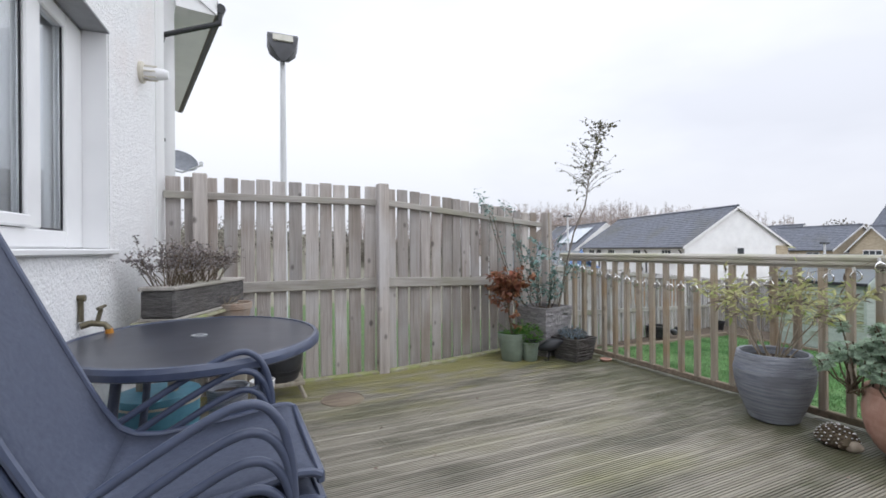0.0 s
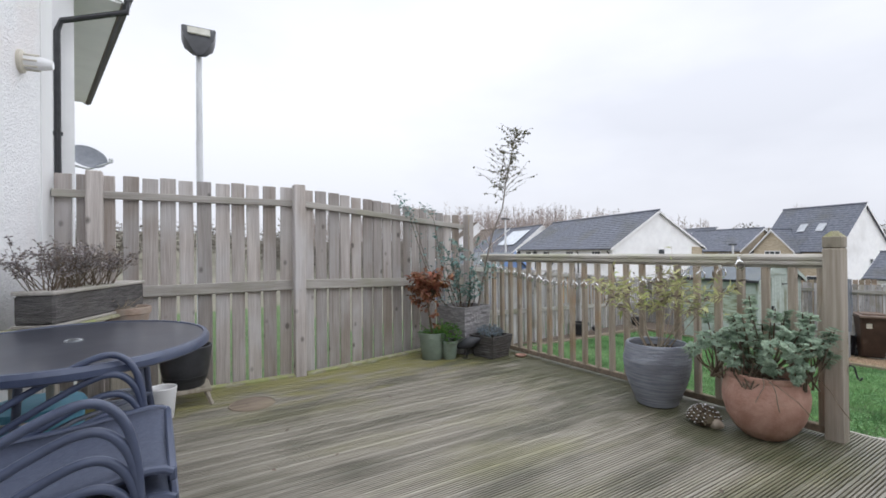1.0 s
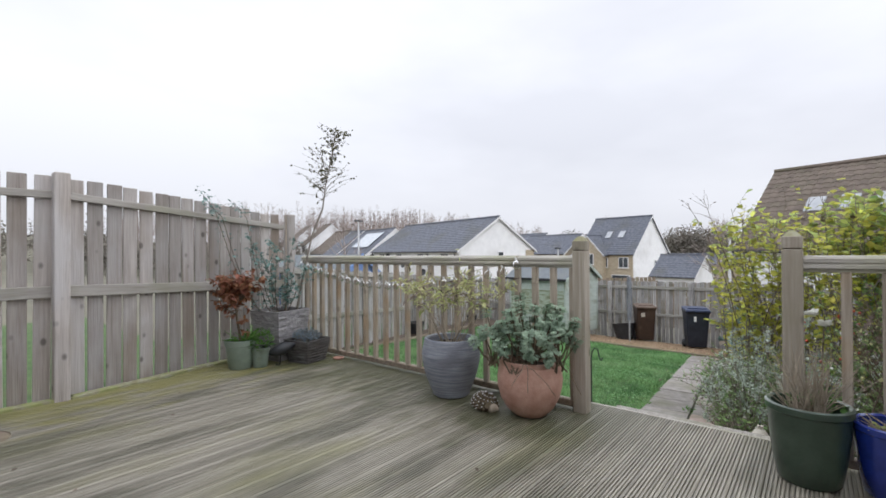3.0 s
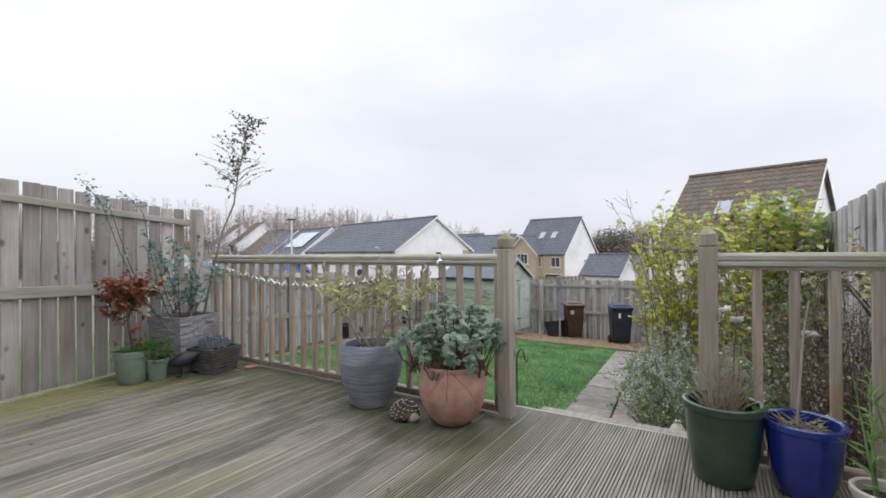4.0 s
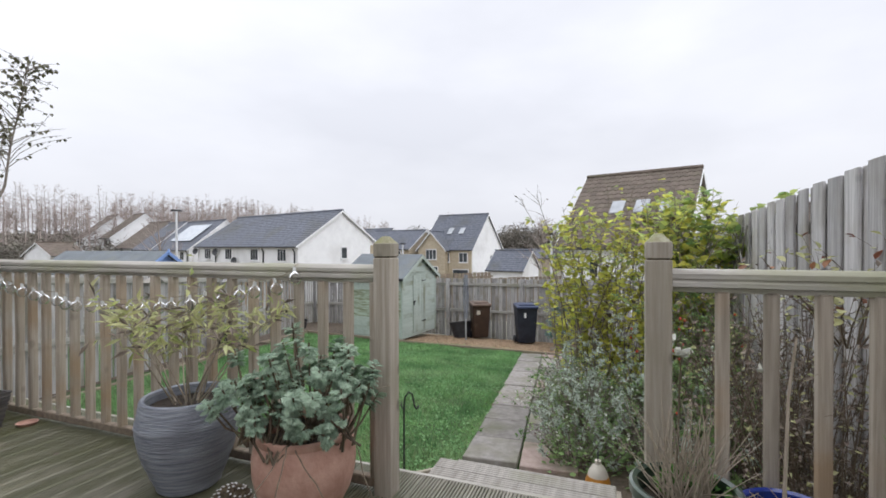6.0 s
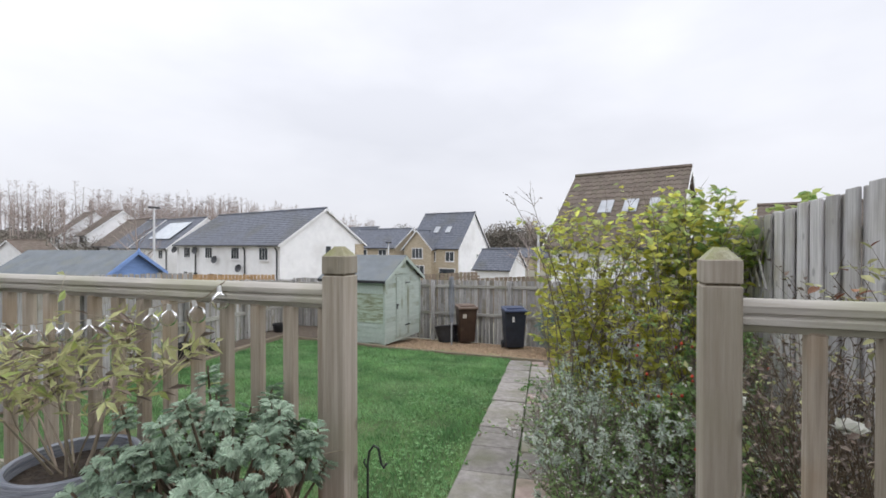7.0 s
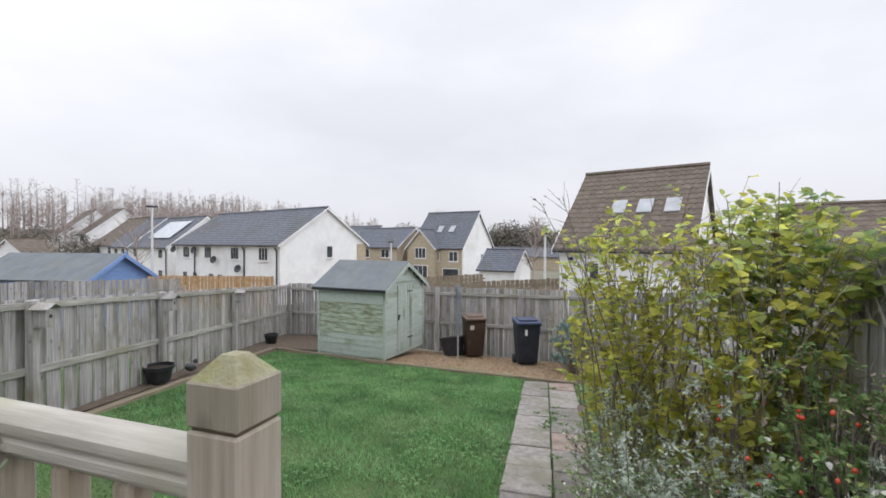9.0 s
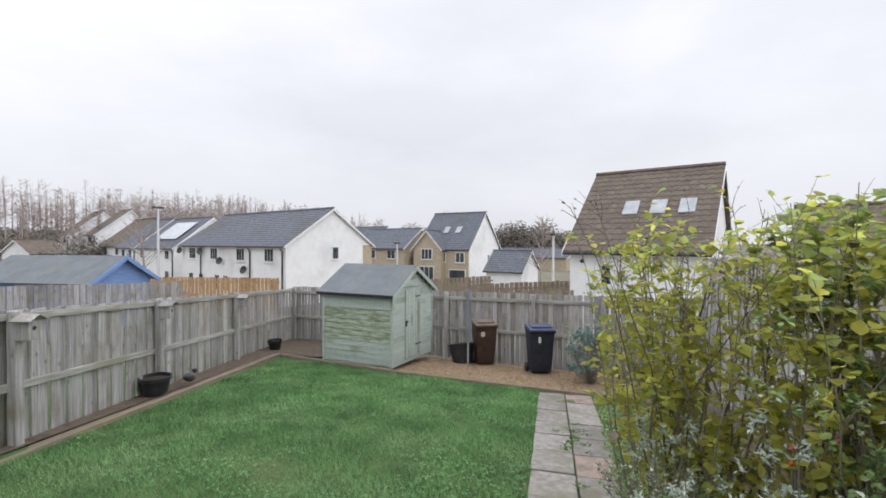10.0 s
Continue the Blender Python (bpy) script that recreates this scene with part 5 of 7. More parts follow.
for k in range(40):
    a = rnd(0, 6.283)
    stems.tube(bend((rnd(-0.08, 0.08), rnd(-0.08, 0.08), 0), (math.cos(a), math.sin(a), 0.6), rnd(0.06, 0.16), 0.3, 3, 0.3), [0.003, 0.0025, 0.002, 0.001], 4, caps=False)
tagged(part("branchwork", stems, M_STEM_PALE, p), kind="stuff")
g = Geo()
for k in range(34):
    g.broad((rnd(-0.1, 0.1), rnd(-0.1, 0.1), rnd(0.0, 0.04)), (rnd(-1, 1), rnd(-1, 1), rnd(0, 0.8)), 0.024, 0.018)
tagged(part("foliage", g, M_LEAF_LIME, p), kind="stuff")
p = thing("lily_plant", "upright plant with long narrow green leaves", "plant", pose(3.42, -0.90, 0.15))
g, stems = Geo(), Geo()
for k in range(5):
    pts = bend((rnd(-0.04, 0.04), rnd(-0.04, 0.04), 0), (rnd(-0.15, 0.15), rnd(-0.15, 0.15), 1), rnd(0.35, 0.6), 0.0, 5, 0.08)
    stems.tube(pts, [0.006, 0.005, 0.005, 0.004, 0.003, 0.002], 5)
    for j in range(14):
        q, d = along(pts, rnd(0.1, 1))
        g.leaf(q, (rnd(-1, 1), rnd(-1, 1), rnd(0.1, 0.9)), rnd(0.07, 0.12), 0.012)
plant_parts(p, stems, None, M_LEAF_GREEN, [(g, M_LEAF_GREEN, "")])

hog = thing("pine_cone_hedgehog", "dark hedgehog ornament with white-tipped spines on the deck", "ornament", pose(3.49, 1.515, 0, 0, 0, -105) @ Matrix.Scale(0.88, 4))
part("body", Geo().lathe([(0.0, 0.0), (0.07, 0.004), (0.095, 0.04), (0.085, 0.085), (0.05, 0.115), (0.0, 0.125)], 18, Matrix.Diagonal((1.25, 1.0, 1.0, 1))), M_STEM, hog)
spines, tips = Geo(), Geo()
for i in range(150):
    a, e = i * 2.39996, math.acos(1 - 0.97 * (i + 0.5) / 150)
    d = Vector((1.25 * math.sin(e) * math.cos(a), math.sin(e) * math.sin(a), 1.05 * math.cos(e)))
    if d.x > 0.95 and d.z < 0.5:
        continue
    c = Vector((d.x * 0.088, d.y * 0.088, 0.022 + d.z * 0.096))
    spines.tube([c, c + d.normalized() * 0.022], [0.012, 0.006], 5)
    if i % 2 == 0:
        tips.lathe([(0.0, 0.0), (0.0062, 0.002), (0.0058, 0.006), (0, 0.008)], 6, Matrix.Translation(c + d.normalized() * 0.020))
part("spines", spines, M_STEM, hog, "dark brown scales")
tagged(part("spine_tips", tips, M_UPVC, hog, "white spine tips"), kind="stuff")
part("snout", Geo().lathe([(0.045, 0), (0.036, 0.04), (0.016, 0.075), (0.0, 0.082)], 12, pose(0.085, 0, 0.035, 0, 85, 0)), M_STEM_PALE, hog)

# corner group
pot("green_plastic_pot", "sage green plastic pot standing in the deck corner", (2.95, 4.15), hollow([(0.105, 0), (0.112, 0.008), (0.140, 0.23), (0.150, 0.235), (0.154, 0.285)], 0.012, 0.04), M_SAGE_PLASTIC, 0.255, 0.135, 28)
p = thing("copper_beech_standard", "young copper-leaved tree in the green pot", "small tree", pose(2.95, 4.15, 0.255))
trunk = bend((0, 0, 0), (-0.05, 0.06, 1), 0.66, 0.0, 5, 0.06)
stems = Geo().tube(trunk, [0.013, 0.012, 0.011, 0.010, 0.009, 0.008], 7)
g = Geo()
for k in range(46):
    q, d = along(trunk, rnd(0.62, 1.0) if k > 8 else rnd(0.2, 0.6))
    tw = bend(q, (rnd(-1, 1), rnd(-1, 1), rnd(-0.1, 0.9)), rnd(0.12, 0.27), 0.2, 3, 0.2)
    stems.tube(tw, [0.004, 0.003, 0.002, 0.0012], 4, caps=False)
    for j in range(15):
        q2, d2 = along(tw, rnd(0.2, 1.0))
        g.broad(q2, (rnd(-1, 1), rnd(-1, 1), rnd(-0.9, 0.4)), rnd(0.035, 0.06), 0.032, rnd(0, 0.4))
for k in range(26):
    a, e = rnd(0, 6.283), rnd(-0.25, 0.75)
    tw = bend((0, 0, 0.42), (math.cos(a) * 0.55, math.sin(a) * 0.55, 0.75 + e), rnd(0.22, 0.40), 0.5, 4, 0.2)
    stems.tube(tw, [0.003, 0.0026, 0.0022, 0.0016, 0.001], 4, caps=False)
    for j in range(17):
        q2, d2 = along(tw, rnd(0.45, 1.0))
        g.broad(q2, (rnd(-1, 1), rnd(-1, 1), rnd(-0.9, 0.3)), rnd(0.045, 0.075), 0.04, rnd(0, 0.4))
plant_parts(p, stems, None, M_STEM, [(g, M_LEAF_COPPER, "dry copper-brown leaves")])
p = thing("fern_tuft", "bright green ferny tuft in the green pots", "plant", pose(2.98, 4.12, 0.26))
g, stems = Geo(), Geo()
for k in range(46):
    pts = bend((rnd(-0.06, 0.08), rnd(-0.09, 0.06), 0), (rnd(-1, 1), rnd(-1, 1), 0.8), rnd(0.12, 0.22), 0.7, 5, 0.1)
    stems.tube(pts, [0.002] * 6, 3, caps=False)
    for j in range(14):
        q, d = along(pts, rnd(0.15, 1))
        g.leaf(q, (d.y * random.choice((-1, 1)), -d.x, rnd(-0.1, 0.5)), 0.030, 0.013)
plant_parts(p, stems, None, M_LEAF_BRIGHT, [(g, M_LEAF_BRIGHT, "")])
pot("small_green_pot", "small sage green pot beside the larger one", (3.10, 4.03), hollow([(0.066, 0), (0.07, 0.006), (0.086, 0.165), (0.094, 0.17), (0.094, 0.195)], 0.010, 0.03), M_SAGE_PLASTIC, 0.175, 0.082, 24)
p = thing("parsley_tuft", "leafy green tuft in the small green pot", "plant", pose(3.10, 4.03, 0.175))
g = Geo()
for k in range(190):
    a, r = rnd(0, 6.283), 0.12 * math.sqrt(random.random())
    g.broad((r * math.cos(a), r * math.sin(a), rnd(0.0, 0.22) * (1 - 3 * r)), (math.cos(a), math.sin(a), rnd(-0.2, 0.9)), rnd(0.025, 0.045), 0.026)
tagged(part("foliage", g, M_LEAF_BRIGHT, p), kind="stuff")

def square_planter(name, label, at, turn, top, bottom, h, mat, lip=0.02):
    ob = thing(name, label, "planter", pose(at[0], at[1], 0, 0, 0, turn))
    g = Geo()
    rows, v = 22, []
    per = 10
    for i in range(rows + 1):
        s = i / rows
        half = (bottom + (top - bottom) * s) / 2
        ring = []
        for e in range(4):
            ca, sa = [(1, 0), (0, 1), (-1, 0), (0, -1)][e]
            for j in range(per):
                u = -1 + 2 * j / per
                depth = half + (0.010 * noise.noise(Vector((e * 9 + u * 2.6, i * 7.7, at[0]))) + 0.004 * math.sin(i * 2.4)) * (0 < i < rows)
                x, y_ = depth, u * half
                ring.append((ca * x - sa * y_, sa * x + ca * y_, s * h))
        v += ring
    n = 4 * per
    f = [(i * n + j, i * n + (j + 1) % n, (i + 1) * n + (j + 1) % n, (i + 1) * n + j) for i in range(rows) for j in range(n)]
    g.add(v, f)
    q, w = top / 2, top / 2 - lip
    g.add([(-q, -q, h), (q, -q, h), (q, q, h), (-q, q, h), (-w, -w, h), (w, -w, h), (w, w, h), (-w, w, h), (-w, -w, h - 0.06), (w, -w, h - 0.06), (w, w, h - 0.06), (-w, w, h - 0.06)],
          [(0, 1, 5, 4), (1, 2, 6, 5), (2, 3, 7, 6), (3, 0, 4, 7), (4, 5, 9, 8), (5, 6, 10, 9), (6, 7, 11, 10), (7, 4, 8, 11)])
    part("vessel", g, mat, ob)
    part("soil", Geo().box((2 * w, 2 * w, 0.01), (0, 0, h - 0.05)), M_SOIL, ob)
    return ob


square_planter("slate_planter", "large square slate-textured planter in the deck corner", (3.47, 4.28), 12, 0.45, 0.37, 0.535, M_STONE_PLANTER)
square_planter("slate_box_planter", "small dark slate-textured box planter", (3.555, 3.88), 12, 0.345, 0.27, 0.24, M_STONE_PLANTER_DARK, 0.014)
p = thing("blue_heather", "mound of blue-grey heather in the small planter", "plant", pose(3.555, 3.90, 0.20))
rosettes(p, (0, 0, 0), 90, 0.16, 0.15, M_LEAF_HEATHER, M_STEM_GREY, 0.024, 16)
p = thing("climbing_rose", "blue-green leafy climber trained up the fence corner", "climber", pose(3.48, 4.30, 0.45))
twiggy(p, (0, 0, 0), 7, 0.85, 0.36, M_STEM, [(M_LEAF_BLUE, 1.0, "blue-green leaves")], 0.0045, 13, 0.2, 10, (0.042, 0.030), 0.12, 0.2, broad=True)
stems, g = Geo(), Geo()
for end, up in (((-0.66, 0.12, 1.16), 0.22), ((-0.58, 0.14, 1.10), 0.05), ((-0.28, 0.2, 1.10), 0.15)):
    pts = [Vector((0, 0, 0)).lerp(Vector(end), s) + Vector((0, 0, -0.35 * math.sin(s * math.pi))) for s in (0, 0.2, 0.4, 0.6, 0.8, 1.0)]
    pts += [pts[-1] + Vector((-0.10, -0.05, 0.06 + up * 0.2)), pts[-1] + Vector((-0.2, -0.1, 0.1 + up * 0.4))]
    stems.tube(pts, [0.006, 0.005, 0.005, 0.004, 0.004, 0.003, 0.0025, 0.0015], 5, caps=False)
    for k in range(75):
        q, d = along(pts, rnd(0.1, 1) ** 0.6)
        q = q + Vector((rnd(-0.06, 0.06), rnd(-0.05, 0.05), rnd(-0.05, 0.06)))
        g.broad(q, (rnd(-1, 1), rnd(-1, 1), rnd(-0.5, 0.5)), rnd(0.02, 0.042), 0.026)
tagged(part("branchwork", stems, M_STEM, p), kind="stuff")
tagged(part("foliage", g, M_LEAF_BLUE, p), kind="stuff")
p = thing("sapling", "slender leaning sapling with sparse olive-brown leaves", "small tree", pose(3.66, 4.26, 0.45))
trunk = [Vector(q) for q in ((0, 0, 0), (0.05, -0.02, 0.30), (0.10, -0.06, 0.62), (0.14, -0.12, 0.92), (0.20, -0.24, 1.22), (0.21, -0.29, 1.50), (0.24, -0.36, 1.82), (0.26, -0.42, 2.14))]
stems, g = Geo().tube(trunk, [0.013, 0.012, 0.010, 0.009, 0.008, 0.006, 0.0045, 0.002], 6), Geo()
for k in range(80):
    f_ = rnd(0.62, 0.99)
    q, d = along(trunk, f_)
    a = rnd(0, 6.283)
    tw = bend(q, (math.cos(a), math.sin(a), rnd(0.3, 1.5)), rnd(0.12, 0.40) * (1.3 - 0.7 * (f_ - 0.62) / 0.38), 0.5, 4, 0.26)
    stems.tube(tw, [0.0032, 0.0026, 0.002, 0.0016, 0.001], 4, caps=False)
    for j in range(7):
        q2, d2 = along(tw, rnd(0.25, 1.0))
        g.broad(q2, (rnd(-1, 1), rnd(-1, 1), rnd(-1, 0.5)), rnd(0.018, 0.038), 0.022, rnd(0, 0.5))
plant_parts(p, stems, None, M_STEM_GREY, [(g, M_LEAF_SAPLING, "sparse withering leaves")])
solid("garden_cane", Geo().tube([(0, 0, 0), (0.03, 0.05, 1.15)], 0.006, 6), M_STEM_PALE, "pale bamboo cane standing in the planter", "cane", pose(3.50, 4.20, 0.45))
bird = thing("bird_ornament", "dark metal bird ornament on thin legs", "ornament", pose(3.27, 3.93, 0, 0, 0, -30))
part("body", Geo().lathe([(0.0, -0.13), (0.03, -0.10), (0.062, -0.02), (0.065, 0.05), (0.035, 0.11), (0.012, 0.15), (0, 0.17)], 12, pose(0, 0, 0.16, 0, 72, 0)), M_DARK_LAMP, bird)
part("head", Geo().lathe([(0.0, -0.035), (0.03, -0.02), (0.034, 0.01), (0.012, 0.035), (0.006, 0.07), (0, 0.075)], 10, pose(-0.13, 0, 0.20, 0, -80, 0)), M_DARK_LAMP, bird)
for sy in (-0.025, 0.025):
    part("leg", Geo().tube([(0.0, sy, 0.13), (-0.01, sy, 0.005), (-0.05, sy, 0.003)], 0.005, 5), M_DARK_LAMP, bird)
solid("red_saucer", Geo().lathe([(0, 0), (0.05, 0), (0.062, 0.018), (0.056, 0.018), (0.046, 0.006), (0, 0.006)], 18), M_TERRACOTTA, "small orange-red saucer by the balustrade foot", "saucer", pose(3.80, 3.66, 0.001))
solid("drain_cover", Geo().lathe([(0, 0.003), (0.150, 0.003), (0.154, 0.0), (0.161, 0.0), (0.165, 0.004), (0.17, -0.004)], 32), M_KERB, "round weathered drain cover set into the deck", "drain cover", pose(1.02, 3.66, 0.002), kind="structure")
litter = Geo()
for k in range(70):
    x, y_ = rnd(0.9, 3.8), rnd(1.0, 4.2)
    if math.hypot(x - 2.2, y_ - 2.2) < 0.9:
        continue
    litter.broad((x, y_, 0.004), (rnd(-1, 1), rnd(-1, 1), 0.05), rnd(0.012, 0.035), 0.018, -0.1)
solid("fallen_leaves", litter, M_LEAF_DRY, "a few withered leaves scattered on the deck", "leaves", kind="stuff")

# string lights along the balustrade
string = thing("string_lights", "cord of clear glass bulbs hung along the balustrade", "string lights", pose(3.845, 0, 0))
cord = []
for i in range(61):
    s = i / 60
    yy = 1.42 + 3.05 * s
    sag = 0.205 * math.sin(s * math.pi) + 0.008 * math.sin(s * 9 * math.pi) ** 2
    cord.append(Vector((0.012 * math.sin(i), yy, 1.095 - sag + 0.04 * (1 - smooth(0.0, 0.04, s)))))
part("cord", Geo().tube(cord, 0.0022, 5), M_STEM_PALE, string)
cap = Geo().lathe([(0.0, 0.0), (0.008, 0.0), (0.010, -0.026), (0.0, -0.026)], 10).mesh("bulb_cap", M_BULB_CAP)
glass = Geo().lathe([(0.009, -0.024), (0.013, -0.029), (0.025, -0.038), (0.0315, -0.050), (0.033, -0.062), (0.030, -0.076), (0.021, -0.088), (0.010, -0.095), (0.0, -0.096)], 16).mesh("bulb_glass", M_BULB)
for i in range(25):
    q, d = along(cord, 0.012 + i * 0.0405)
    c = part("bulb", cap, M_BULB_CAP, string, "", Matrix.Translation(q) @ pose(0, 0, 0, rnd(-14, 14), rnd(-14, 14), 0))
    part("bulb_glass", glass, M_BULB, c, "clear glass bulb")


# ---- table, chairs and clutter by the house ----
table = thing("garden_table", "oval dark glass garden table with an anthracite rim", "table", pose(0.09, 2.42, 0))
TA, TB, TH = 0.525, 0.63, 0.797
oval = Matrix.Diagonal((TA, TB, 1, 1))
part("tabletop", Geo().lathe([(0.0, TH - 0.008), (0.96, TH - 0.008), (0.96, TH), (0.0, TH)], 56, oval), M_TABLE_GLASS, table, "dark reflective glass top")
part("rim", Geo().lathe([(0.93, TH - 0.010), (0.94, TH - 0.035), (0.975, TH - 0.042), (1.0, TH - 0.034), (1.003, TH - 0.012), (0.985, TH + 0.004), (0.955, TH + 0.005), (0.95, TH - 0.004)], 56, oval), M_TABLE_METAL, table)
part("parasol_ring", Geo().lathe([(0.02, TH + 0.001), (0.034, TH + 0.001), (0.034, TH + 0.007), (0.02, TH + 0.007)], 20), M_STEEL, table)
for sx, sy in ((-1, -1), (-1, 1), (1, -1), (1, 1)):
    part("leg", Geo().tube([(sx * 0.24, sy * 0.36, TH - 0.02), (sx * 0.27, sy * 0.42, 0.4), (sx * 0.33, sy * 0.50, 0.0)], 0.018, 10), M_TABLE_METAL, table)
part("brace", Geo().tube([(-0.27, -0.41, 0.42), (0.0, 0.0, 0.45), (0.27, 0.41, 0.42)], 0.012, 8), M_TABLE_METAL, table)


def stacking_chair(z0, at):
    """A sling chair whose bent side bars make arm and front leg; it faces local +x."""
    ch = thing("garden_chair", "anthracite sling-seat garden chair in a stack", "chair", at, "stack of garden chairs")
    w = 0.272
    half = [(0.235, 0.0), (0.20, 0.02), (0.05, -0.005), (-0.20, -0.03), (-0.295, 0.0), (-0.375, 0.16), (-0.465, 0.36), (-0.60, 0.66)]
    pts = []
    for i in range(len(half) - 1):
        for s in (0, 0.25, 0.5, 0.75):
            a, b = Vector(half[i]), Vector(half[i + 1])
            pts.append(a.lerp(b, s))
    pts.append(Vector(half[-1]))
    for _ in range(3):
        pts = [pts[0]] + [(pts[i - 1] + pts[i] * 2 + pts[i + 1]) / 4 for i in range(1, len(pts) - 1)] + [pts[-1]]
    split = next(i for i, q in enumerate(pts) if q.x < -0.27)
    def sling(seq):
        v, f = [], []
        cols = 7
        for k, q in enumerate(seq):
            for c in range(cols):
                u = -1 + 2 * c / (cols - 1)
                v.append((q.x, u * (w - 0.012), z0 + q.y - 0.012 * (1 - u * u)))
        for k in range(len(seq) - 1):
            for c in range(cols - 1):
                f.append((k * cols + c, k * cols + c + 1, (k + 1) * cols + c + 1, (k + 1) * cols + c))
        return Geo().add(v, f, None, True)
    for nm, seq in (("seat", pts[: split + 1]), ("backrest", pts[split:])):
        o = part(nm, sling(seq), M_SLING, ch)
        o.modifiers.new("thickness", "SOLIDIFY").thickness = 0.006
    part("front_edge", Geo().block((0.02, 2 * w, 0.035), (0.236, 0, z0 - 0.008), 0.008), M_TABLE_METAL, ch)
    for sy in (-1, 1):
        y0 = sy * (w + 0.004)
        part("side_rail", Geo().tube([(q.x, y0, z0 + q.y) for q in pts[::2] + [pts[-1]]], 0.011, 8), M_TABLE_METAL, ch)
        y1 = sy * (w + 0.030)
        arm = [(-0.36, y1, z0 - 0.02), (-0.25, y1, z0 + 0.055), (-0.12, y1, z0 + 0.135), (-0.02, y1, z0 + 0.19), (0.05, y1, z0 + 0.217), (0.10, y1, z0 + 0.207), (0.14, y1, z0 + 0.155), (0.158, y1, z0 + 0.08), (0.165, y1, z0 + 0.0), (0.19, y1, z0 - 0.40)]
        back = [(-0.42, y1, z0 - 0.40), (-0.41, y1, z0 - 0.2), (-0.39, y1, z0 - 0.06)]
        bars = [Vector(q) for q in back + arm]
        for _ in range(2):
            fine = [bars[0]]
            for k in range(len(bars) - 1):
                fine += [bars[k].lerp(bars[k + 1], 0.25), bars[k].lerp(bars[k + 1], 0.75)]
            bars = fine + [bars[-1]]
        part("side_frame", Geo().tube(bars, 0.0115, 10), M_TABLE_METAL, ch, "bent tube arm and legs")
    part("back_bar", Geo().tube([(half[-1][0], -w, z0 + half[-1][1]), (half[-1][0], w, z0 + half[-1][1])], 0.012, 8), M_TABLE_METAL, ch)
    return ch


CH = pose(0.205, 1.525, 0)
for i in range(4):
    stacking_chair(0.410 + 0.068 * i, CH @ pose(-0.004 * i, 0, 0))

bench = thing("plant_stand", "low weathered timber stand holding the trough", "plant stand", pose(0.03, 3.58, 0, 0, 0, 66))
for sy in (-0.09, 0.0, 0.09):
    part("slat", Geo().block((1.06, 0.075, 0.022), (0, sy, 0.765), 0.004), M_MOSS_WOOD, bench)
for sx in (-0.48, 0.48):
    for sy in (-0.09, 0.09):
        part("leg", Geo().block((0.045, 0.045, 0.755), (sx, sy, 0.3775), 0.004), M_POST, bench)
trough = thing("bark_trough", "long dark bark-textured planting trough with pale rims", "planter", pose(0.03, 3.58, 0.777, 0, 0, 66))
part("vessel", Geo().block((0.96, 0.20, 0.165), (0, 0, 0.0975), 0.012), M_STONE_PLANTER_DARK, trough)
part("rim", Geo().block((0.98, 0.215, 0.022), (0, 0, 0.19), 0.006), M_RAIL_X, trough, "pale timber rim")
part("foot_board", Geo().block((0.98, 0.215, 0.016), (0, 0, 0.008), 0.004), M_RAIL_X, trough, "pale timber foot board")
p = thing("dried_heather", "dry grey-brown heather filling the trough", "dry plant", pose(0.03, 3.58, 0.975, 0, 0, 66))
for ox in (-0.38, -0.22, -0.05, 0.12):
    twiggy(p, (ox, 0, 0), 24, 0.27, 0.8, M_STEM, [(M_FLOWER_DRY, 0.75, "dry flower heads"), (M_LEAF_DRY, 0.25, "")], 0.003, 6, 0.08, 7, (0.018, 0.014), 0.4, 0.3, base_r=0.08)
pot("terracotta_pot", "round terracotta pot on the plant stand", (0.225, 3.76, 0.0), hollow([(0.10, 0.60), (0.105, 0.61), (0.132, 0.755), (0.142, 0.76), (0.144, 0.80)], 0.015, 0.04), M_OLD_TERRACOTTA, 0.765, 0.125, 24)
solid("pot_stool", Geo().block((0.26, 0.26, 0.03), (0, 0, 0.584), 0.005).block((0.2, 0.2, 0.57), (0, 0, 0.285), 0.01), M_POST, "square timber stool under the terracotta pot", "stool", pose(0.225, 3.76, 0))
p = thing("dry_grass_tuft", "tuft of dry straw-coloured stems in the pot", "dry plant", pose(0.17, 3.72, 0.77))
stems = Geo()
for k in range(60):
    a = rnd(0, 6.283)
    stems.tube(bend((rnd(-0.05, 0.05), rnd(-0.05, 0.05), 0), (math.cos(a), math.sin(a), 1), rnd(0.08, 0.2), 0.5, 4, 0.25), [0.0022, 0.002, 0.0018, 0.0014, 0.0008], 4, caps=False)
tagged(part("branchwork", stems, M_STEM_PALE, p), kind="stuff")
tin = thing("turquoise_tub", "round turquoise lidded tub under the table", "storage tub", pose(-0.155, 3.12, 0))
part("tub", Geo().lathe([(0, 0), (0.195, 0), (0.20, 0.01), (0.21, 0.345), (0, 0.345)], 32), M_TURQUOISE, tin)
part("lid", Geo().lathe([(0.0, 0.345), (0.218, 0.345), (0.220, 0.36), (0.21, 0.38), (0.0, 0.383)], 32), M_TURQUOISE, tin)
part("band", Geo().lathe([(0.2125, 0.33), (0.2155, 0.33), (0.2155, 0.342), (0.2125, 0.342)], 32), M_CREAM, tin, "cream band under the lid")
pot("grey_blue_pot", "grey-blue pot under the table", (0.20, 3.42, 0), hollow([(0.09, 0), (0.10, 0.01), (0.13, 0.26), (0.135, 0.28)], 0.012, 0.05), M_GREY_POT, 0.24, 0.115, 24)
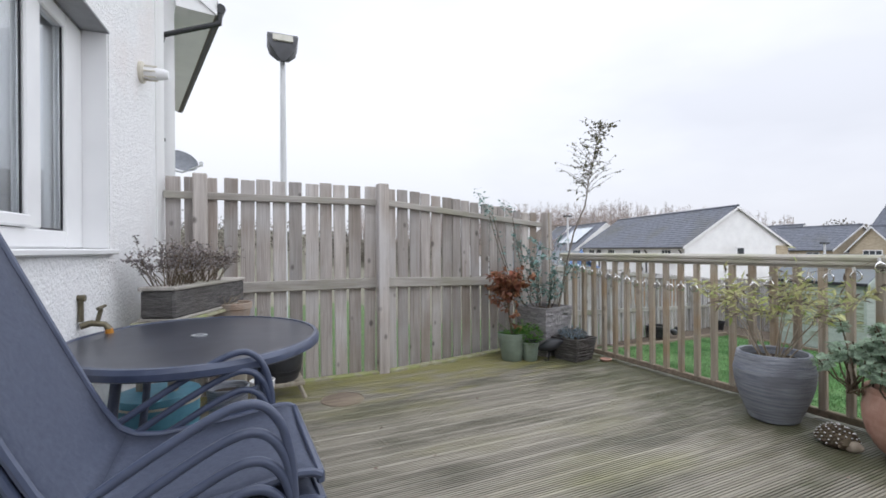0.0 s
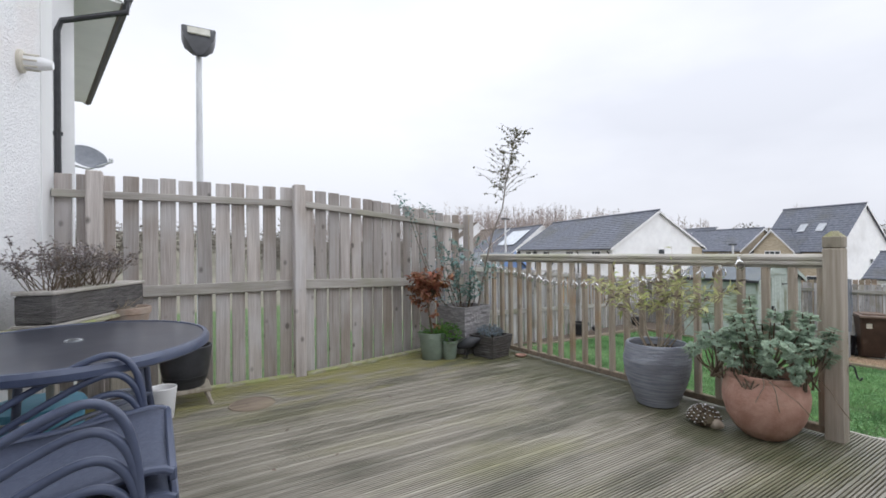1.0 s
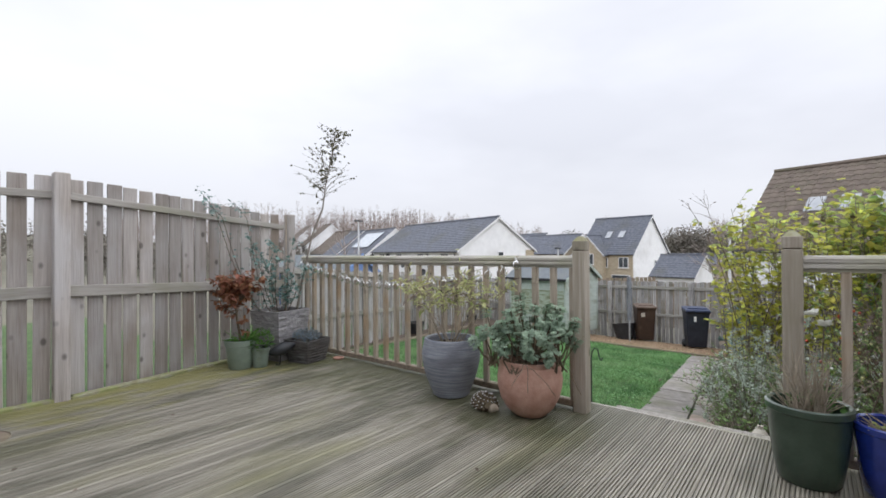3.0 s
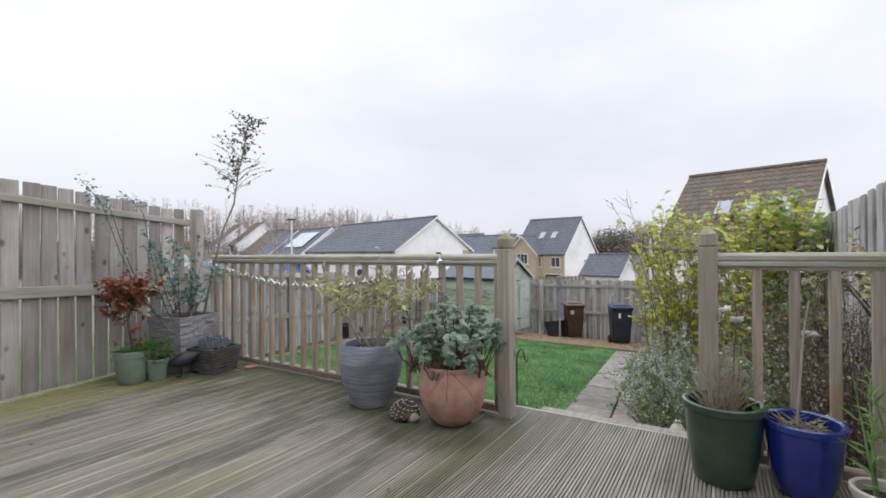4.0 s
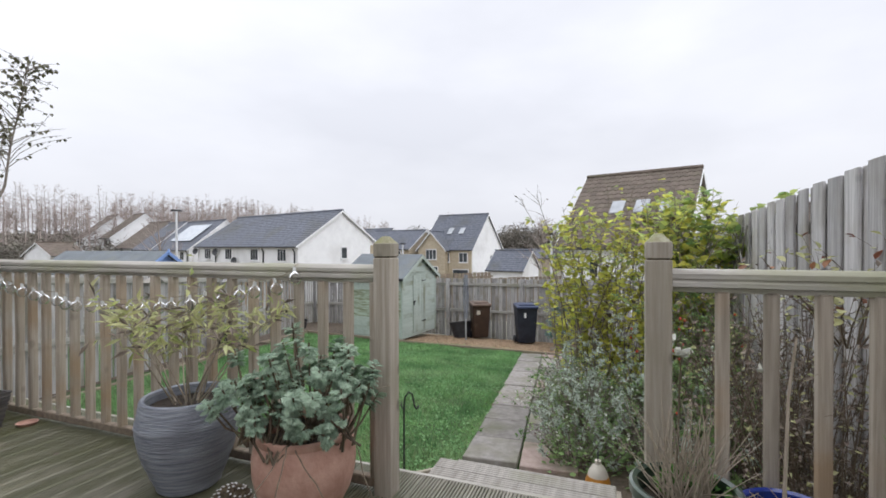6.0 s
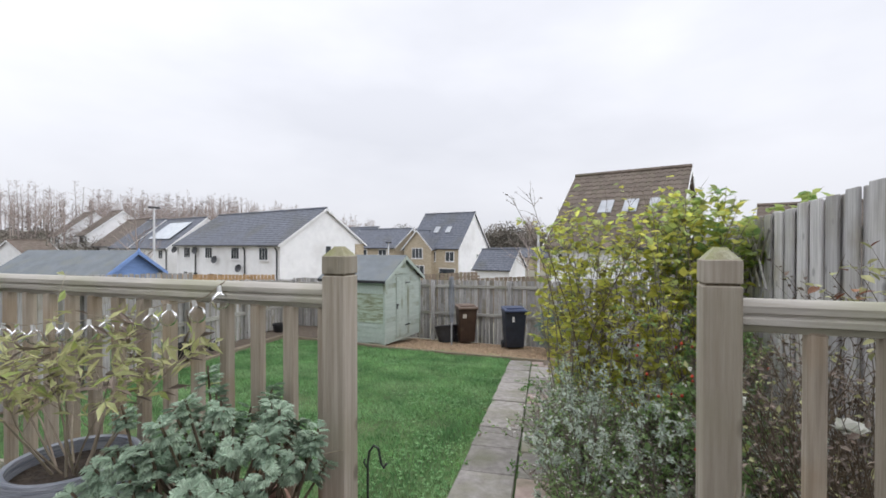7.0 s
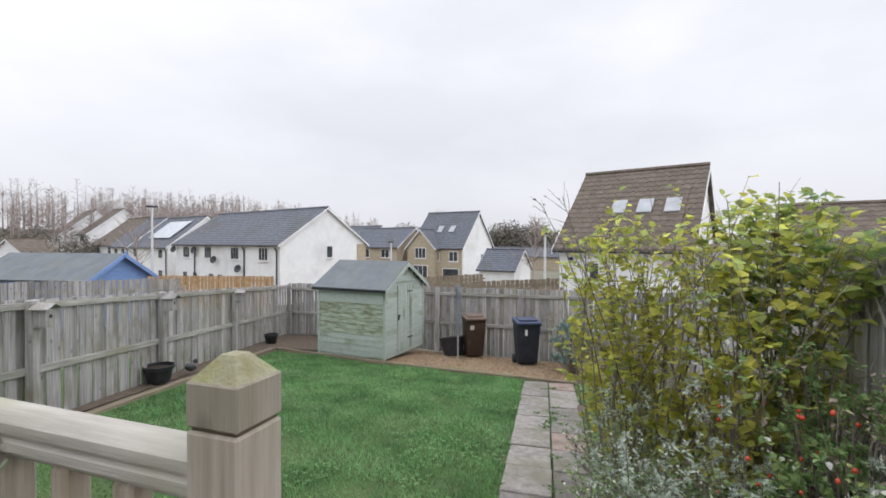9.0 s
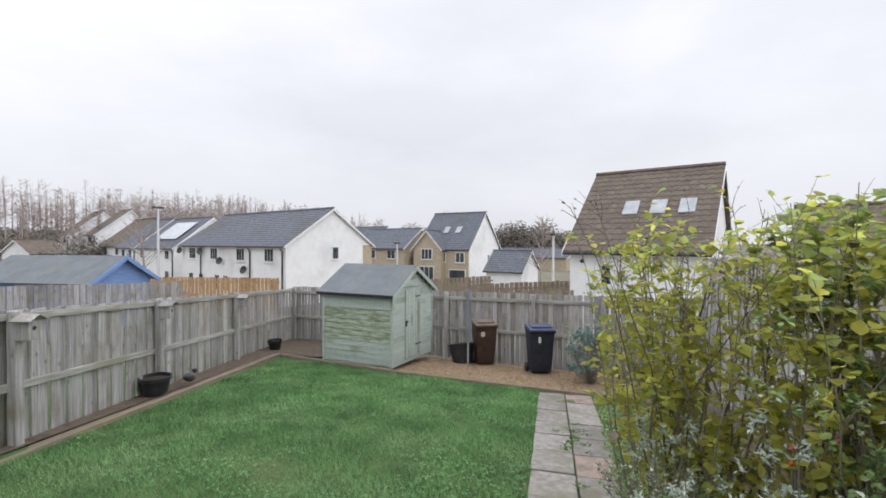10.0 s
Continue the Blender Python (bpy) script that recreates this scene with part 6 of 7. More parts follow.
pot("cream_pot", "white ceramic pot under the table", (0.43, 3.69, 0), hollow([(0.065, 0), (0.07, 0.01), (0.088, 0.20), (0.092, 0.22)], 0.010, 0.05), M_UPVC, 0.18, 0.078, 24)
pot("old_terracotta_pot", "weathered terracotta pot under the table", (0.22, 4.03, 0), hollow([(0.08, 0), (0.09, 0.01), (0.11, 0.27), (0.12, 0.275), (0.12, 0.31)], 0.014, 0.05), M_OLD_TERRACOTTA, 0.26, 0.10, 24)
stand = thing("barrel_stand", "low timber stand under the half barrel", "plant stand", pose(0.585, 3.96, 0))
part("board", Geo().block((0.34, 0.30, 0.03), (0, 0, 0.125), 0.005), M_POST, stand)
for sx in (-0.13, 0.13):
    for sy in (-0.1, 0.1):
        part("leg", Geo().tube([(sx, sy, 0.112), (sx * 1.35, sy * 1.2, 0.0)], 0.018, 6), M_POST, stand)
barrel = pot("half_barrel", "near-black half barrel planter on a low stand", (0.585, 3.96, 0.14), hollow([(0.125, 0), (0.135, 0.01), (0.168, 0.14), (0.190, 0.31)], 0.018, 0.05), M_DARK_LAMP, 0.27, 0.16, 24)
part("hoop", Geo().lathe([(0.148, 0.06), (0.153, 0.06), (0.160, 0.09), (0.154, 0.09)], 24), M_BLACK_PLASTIC, barrel, "black metal hoop")


# ---- garden ----
def gz(x, y):
    return ground_z(x, y)


shed = thing("garden_shed", "sage green shiplap shed with a felt roof", "shed", pose(12.30, 4.90, -1.17, 0, 0, -6))
SW, SD, EV, RG = 1.83, 1.80, 1.60, 2.12
# local x runs back along the gable end, local y along the eaves
n_ship = 13
for i in range(n_ship):
    z0, h = 0.05 + i * (EV - 0.05) / n_ship, (EV - 0.05) / n_ship
    g = Geo().add([(-0.012, 0, 0), (0.0, 0, h), (0.02, 0, h), (0.02, 0, 0), (-0.012, SW, 0), (0.0, SW, h), (0.02, SW, h), (0.02, SW, 0)], [(0, 1, 2, 3), (7, 6, 5, 4), (0, 4, 5, 1), (1, 5, 6, 2), (2, 6, 7, 3), (3, 7, 4, 0)])
    part("shiplap_board", g, M_SHED_MOSS if 4 <= i <= 9 else M_SHED, shed, "", Matrix.Translation((0, 0, z0)))
DY0, DY1, DZ = 0.52, 1.22, 1.66
for i in range(17):
    h = (EV - 0.05) / n_ship
    z0 = 0.05 + i * h
    if z0 > RG - 0.12:
        break
    inset = 0.0 if z0 + h <= EV else (z0 + h * 0.6 - EV) / (RG - EV) * SD / 2
    spans = [(inset, DY0), (DY1, SD - inset)] if z0 + h < DZ + 0.05 else [(inset, SD - inset)]
    for a, b in spans:
        if b - a < 0.04:
            continue
        g = Geo().add([(a, -0.012, 0), (a, 0.0, h), (a, 0.02, h), (a, 0.02, 0), (b, -0.012, 0), (b, 0, h), (b, 0.02, h), (b, 0.02, 0)], [(0, 1, 2, 3), (7, 6, 5, 4), (0, 4, 5, 1), (1, 5, 6, 2), (2, 6, 7, 3), (3, 7, 4, 0)])
        part("shiplap_board", g, M_SHED, shed, "", Matrix.Translation((0, 0, z0)))
part("back_walls", Geo().box((0.03, SW, EV), (SD - 0.02, SW / 2, EV / 2)).prism([(0, 0.05), (SD, 0.05), (SD, EV), (SD / 2, RG - 0.02), (0, EV)], 0.03, Matrix.Translation((0, SW - 0.03, 0))).box((SD, SW, 0.06), (SD / 2, SW / 2, 0.04)), M_SHED, shed)
door = part("door", Geo().block((DY1 - DY0 - 0.02, 0.03, DZ - 0.1), ((DY0 + DY1) / 2, -0.004, 0.08 + (DZ - 0.1) / 2), 0.004), M_SHED, shed, "boarded sage green door")
for k in range(6):
    part("door_board", Geo().block((0.098, 0.012, DZ - 0.14), (DY0 + 0.075 + k * 0.104, -0.022, 0.1 + (DZ - 0.14) / 2), 0.004), M_SHED, door)
for zz in (0.35, 1.45):
    part("hinge", Geo().block((0.24, 0.01, 0.028), (DY1 - 0.14, -0.034, zz), 0.003), M_BLACK_PLASTIC, door)
part("latch", Geo().block((0.07, 0.03, 0.05), (DY0 + 0.05, -0.036, 0.92), 0.004).block((0.03, 0.03, 0.07), (DY0 + 0.02, -0.04, 0.86), 0.004), M_BLACK_PLASTIC, door)
part("door_head", Geo().block((DY1 - DY0 + 0.12, 0.03, 0.04), ((DY0 + DY1) / 2, -0.02, DZ + 0.04), 0.004), M_SHED, shed)
for x_, y_ in ((0.0, 0.0), (SD, 0.0), (0.0, SW)):
    part("corner_trim", Geo().block((0.05, 0.05, EV - 0.02), (x_ , y_, EV / 2), 0.004), M_SHED, shed)
for sgn, x0, x1 in ((1, -0.12, SD / 2), (-1, SD + 0.12, SD / 2)):
    zl = EV - 0.12 * (RG - EV) / (SD / 2)
    part("roof_slope", Geo().prism([(x0, zl + 0.015), (x1, RG + 0.015), (x1, RG + 0.05), (x0 - sgn * 0.01, zl + 0.045)], SW + 0.2, Matrix.Translation((0, -0.1, 0))), M_FELT, shed, "grey felt roof")
    part("bargeboard", Geo().prism([(x0, zl - 0.06), (x0, zl + 0.03), (x1, RG + 0.03), (x1, RG - 0.07)], 0.025, Matrix.Translation((0, -0.115, 0))), M_SHED, shed)
    part("felt_drip", Geo().block((0.012, SW + 0.2, 0.06), (x0 - sgn * 0.008, SW / 2, zl + 0.01), 0.002), M_BLACK_PLASTIC, shed)

# gravel, kerbs and path
gravel_xs, gravel_ys = [12.15 + 0.1 * i for i in range(24)], [0.3 + 0.1 * i for i in range(49)]
solid("gravel_bed", sheet(gravel_xs, gravel_ys, 0.03, 0.01), M_GRAVEL_BED, "golden brown gravel bed in front of the back fence", "gravel", kind="structure")
g = Geo()
for k in range(9000):
    x, y_ = rnd(12.2, 14.3), rnd(0.4, 5.0)
    r = rnd(0.010, 0.022)
    c = Vector((x, y_, gz(x, y_) + 0.034))
    a = rnd(0, 6.28)
    v = [c + Vector((r * math.cos(a + q * 2.094), r * math.sin(a + q * 2.094), -0.004)) for q in range(3)] + [c + Vector((rnd(-0.004, 0.004), rnd(-0.004, 0.004), r * rnd(0.5, 0.9)))]
    g.add(v, [(0, 1, 3), (1, 2, 3), (2, 0, 3)])
solid("gravel_stones", g, M_GRAVEL, "loose golden brown gravel stones", "gravel", kind="stuff")


def kerb(label, p0, p1, w=0.05, h=0.14, lift=0.05):
    z0, z1 = gz(*p0) + lift, gz(*p1) + lift
    ln = math.hypot(p1[0] - p0[0], p1[1] - p0[1])
    m = pose(p0[0], p0[1], z0, 0, 0, heading(p0, p1)) @ pose(0, 0, 0, 0, -math.degrees(math.atan2(z1 - z0, ln)), 0)
    return solid("kerb_board", Geo().block((ln, w, h), (ln / 2, 0, -h / 2 + 0.01), 0.008), M_KERB, label, "edging", m, kind="structure")


K0, K1 = (4.6, 5.45), (12.62, 8.06)
kerb("weathered timber edging along the left border", K0, K1, 0.06, 0.16, 0.09)
kerb("weathered timber edging along the left border", (4.5, 5.60), (12.55, 8.22), 0.24, 0.05, 0.06)
kerb("timber edging in front of the shed", (12.62, 8.02), (12.15, 4.72), 0.05, 0.14, 0.07)
kerb("timber edging in front of the gravel", (12.15, 4.72), (12.02, 0.75), 0.045, 0.12, 0.055)
border = Geo()
border.add([(4.5, 5.62, -0.40), (12.6, 8.2, -1.18), (12.9, 8.95, -1.20), (15.3, 9.8, -1.45), (15.2, 7.0, -1.42), (12.7, 7.0, -1.19)], [(0, 1, 2), (1, 5, 4, 3, 2)])
solid("left_border_soil", border, M_EARTH, "bare earth border along the fence", "soil", kind="structure")

path = thing("garden_path", "two rows of weathered concrete paving slabs", "path", kind="structure")
slab_meshes = {}
px0, py0, pdx, pdy = 5.28, 0.555, 6.6, 0.77   # middle line of the path
plen = math.hypot(pdx, pdy)
ux, uy = pdx / plen, pdy / plen
s, i = -0.54, -1
while s < plen - 0.2:
    for side, wide in ((1, 0.45), (-1, 0.45)):
        ln = 0.6
        key = (ln, wide)
        red = (i % 5 == 0 and side < 0)
        mt = M_SLAB_RED if red else M_SLAB
        if (key, red) not in slab_meshes:
            slab_meshes[key, red] = Geo().block((ln - 0.018, wide - 0.018, 0.05), (0, 0, 0), 0.007).mesh("paving_slab", mt)
        off = s + ln / 2 + (0.0 if side > 0 else -0.04)
        x, y_ = px0 + ux * off - uy * side * wide / 2, py0 + uy * off + ux * side * wide / 2
        b = part("paving_slab", slab_meshes[key, red], mt, path)
        b.matrix_basis = pose(x, y_, gz(x, y_) + 0.012 + rnd(-0.006, 0.006), rnd(-0.8, 0.8), math.degrees(math.atan(0.105)) + rnd(-0.8, 0.8), math.degrees(math.atan2(pdy, pdx)) + rnd(-1.2, 1.2))
    s += 0.6
    i += 1
bed = sheet([4.65 + 0.4 * k for k in range(20)], [-1.3, -1.0, -0.7, -0.4, -0.1, 0.2, 0.42], 0.012, 0.02)
solid("right_border_soil", bed, M_EARTH, "bare earth border under the shrubs", "soil", kind="structure")


def on_lawn(x, y):
    if x < 4.2 or x > 12.45 or (x < 5.0 and y < 1.0):
        return False
    left = 5.40 + (x - 4.6) * (8.02 - 5.45) / (12.62 - 4.6)
    right = py0 + 0.45 + (x - px0) * pdy / pdx + 0.03 * math.sin(x * 9)
    return right < y < left


# grass: tufts of blades, denser and longer where the lawn is rough
g = Geo()
count = 0
while count < 105000:
    x, y_ = rnd(4.2, 12.45), rnd(0.7, 8.1)
    if not on_lawn(x, y_):
        continue
    count += 1
    h = rnd(0.024, 0.058) * (1.0 + 0.95 * noise.noise(Vector((x * 1.3, y_ * 1.3, 3))))
    a = rnd(0, 6.28)
    lean = rnd(0.3, 1.1) * h
    z = gz(x, y_)
    w = 0.0045 + 0.002 * (x - 4.7) / 4
    dx, dy = math.cos(a), math.sin(a)
    g.v += [(x - dy * w, y_ + dx * w, z), (x + dy * w, y_ - dx * w, z), (x + dx * lean, y_ + dy * lean, z + h)]
    k = len(g.v)
    g.f.append((k - 3, k - 2, k - 1))
    g.round.append(False)
solid("grass", g, M_GRASS, "short tufted lawn grass", "grass", kind="stuff")
g = Geo()
for k in range(11000):
    x, y_ = rnd(4.8, 11.0), rnd(0.8, 7.0)
    if not on_lawn(x, y_) or noise.noise(Vector((x * 1.1, y_ * 1.1, 8))) + 0.22 * noise.noise(Vector((x * 5, y_ * 5, 1))) < 0.06 + 0.045 * abs(y_ - 1.9) + rnd(-0.1, 0.1):
        continue
    a = rnd(0, 6.28)
    for q in range(3):
        g.leaf((x, y_, gz(x, y_) + 0.03), (math.cos(a + q * 2.1), math.sin(a + q * 2.1), rnd(0.1, 0.5)), rnd(0.014, 0.03), 0.018)
solid("clover", g, M_CLOVER, "low clover leaves in the lawn", "clover", kind="stuff")
# weeds in the path joints
g = Geo()
for k in range(44):
    s = random.choice((0.9, 1.9, 2.7, 3.9, 4.2, 4.5, 6.0)) + random.gauss(0, 0.12)
    off = random.gauss(0.0, 0.10) if s > 3.5 else random.choice((-0.44, 0.0, 0.44)) + random.gauss(0, 0.04)
    x, y_ = px0 + ux * s - uy * off, py0 + uy * s + ux * off
    for q in range(12):
        a = rnd(0, 6.28)
        g.leaf((x + rnd(-0.05, 0.05), y_ + rnd(-0.05, 0.05), gz(x, y_) + 0.035), (math.cos(a), math.sin(a), rnd(0.1, 0.8)), rnd(0.025, 0.055), 0.014)
solid("path_weeds", g, M_LEAF_BRIGHT, "weeds growing in the path joints", "weeds", kind="stuff")


def wheelie_bin(label, at, turn, w, d, h, body_mat, lid_mat):
    ob = thing("wheelie_bin", label, "wheelie bin", pose(at[0], at[1], gz(*at) + 0.03, 0, 0, turn), "wheelie bins by the fence")
    a, b = w * 0.40, w * 0.5
    c, e = d * 0.36, d * 0.48
    hb = h * 0.90
    v = [(-a, -c, 0.07), (a, -c, 0.07), (a, c * 0.8, 0.02), (-a, c * 0.8, 0.02), (-b, -e, hb), (b, -e, hb), (b, e, hb), (-b, e, hb)]
    body = part("body", Geo().add(v, [(3, 2, 1, 0), (0, 1, 5, 4), (1, 2, 6, 5), (2, 3, 7, 6), (3, 0, 4, 7), (4, 5, 6, 7)]), body_mat, ob)
    bv = body.modifiers.new("rounded", "BEVEL")
    bv.width, bv.segments = 0.025, 2
    part("rim", Geo().block((w * 1.04, d * 1.0, 0.05), (0, 0, hb - 0.02), 0.015), body_mat, ob)
    lid = part("lid", Geo().block((w * 1.05, d * 1.06, 0.05), (0, -0.005, hb + 0.035), 0.02, pose(0, 0, 0, 2.5, 0, 0)).block((w * 0.8, d * 0.75, 0.03), (0, 0, hb + 0.07), 0.014), lid_mat, ob)
    part("handle", Geo().tube([(-w * 0.4, e + 0.05, hb - 0.02), (w * 0.4, e + 0.05, hb - 0.02)], 0.016, 8), body_mat, ob)
    for sx in (-1, 1):
        part("wheel", Geo().lathe([(0.03, -0.03), (0.10, -0.03), (0.105, 0), (0.10, 0.03), (0.03, 0.03)], 18, pose(sx * w * 0.44, e * 0.8, 0.09, 0, 90, 0)), M_BLACK_PLASTIC, ob)
    return ob, e


b1, e1 = wheelie_bin("brown plastic wheelie bin with a faded lid", (14.15, 3.38), -62, 0.50, 0.56, 1.07, M_BIN_BROWN, M_BIN_LID)
part("sticker", Geo().block((0.10, 0.004, 0.12), (-0.09, -e1 * 0.955, 0.78), 0.001), M_CREAM, b1, "pale paper sticker")
part("sticker", Geo().block((0.07, 0.004, 0.06), (0.14, -e1 * 0.81, 0.36), 0.001), M_WHITE_TEXT, b1, "white mark")
b2, e2 = wheelie_bin("dark blue plastic wheelie bin with a blue lid", (13.72, 2.02), -68, 0.53, 0.58, 1.08, M_BIN_BLUE, M_BIN_BLUE_LID)
part("white_bar", Geo().block((0.055, 0.004, 0.13), (-0.06, -e2 * 0.96, 0.78), 0.001), M_WHITE_TEXT, b2, "small white upright bar")

tub = thing("green_garden_tub", "dark grey-green flexible tub leaning by the bins", "tub", pose(14.15, 3.90, gz(14.15, 3.90) + 0.03, -8, 6, 0) @ Matrix.Scale(1.22, 4))
part("tub", Geo().lathe([(0.0, 0.0), (0.19, 0.0), (0.22, 0.16), (0.27, 0.36), (0.28, 0.37), (0.255, 0.355), (0.20, 0.05), (0, 0.04)], 24, wobble=0.10), M_DARK_LAMP, tub)
part("handle", Geo().tube([(-0.07, -0.26, 0.34), (-0.05, -0.29, 0.44), (0.05, -0.29, 0.44), (0.07, -0.26, 0.34)], 0.012, 6), M_DARK_LAMP, tub)
dryer = thing("rotary_dryer", "folded grey rotary clothes dryer on a steel pole", "clothes dryer", pose(13.55, 3.60, gz(13.55, 3.6)))
part("pole", Geo().tube([(0, 0, 0), (0, 0, 1.75)], 0.022, 10), M_STEEL, dryer)
for k in range(4):
    a = k * math.pi / 2 + 0.4
    part("arm", Geo().tube([(0.03 * math.cos(a), 0.03 * math.sin(a), 0.62), (0.055 * math.cos(a), 0.055 * math.sin(a), 1.2), (0.04 * math.cos(a), 0.04 * math.sin(a), 1.80)], 0.017, 6), M_TIN_GREY, dryer)
lines = Geo()
for k in range(16):
    a = k * 0.41
    lines.tube([(0.05 * math.cos(a), 0.05 * math.sin(a), rnd(1.7, 1.8)), (0.075 * math.cos(a + 0.5), 0.075 * math.sin(a + 0.5), rnd(1.0, 1.3)), (0.05 * math.cos(a + 0.9), 0.05 * math.sin(a + 0.9), rnd(1.65, 1.8))], 0.003, 4)
part("washing_line", lines, M_TIN_GREY, dryer, "blue-grey washing lines")

for at_, r, lab in (((8.62, 7.02), 0.21, "wide black plastic bowl on the border edging"), ((13.1, 8.62), 0.17, "small black plastic pot by the fence")):
    z = gz(*at_) + 0.075
    pot("black_pot", lab, (at_[0], at_[1], z), hollow([(r * 0.72, 0), (r * 0.78, 0.01), (r * 0.95, 0.2), (r * 1.06, 0.21), (r * 1.06, 0.25)], 0.014, 0.05), M_BLACK_PLASTIC, 0.21, r * 0.9, 24)
crow = thing("bird_ornament", "small dark bird ornament on the border edging", "ornament", pose(9.3, 7.12, gz(9.3, 7.12) + 0.09, 0, 0, 200))
part("body", Geo().lathe([(0.0, -0.16), (0.035, -0.12), (0.075, 0.0), (0.06, 0.10), (0.02, 0.17), (0, 0.19)], 12, pose(0, 0, 0.09, 0, 70, 0)), M_DARK_LAMP, crow)
part("head", Geo().lathe([(0.0, -0.04), (0.042, -0.01), (0.036, 0.025), (0.01, 0.05), (0, 0.085)], 10, pose(-0.15, 0, 0.16, 0, -80, 0)), M_DARK_LAMP, crow)


def bird_box(at, turn, label):
    ob = thing("bird_box", label, "bird box", pose(*at, 0, 0, turn), "bird boxes on the fence posts")
    part("box", Geo().block((0.13, 0.14, 0.20), (0, 0, 0.10), 0.004), M_FENCE_GREY, ob)
    # no opening is cut: a black disc paints the dark inside
    part("hole", Geo().lathe([(0, 0), (0.022, 0), (0.022, 0.004), (0, 0.004)], 14, pose(0, -0.071, 0.12, 90, 0, 0)), M_BLACK_PLASTIC, ob, "black disc standing for the shaded entrance hole")
    for sg in (-1, 1):
        part("roof_board", Geo().block((0.13, 0.22, 0.014), (0, 0, 0), 0.003, pose(sg * 0.058, -0.02, 0.232, 0, sg * 30, 0)), M_FENCE_GREY, ob)
    return ob


fdir = Vector((GATE_L1[0] - GATE_L0[0], GATE_L1[1] - GATE_L0[1], 0)).normalized()
for q in left_posts[1:4]:
    c = Vector((*GATE_L0, 0)) + fdir * q
    top = 1.0 + (0.08 - 1.0) * q / left_len
    bird_box((c.x + fdir.y * 0.21, c.y - fdir.x * 0.21, top - 0.30), heading((0, 0), fdir) , "small mossy-roofed wooden bird box on a fence post")

solid("plant_hook", Geo().tube([(0, 0, -0.1), (0, 0, 0.82), (0, -0.008, 0.875), (0, -0.03, 0.905), (0, -0.052, 0.895), (0, -0.06, 0.855), (0, -0.066, 0.83), (0, -0.078, 0.815), (0, -0.09, 0.835)], 0.0055, 6).tube([(0, 0, 0.80), (0, 0.02, 0.825), (0, 0.012, 0.84)], 0.004, 5), M_BLACK_PLASTIC, "black shepherd's hook stuck in the lawn at the deck edge", "hook", pose(4.20, 0.985, -0.5))
lantern = thing("garden_lantern", "amber and white glass jug lantern on the ground by the steps", "lantern", pose(5.22, -0.02, -0.50))
part("body", Geo().lathe([(0, 0), (0.075, 0), (0.085, 0.02), (0.085, 0.08), (0.07, 0.12), (0.0, 0.12)], 18), M_ORANGE, lantern, "amber glass body")
part("cap", Geo().lathe([(0.07, 0.12), (0.062, 0.15), (0.04, 0.185), (0.022, 0.20), (0.022, 0.225), (0.0, 0.228)], 18), M_CREAM, lantern, "milky white neck")
part("handle", Geo().tube([(0.02, 0, 0.222), (0.06, 0, 0.27), (0.0, 0, 0.30), (-0.06, 0, 0.27), (-0.02, 0, 0.222)], 0.003, 5), M_BLACK_PLASTIC, lantern)
solid("twine", Geo().tube([(3.83, 1.55, 0.60), (3.86, 1.25, 0.47), (3.84, 0.98, 0.52), (3.82, 0.88, 0.56)], 0.0025, 4), M_STEM_PALE, "pale twine tied round the newel post", "twine")

# shrubs
random.seed(11)
p = thing("yellow_shrub", "large shrub with yellow-green autumn leaves and bare stems", "shrub", pose(7.65, -0.10, gz(7.65, -0.1)))
def yellow_share(q):
    return max(0.1, min(0.93, 1.05 - 0.36 * (q.z - 0.9)))
for ox, oy, n_, h_, ls in ((0.28, 0.34, 15, 2.46, 0.082), (0.10, 0.0, 15, 2.52, 0.084), (-0.08, -0.34, 16, 2.54, 0.086), (-0.28, -0.66, 16, 2.54, 0.088)):
    twiggy(p, (ox, oy, 0), n_, h_, 0.23, M_STEM_GREY, [(M_LEAF_YELLOW, 0.55, "yellow autumn leaves"), (M_LEAF_LIME, 0.45, "green leaves"), (M_LEAF_DRY, 0.02, "")], 0.010, 19, 0.36, 4, (ls, ls * 0.95), 0.10, 0.2, broad=True, base_r=0.27, top_bias=yellow_share, cone=0.08, low=0.86)
# taller green shoots beside the fence, and bare twigs at the tips
twiggy(p, (-0.34, -0.66, 0), 8, 2.44, 0.12, M_STEM_GREY, [(M_LEAF_LIME, 0.75, "larger green leaves"), (M_LEAF_GREEN, 0.25, "")], 0.010, 16, 0.26, 6, (0.095, 0.088), 0.60, 0.2, broad=True, base_r=0.10, lean=(0.02, -0.06), low=0.92)
twiggy(p, (0.22, 0.25, 0), 9, 2.66, 0.26, M_STEM, [(M_LEAF_DRY, 1.0, "")], 0.009, 9, 0.24, 1, (0.035, 0.028), 0.55, 0.2, base_r=0.2, low=0.9)
p = thing("lavender_cotton", "grey-green woolly shrub spilling over the path", "shrub", pose(6.1, 0.09, gz(6.1, 0)))
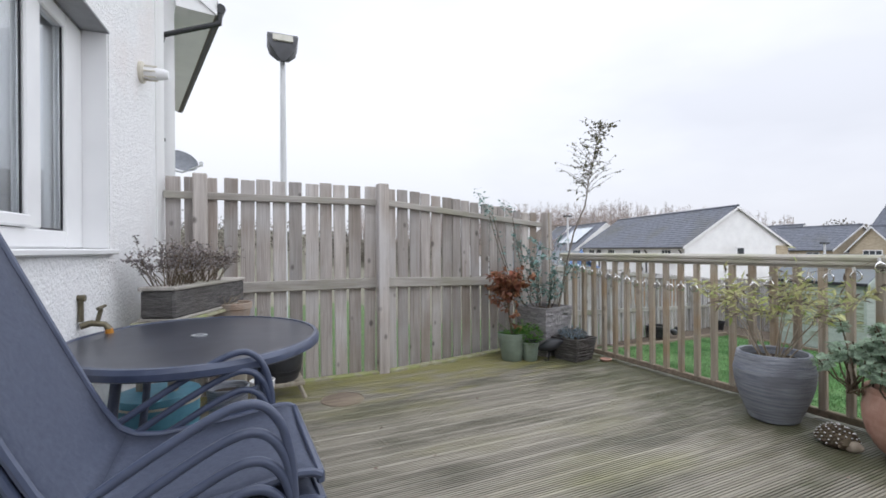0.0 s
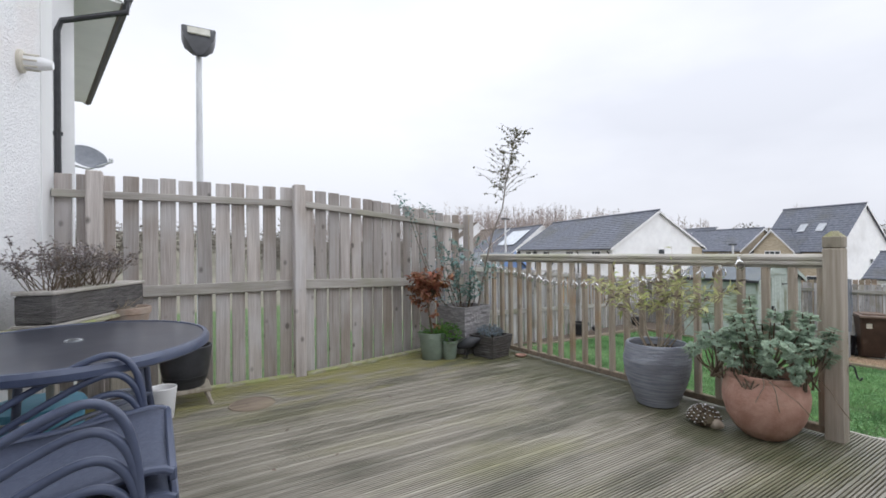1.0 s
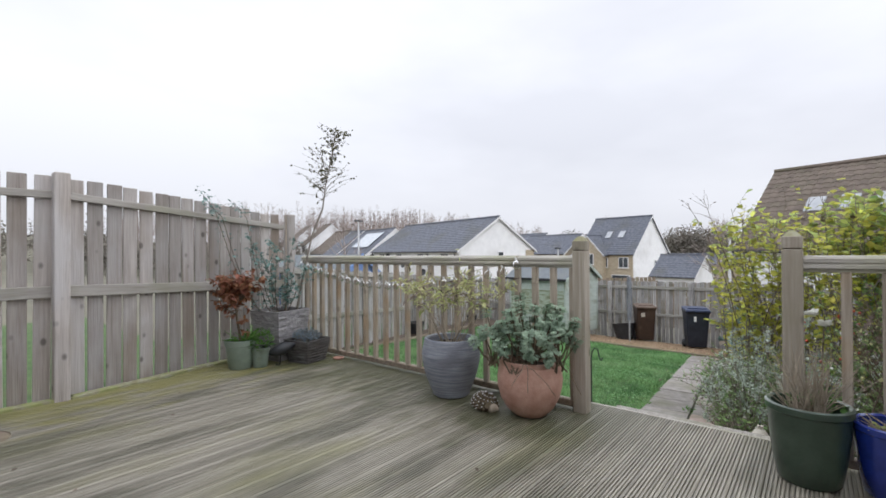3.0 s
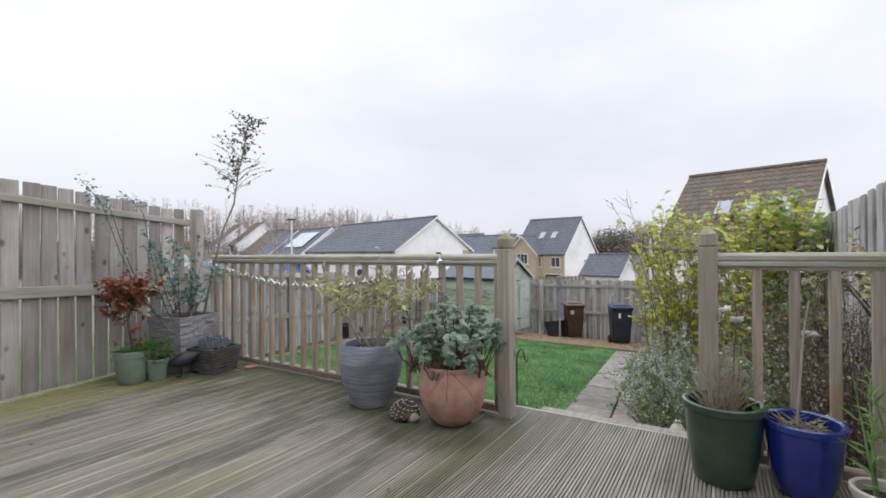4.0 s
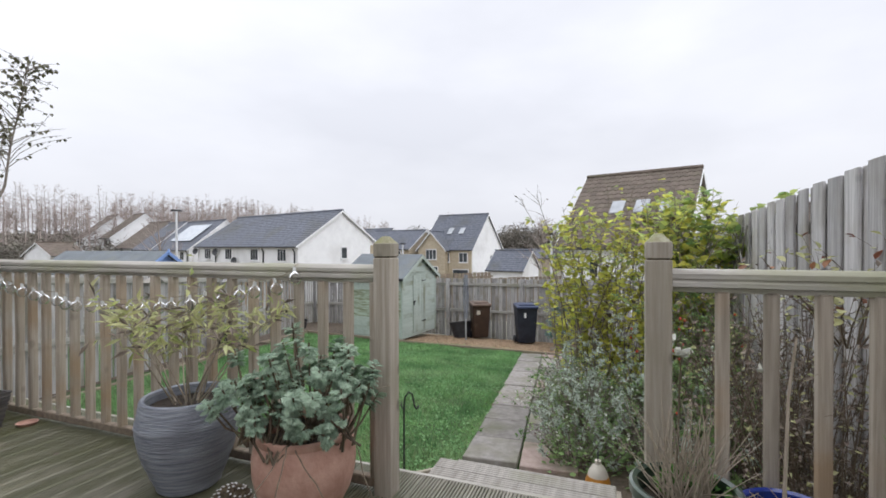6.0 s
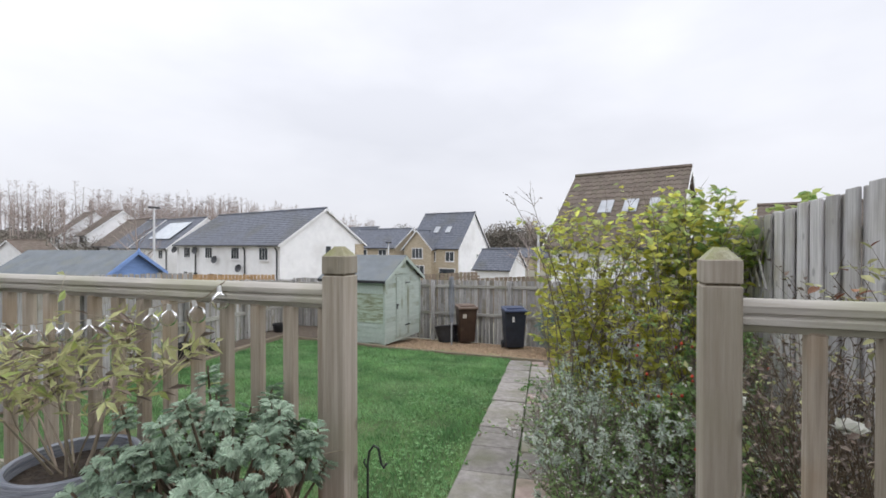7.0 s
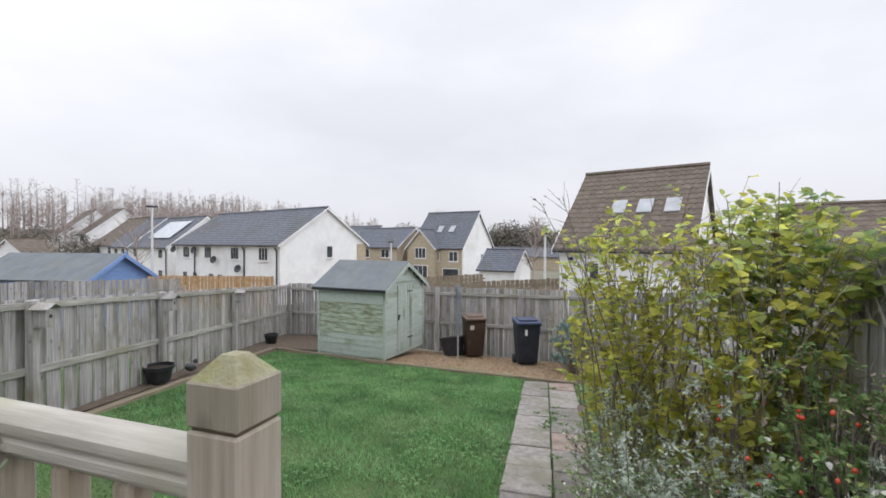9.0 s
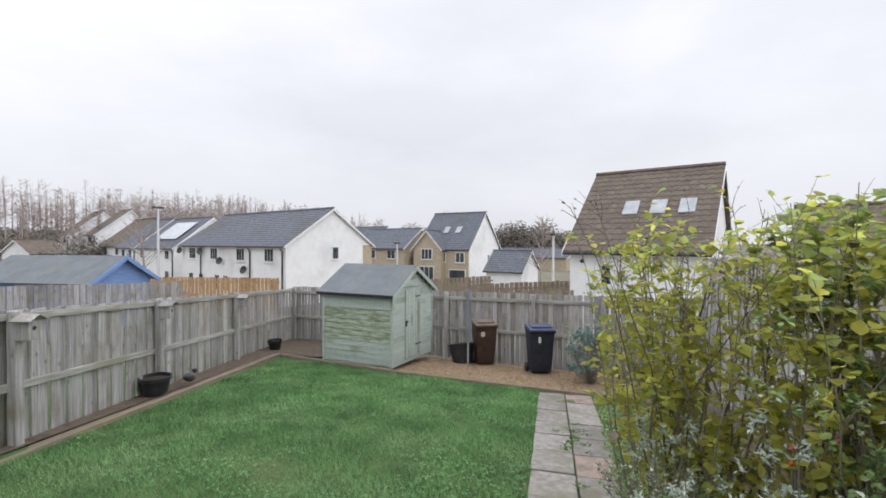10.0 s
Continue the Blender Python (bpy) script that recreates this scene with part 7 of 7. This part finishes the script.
for ox, oy, n_, r_, h_ in ((0.0, 0.02, 55, 0.50, 0.72), (0.55, 0.10, 40, 0.42, 0.62), (-0.35, -0.45, 42, 0.42, 0.66), (0.35, -0.55, 45, 0.5, 0.82), (-0.50, 0.08, 34, 0.36, 0.5), (1.15, 0.20, 38, 0.42, 0.6), (0.2, 0.22, 34, 0.36, 0.55), (-0.55, -0.95, 36, 0.42, 0.72), (0.15, -1.0, 40, 0.45, 0.80)):
    rosettes(p, (ox, oy, 0), int(n_ * (0.42 if oy > -0.3 else 0.75)), r_, h_ * 0.95, M_LEAF_GREY, M_STEM_GREY, 0.040, 30)
    twiggy(p, (ox, oy, 0), 19, h_ * 0.95, 0.8, M_STEM_GREY, [(M_LEAF_GREEN, 0.9, ""), (M_LEAF_DRY, 0.2, ""), (M_PETAL_WHITE, 0.16, "tiny white flowers")], 0.005, 11, 0.2, 6, (0.032, 0.019), 0.2, 0.4)
    twiggy(p, (ox, oy, 0), 5, h_ * 1.35, 0.35, M_STEM_GREY, [(M_LEAF_GREY, 1.0, "")], 0.005, 5, 0.10, 12, (0.045, 0.016), 0.6, 0.3)
p = thing("rose_bush", "green rose bush with red hips by the fence", "shrub", pose(6.55, -0.85, gz(6.5, -0.8)))
for ox, oy, n_, r_, h_ in ((0.0, -0.05, 75, 0.50, 1.30), (0.5, -0.12, 75, 0.46, 1.62), (-0.6, 0.0, 55, 0.5, 0.95), (-0.15, 0.40, 50, 0.46, 0.72), (-1.1, -0.05, 40, 0.42, 0.7)):
    rosettes(p, (ox, oy, 0), n_, r_, h_, M_LEAF_GREEN, M_STEM_GREY, 0.040, 30, 0.8, 0.62)
    twiggy(p, (ox, oy, 0), 4, h_ * 1.2, 0.45, M_STEM_GREY, [(M_LEAF_GREEN, 0.7, "small green leaves"), (M_LEAF_LIME, 0.2, ""), (M_PETAL_WHITE, 0.08, "")], 0.005, 9, 0.22, 8, (0.042, 0.030), 0.35, 0.45, broad=True)
hips = Geo()
for k in range(30):
    a = rnd(0, 6.283)
    r = 0.62 * math.sqrt(random.random())
    hips.lathe([(0, -0.012), (0.010, -0.006), (0.012, 0.004), (0.005, 0.013), (0, 0.014)], 7, Matrix.Translation((1.4 * r * math.cos(a), r * 0.8 * math.sin(a) + 0.15, rnd(0.40, 1.30))))
tagged(part("hip_fruit", hips, M_HIP, p, "orange-red rose hips"), kind="stuff")
p = thing("honeysuckle_tangle", "tangle of bare brown honeysuckle stems against the fence", "climber", pose(4.75, -1.08, -0.5))
for ox in (-0.45, -0.15, 0.15, 0.45, 0.75):
    twiggy(p, (ox, 0, 0), 26, 1.5, 0.42, M_STEM, [(M_LEAF_DRY, 0.8, "withered leaves"), (M_LEAF_PALE, 0.2, "")], 0.005, 12, 0.34, 3, (0.035, 0.022), 0.05, 0.5)
p = thing("climbing_vine", "pale yellow-green vine sprays at the top of the fence", "climber", pose(4.55, -1.15, 0.75))
twiggy(p, (0, 0, 0), 9, 0.55, 0.7, M_STEM, [(M_LEAF_PALE, 0.7, "pale leaves"), (M_LEAF_COPPER, 0.3, "")], 0.005, 7, 0.22, 3, (0.05, 0.034), 0.3, 0.5, broad=True)
p = thing("white_rose", "late white rose on a bare stem behind the railing", "flower", pose(4.25, -0.38, -0.5))
stems = Geo().tube(bend((0, 0, 0), (0.02, 0.0, 1), 1.26, 0, 6, 0.05), [0.006, 0.006, 0.005, 0.005, 0.004, 0.004, 0.003], 6)
stems.tube(bend((0.02, -0.02, 0), (0.05, -0.3, 1), 1.25, 0, 6, 0.05), [0.006, 0.006, 0.005, 0.005, 0.004, 0.004, 0.003], 6)
tagged(part("branchwork", stems, M_STEM, p), kind="stuff")
g = Geo()
for cx, cy, cz in ((0.03, 0.02, 1.26), (0.05, -0.04, 1.20), (0.10, -0.40, 1.14)):
    for k in range(22):
        a = rnd(0, 6.283)
        g.broad((cx + rnd(-0.008, 0.008), cy + rnd(-0.008, 0.008), cz), (math.cos(a), math.sin(a), rnd(-0.1, 0.9)), rnd(0.035, 0.06), 0.05, -0.2)
tagged(part("blossom", g, M_PETAL_WHITE, p, "white petals"), kind="stuff")
p = thing("grey_shrub", "grey-green shrub beside the dark blue bin", "shrub", pose(13.1, 0.95, gz(13.1, 0.95)))
rosettes(p, (0, 0, 0), 60, 0.50, 1.25, M_LEAF_BLUE, M_STEM_GREY, 0.085, 20)
twiggy(p, (0, 0, 0), 14, 1.4, 0.4, M_STEM_GREY, [(M_LEAF_GREY, 1.0, "")], 0.008, 8, 0.3, 6, (0.07, 0.022), 0.2, 0.3)
p = thing("low_border_plants", "low green border plants at the foot of the shrubs", "plants", kind="stuff")
g = Geo()
for k in range(5200):
    x, y_ = rnd(5.3, 11.8), rnd(-1.15, 0.35) 
    y_ += (x - 5.3) * 0.075
    g.broad((x, y_, gz(x, y_) + abs(random.gauss(0, 0.11))), (rnd(-1, 1), rnd(-1, 1), rnd(0, 1)), rnd(0.03, 0.065), 0.035)
tagged(part("foliage", g, M_LEAF_GREEN, p), kind="stuff")
trellis = thing("trellis", "diamond wooden trellis fixed to the fence", "trellis", pose(7.15, -1.255, 1.16))
for k in range(4):
    for sg in (-1, 1):
        part("lath", Geo().block((0.022, 0.012, 0.62), (0, 0, 0), 0.002, pose(-0.24 + k * 0.16, 0.008 * sg, 0, 0, sg * 38, 0)), M_FENCE_GREY, trellis)


# ---- distance ----
def bare_tree(label, at, h, spread, mat, base=None, n=7):
    z = gz(*at) if base is None else base
    ob = thing("bare_tree", label, "tree", pose(at[0], at[1], z))
    g = Geo()
    trunk = bend((0, 0, 0), (0, 0, 1), h, 0, 8, 0.06)
    g.tube(trunk, [h * 0.014 * (1 - 0.85 * k / 8) for k in range(9)], 5, caps=False)
    part("trunk", g, mat, ob)
    c = Geo()
    for k in range(n * 4):
        s = rnd(0.25, 0.97)
        p, d = along(trunk, s)
        a = rnd(0, 6.283)
        br = bend(p, (math.cos(a), math.sin(a), rnd(0.5, 1.3)), h * spread * (1.15 - s) * rnd(0.6, 1.1), -0.1, 4, 0.16)
        r0 = h * 0.005
        c.tube(br, [r0, r0 * 0.8, r0 * 0.6, r0 * 0.4, r0 * 0.2], 3, caps=False)
        for j in range(6):
            q, dd = along(br, rnd(0.3, 1))
            tw = bend(q, (dd + Vector((rnd(-0.8, 0.8), rnd(-0.8, 0.8), rnd(0, 0.8)))), h * 0.10 * rnd(0.5, 1.2), 0, 2, 0.2)
            c.tube(tw, [r0 * 0.4, r0 * 0.3, r0 * 0.15], 3, caps=False)
    tagged(part("branchwork", c, mat, ob), kind="stuff")
    return ob


bare_tree("bare winter tree among the far houses", (38.0, 46.5), 9.5, 0.45, M_FAR_TREES)
bare_tree("bare winter tree beside the white garage", (53.0, 7.4), 7.5, 0.6, M_FAR_TREES, n=14)
bare_tree("round bare tree behind the stone house", (80.0, 27.0), 10.5, 0.5, M_FAR_TREES)

wood = Geo()
green = Geo()
for k in range(760):
    az = rnd(14, 63)
    dist = rnd(95, 165)
    if az > 55 and random.random() < 0.5:
        continue
    x, y_ = dist * math.sin(radians(az)), dist * math.cos(radians(az))
    z = gz(x, y_)
    if az < 34 and random.random() < 0.45:
        continue
    h = rnd(5, 9.5) * (1.35 if az < 35 else 1.22) * (1 - 0.22 * smooth(45, 62, az))
    wood.tube([(x, y_, z - 1), (x + rnd(-0.3, 0.3), y_, z + h * 0.5), (x + rnd(-0.4, 0.4), y_, z + h)], [0.13, 0.09, 0.02], 3, caps=False)
    for j in range(40):
        s = rnd(0.2, 1.0)
        a = rnd(0, 6.283)
        ln = h * 0.30 * (1.15 - s) * rnd(0.6, 1.2)
        p0 = Vector((x, y_, z + h * s))
        d = Vector((math.cos(a) * ln, math.sin(a) * ln, ln * rnd(0.2, 0.9)))
        e = p0 + d
        sd = Vector((rnd(-1, 1), rnd(-1, 1), rnd(-1, 1))) * 0.05
        wood.add([p0 - sd, p0 + sd, e], [(0, 1, 2)])
        for q in range(3):
            t = rnd(0.3, 1)
            m_ = p0 + d * t
            e2 = m_ + Vector((rnd(-1, 1), rnd(-1, 1), rnd(0.1, 1.2))) * ln * 0.35
            wood.add([m_ - sd * 0.7, m_ + sd * 0.7, e2], [(0, 1, 2)])
solid("far_wood", wood, M_FAR_TREES, "bare winter woodland on the ridge", "woodland", kind="stuff")
clumps = [(rnd(12, 46), rnd(78, 120), rnd(1.6, 3.4), 1.0, 170) for k in range(190)]
clumps += [(rnd(-20, 14), rnd(60, 95), rnd(2.4, 4.4), 1.15, 150) for k in range(90)]
clumps += [(rnd(66, 96), rnd(120, 190), rnd(2.5, 5.0), 1.1, 260) for k in range(120)]
clumps += [(rnd(77.5, 83.5), rnd(118, 135), rnd(3.4, 5.2), 1.5, 520) for k in range(16)]
for az, dist, r, tall, leaves in clumps:
    x, y_ = dist * math.sin(radians(az)), dist * math.cos(radians(az))
    z = gz(x, y_)
    big = 1.5 if leaves > 200 else 1.0
    for j in range(leaves):
        d = Vector((random.gauss(0, 1), random.gauss(0, 1), random.gauss(0, 1))).normalized() * r * rnd(0.55, 1.05)
        c = Vector((x, y_, z + r * 0.6)) + Vector((d.x, d.y, abs(d.z) * tall))
        green.leaf(c, (rnd(-1, 1), rnd(-1, 1), rnd(-0.3, 1)), rnd(0.25, 0.6) * big, rnd(0.16, 0.36) * big)
solid("far_scrub", green, M_FAR_GREEN, "dark evergreen and scrub clumps in the distance", "woodland", kind="stuff")
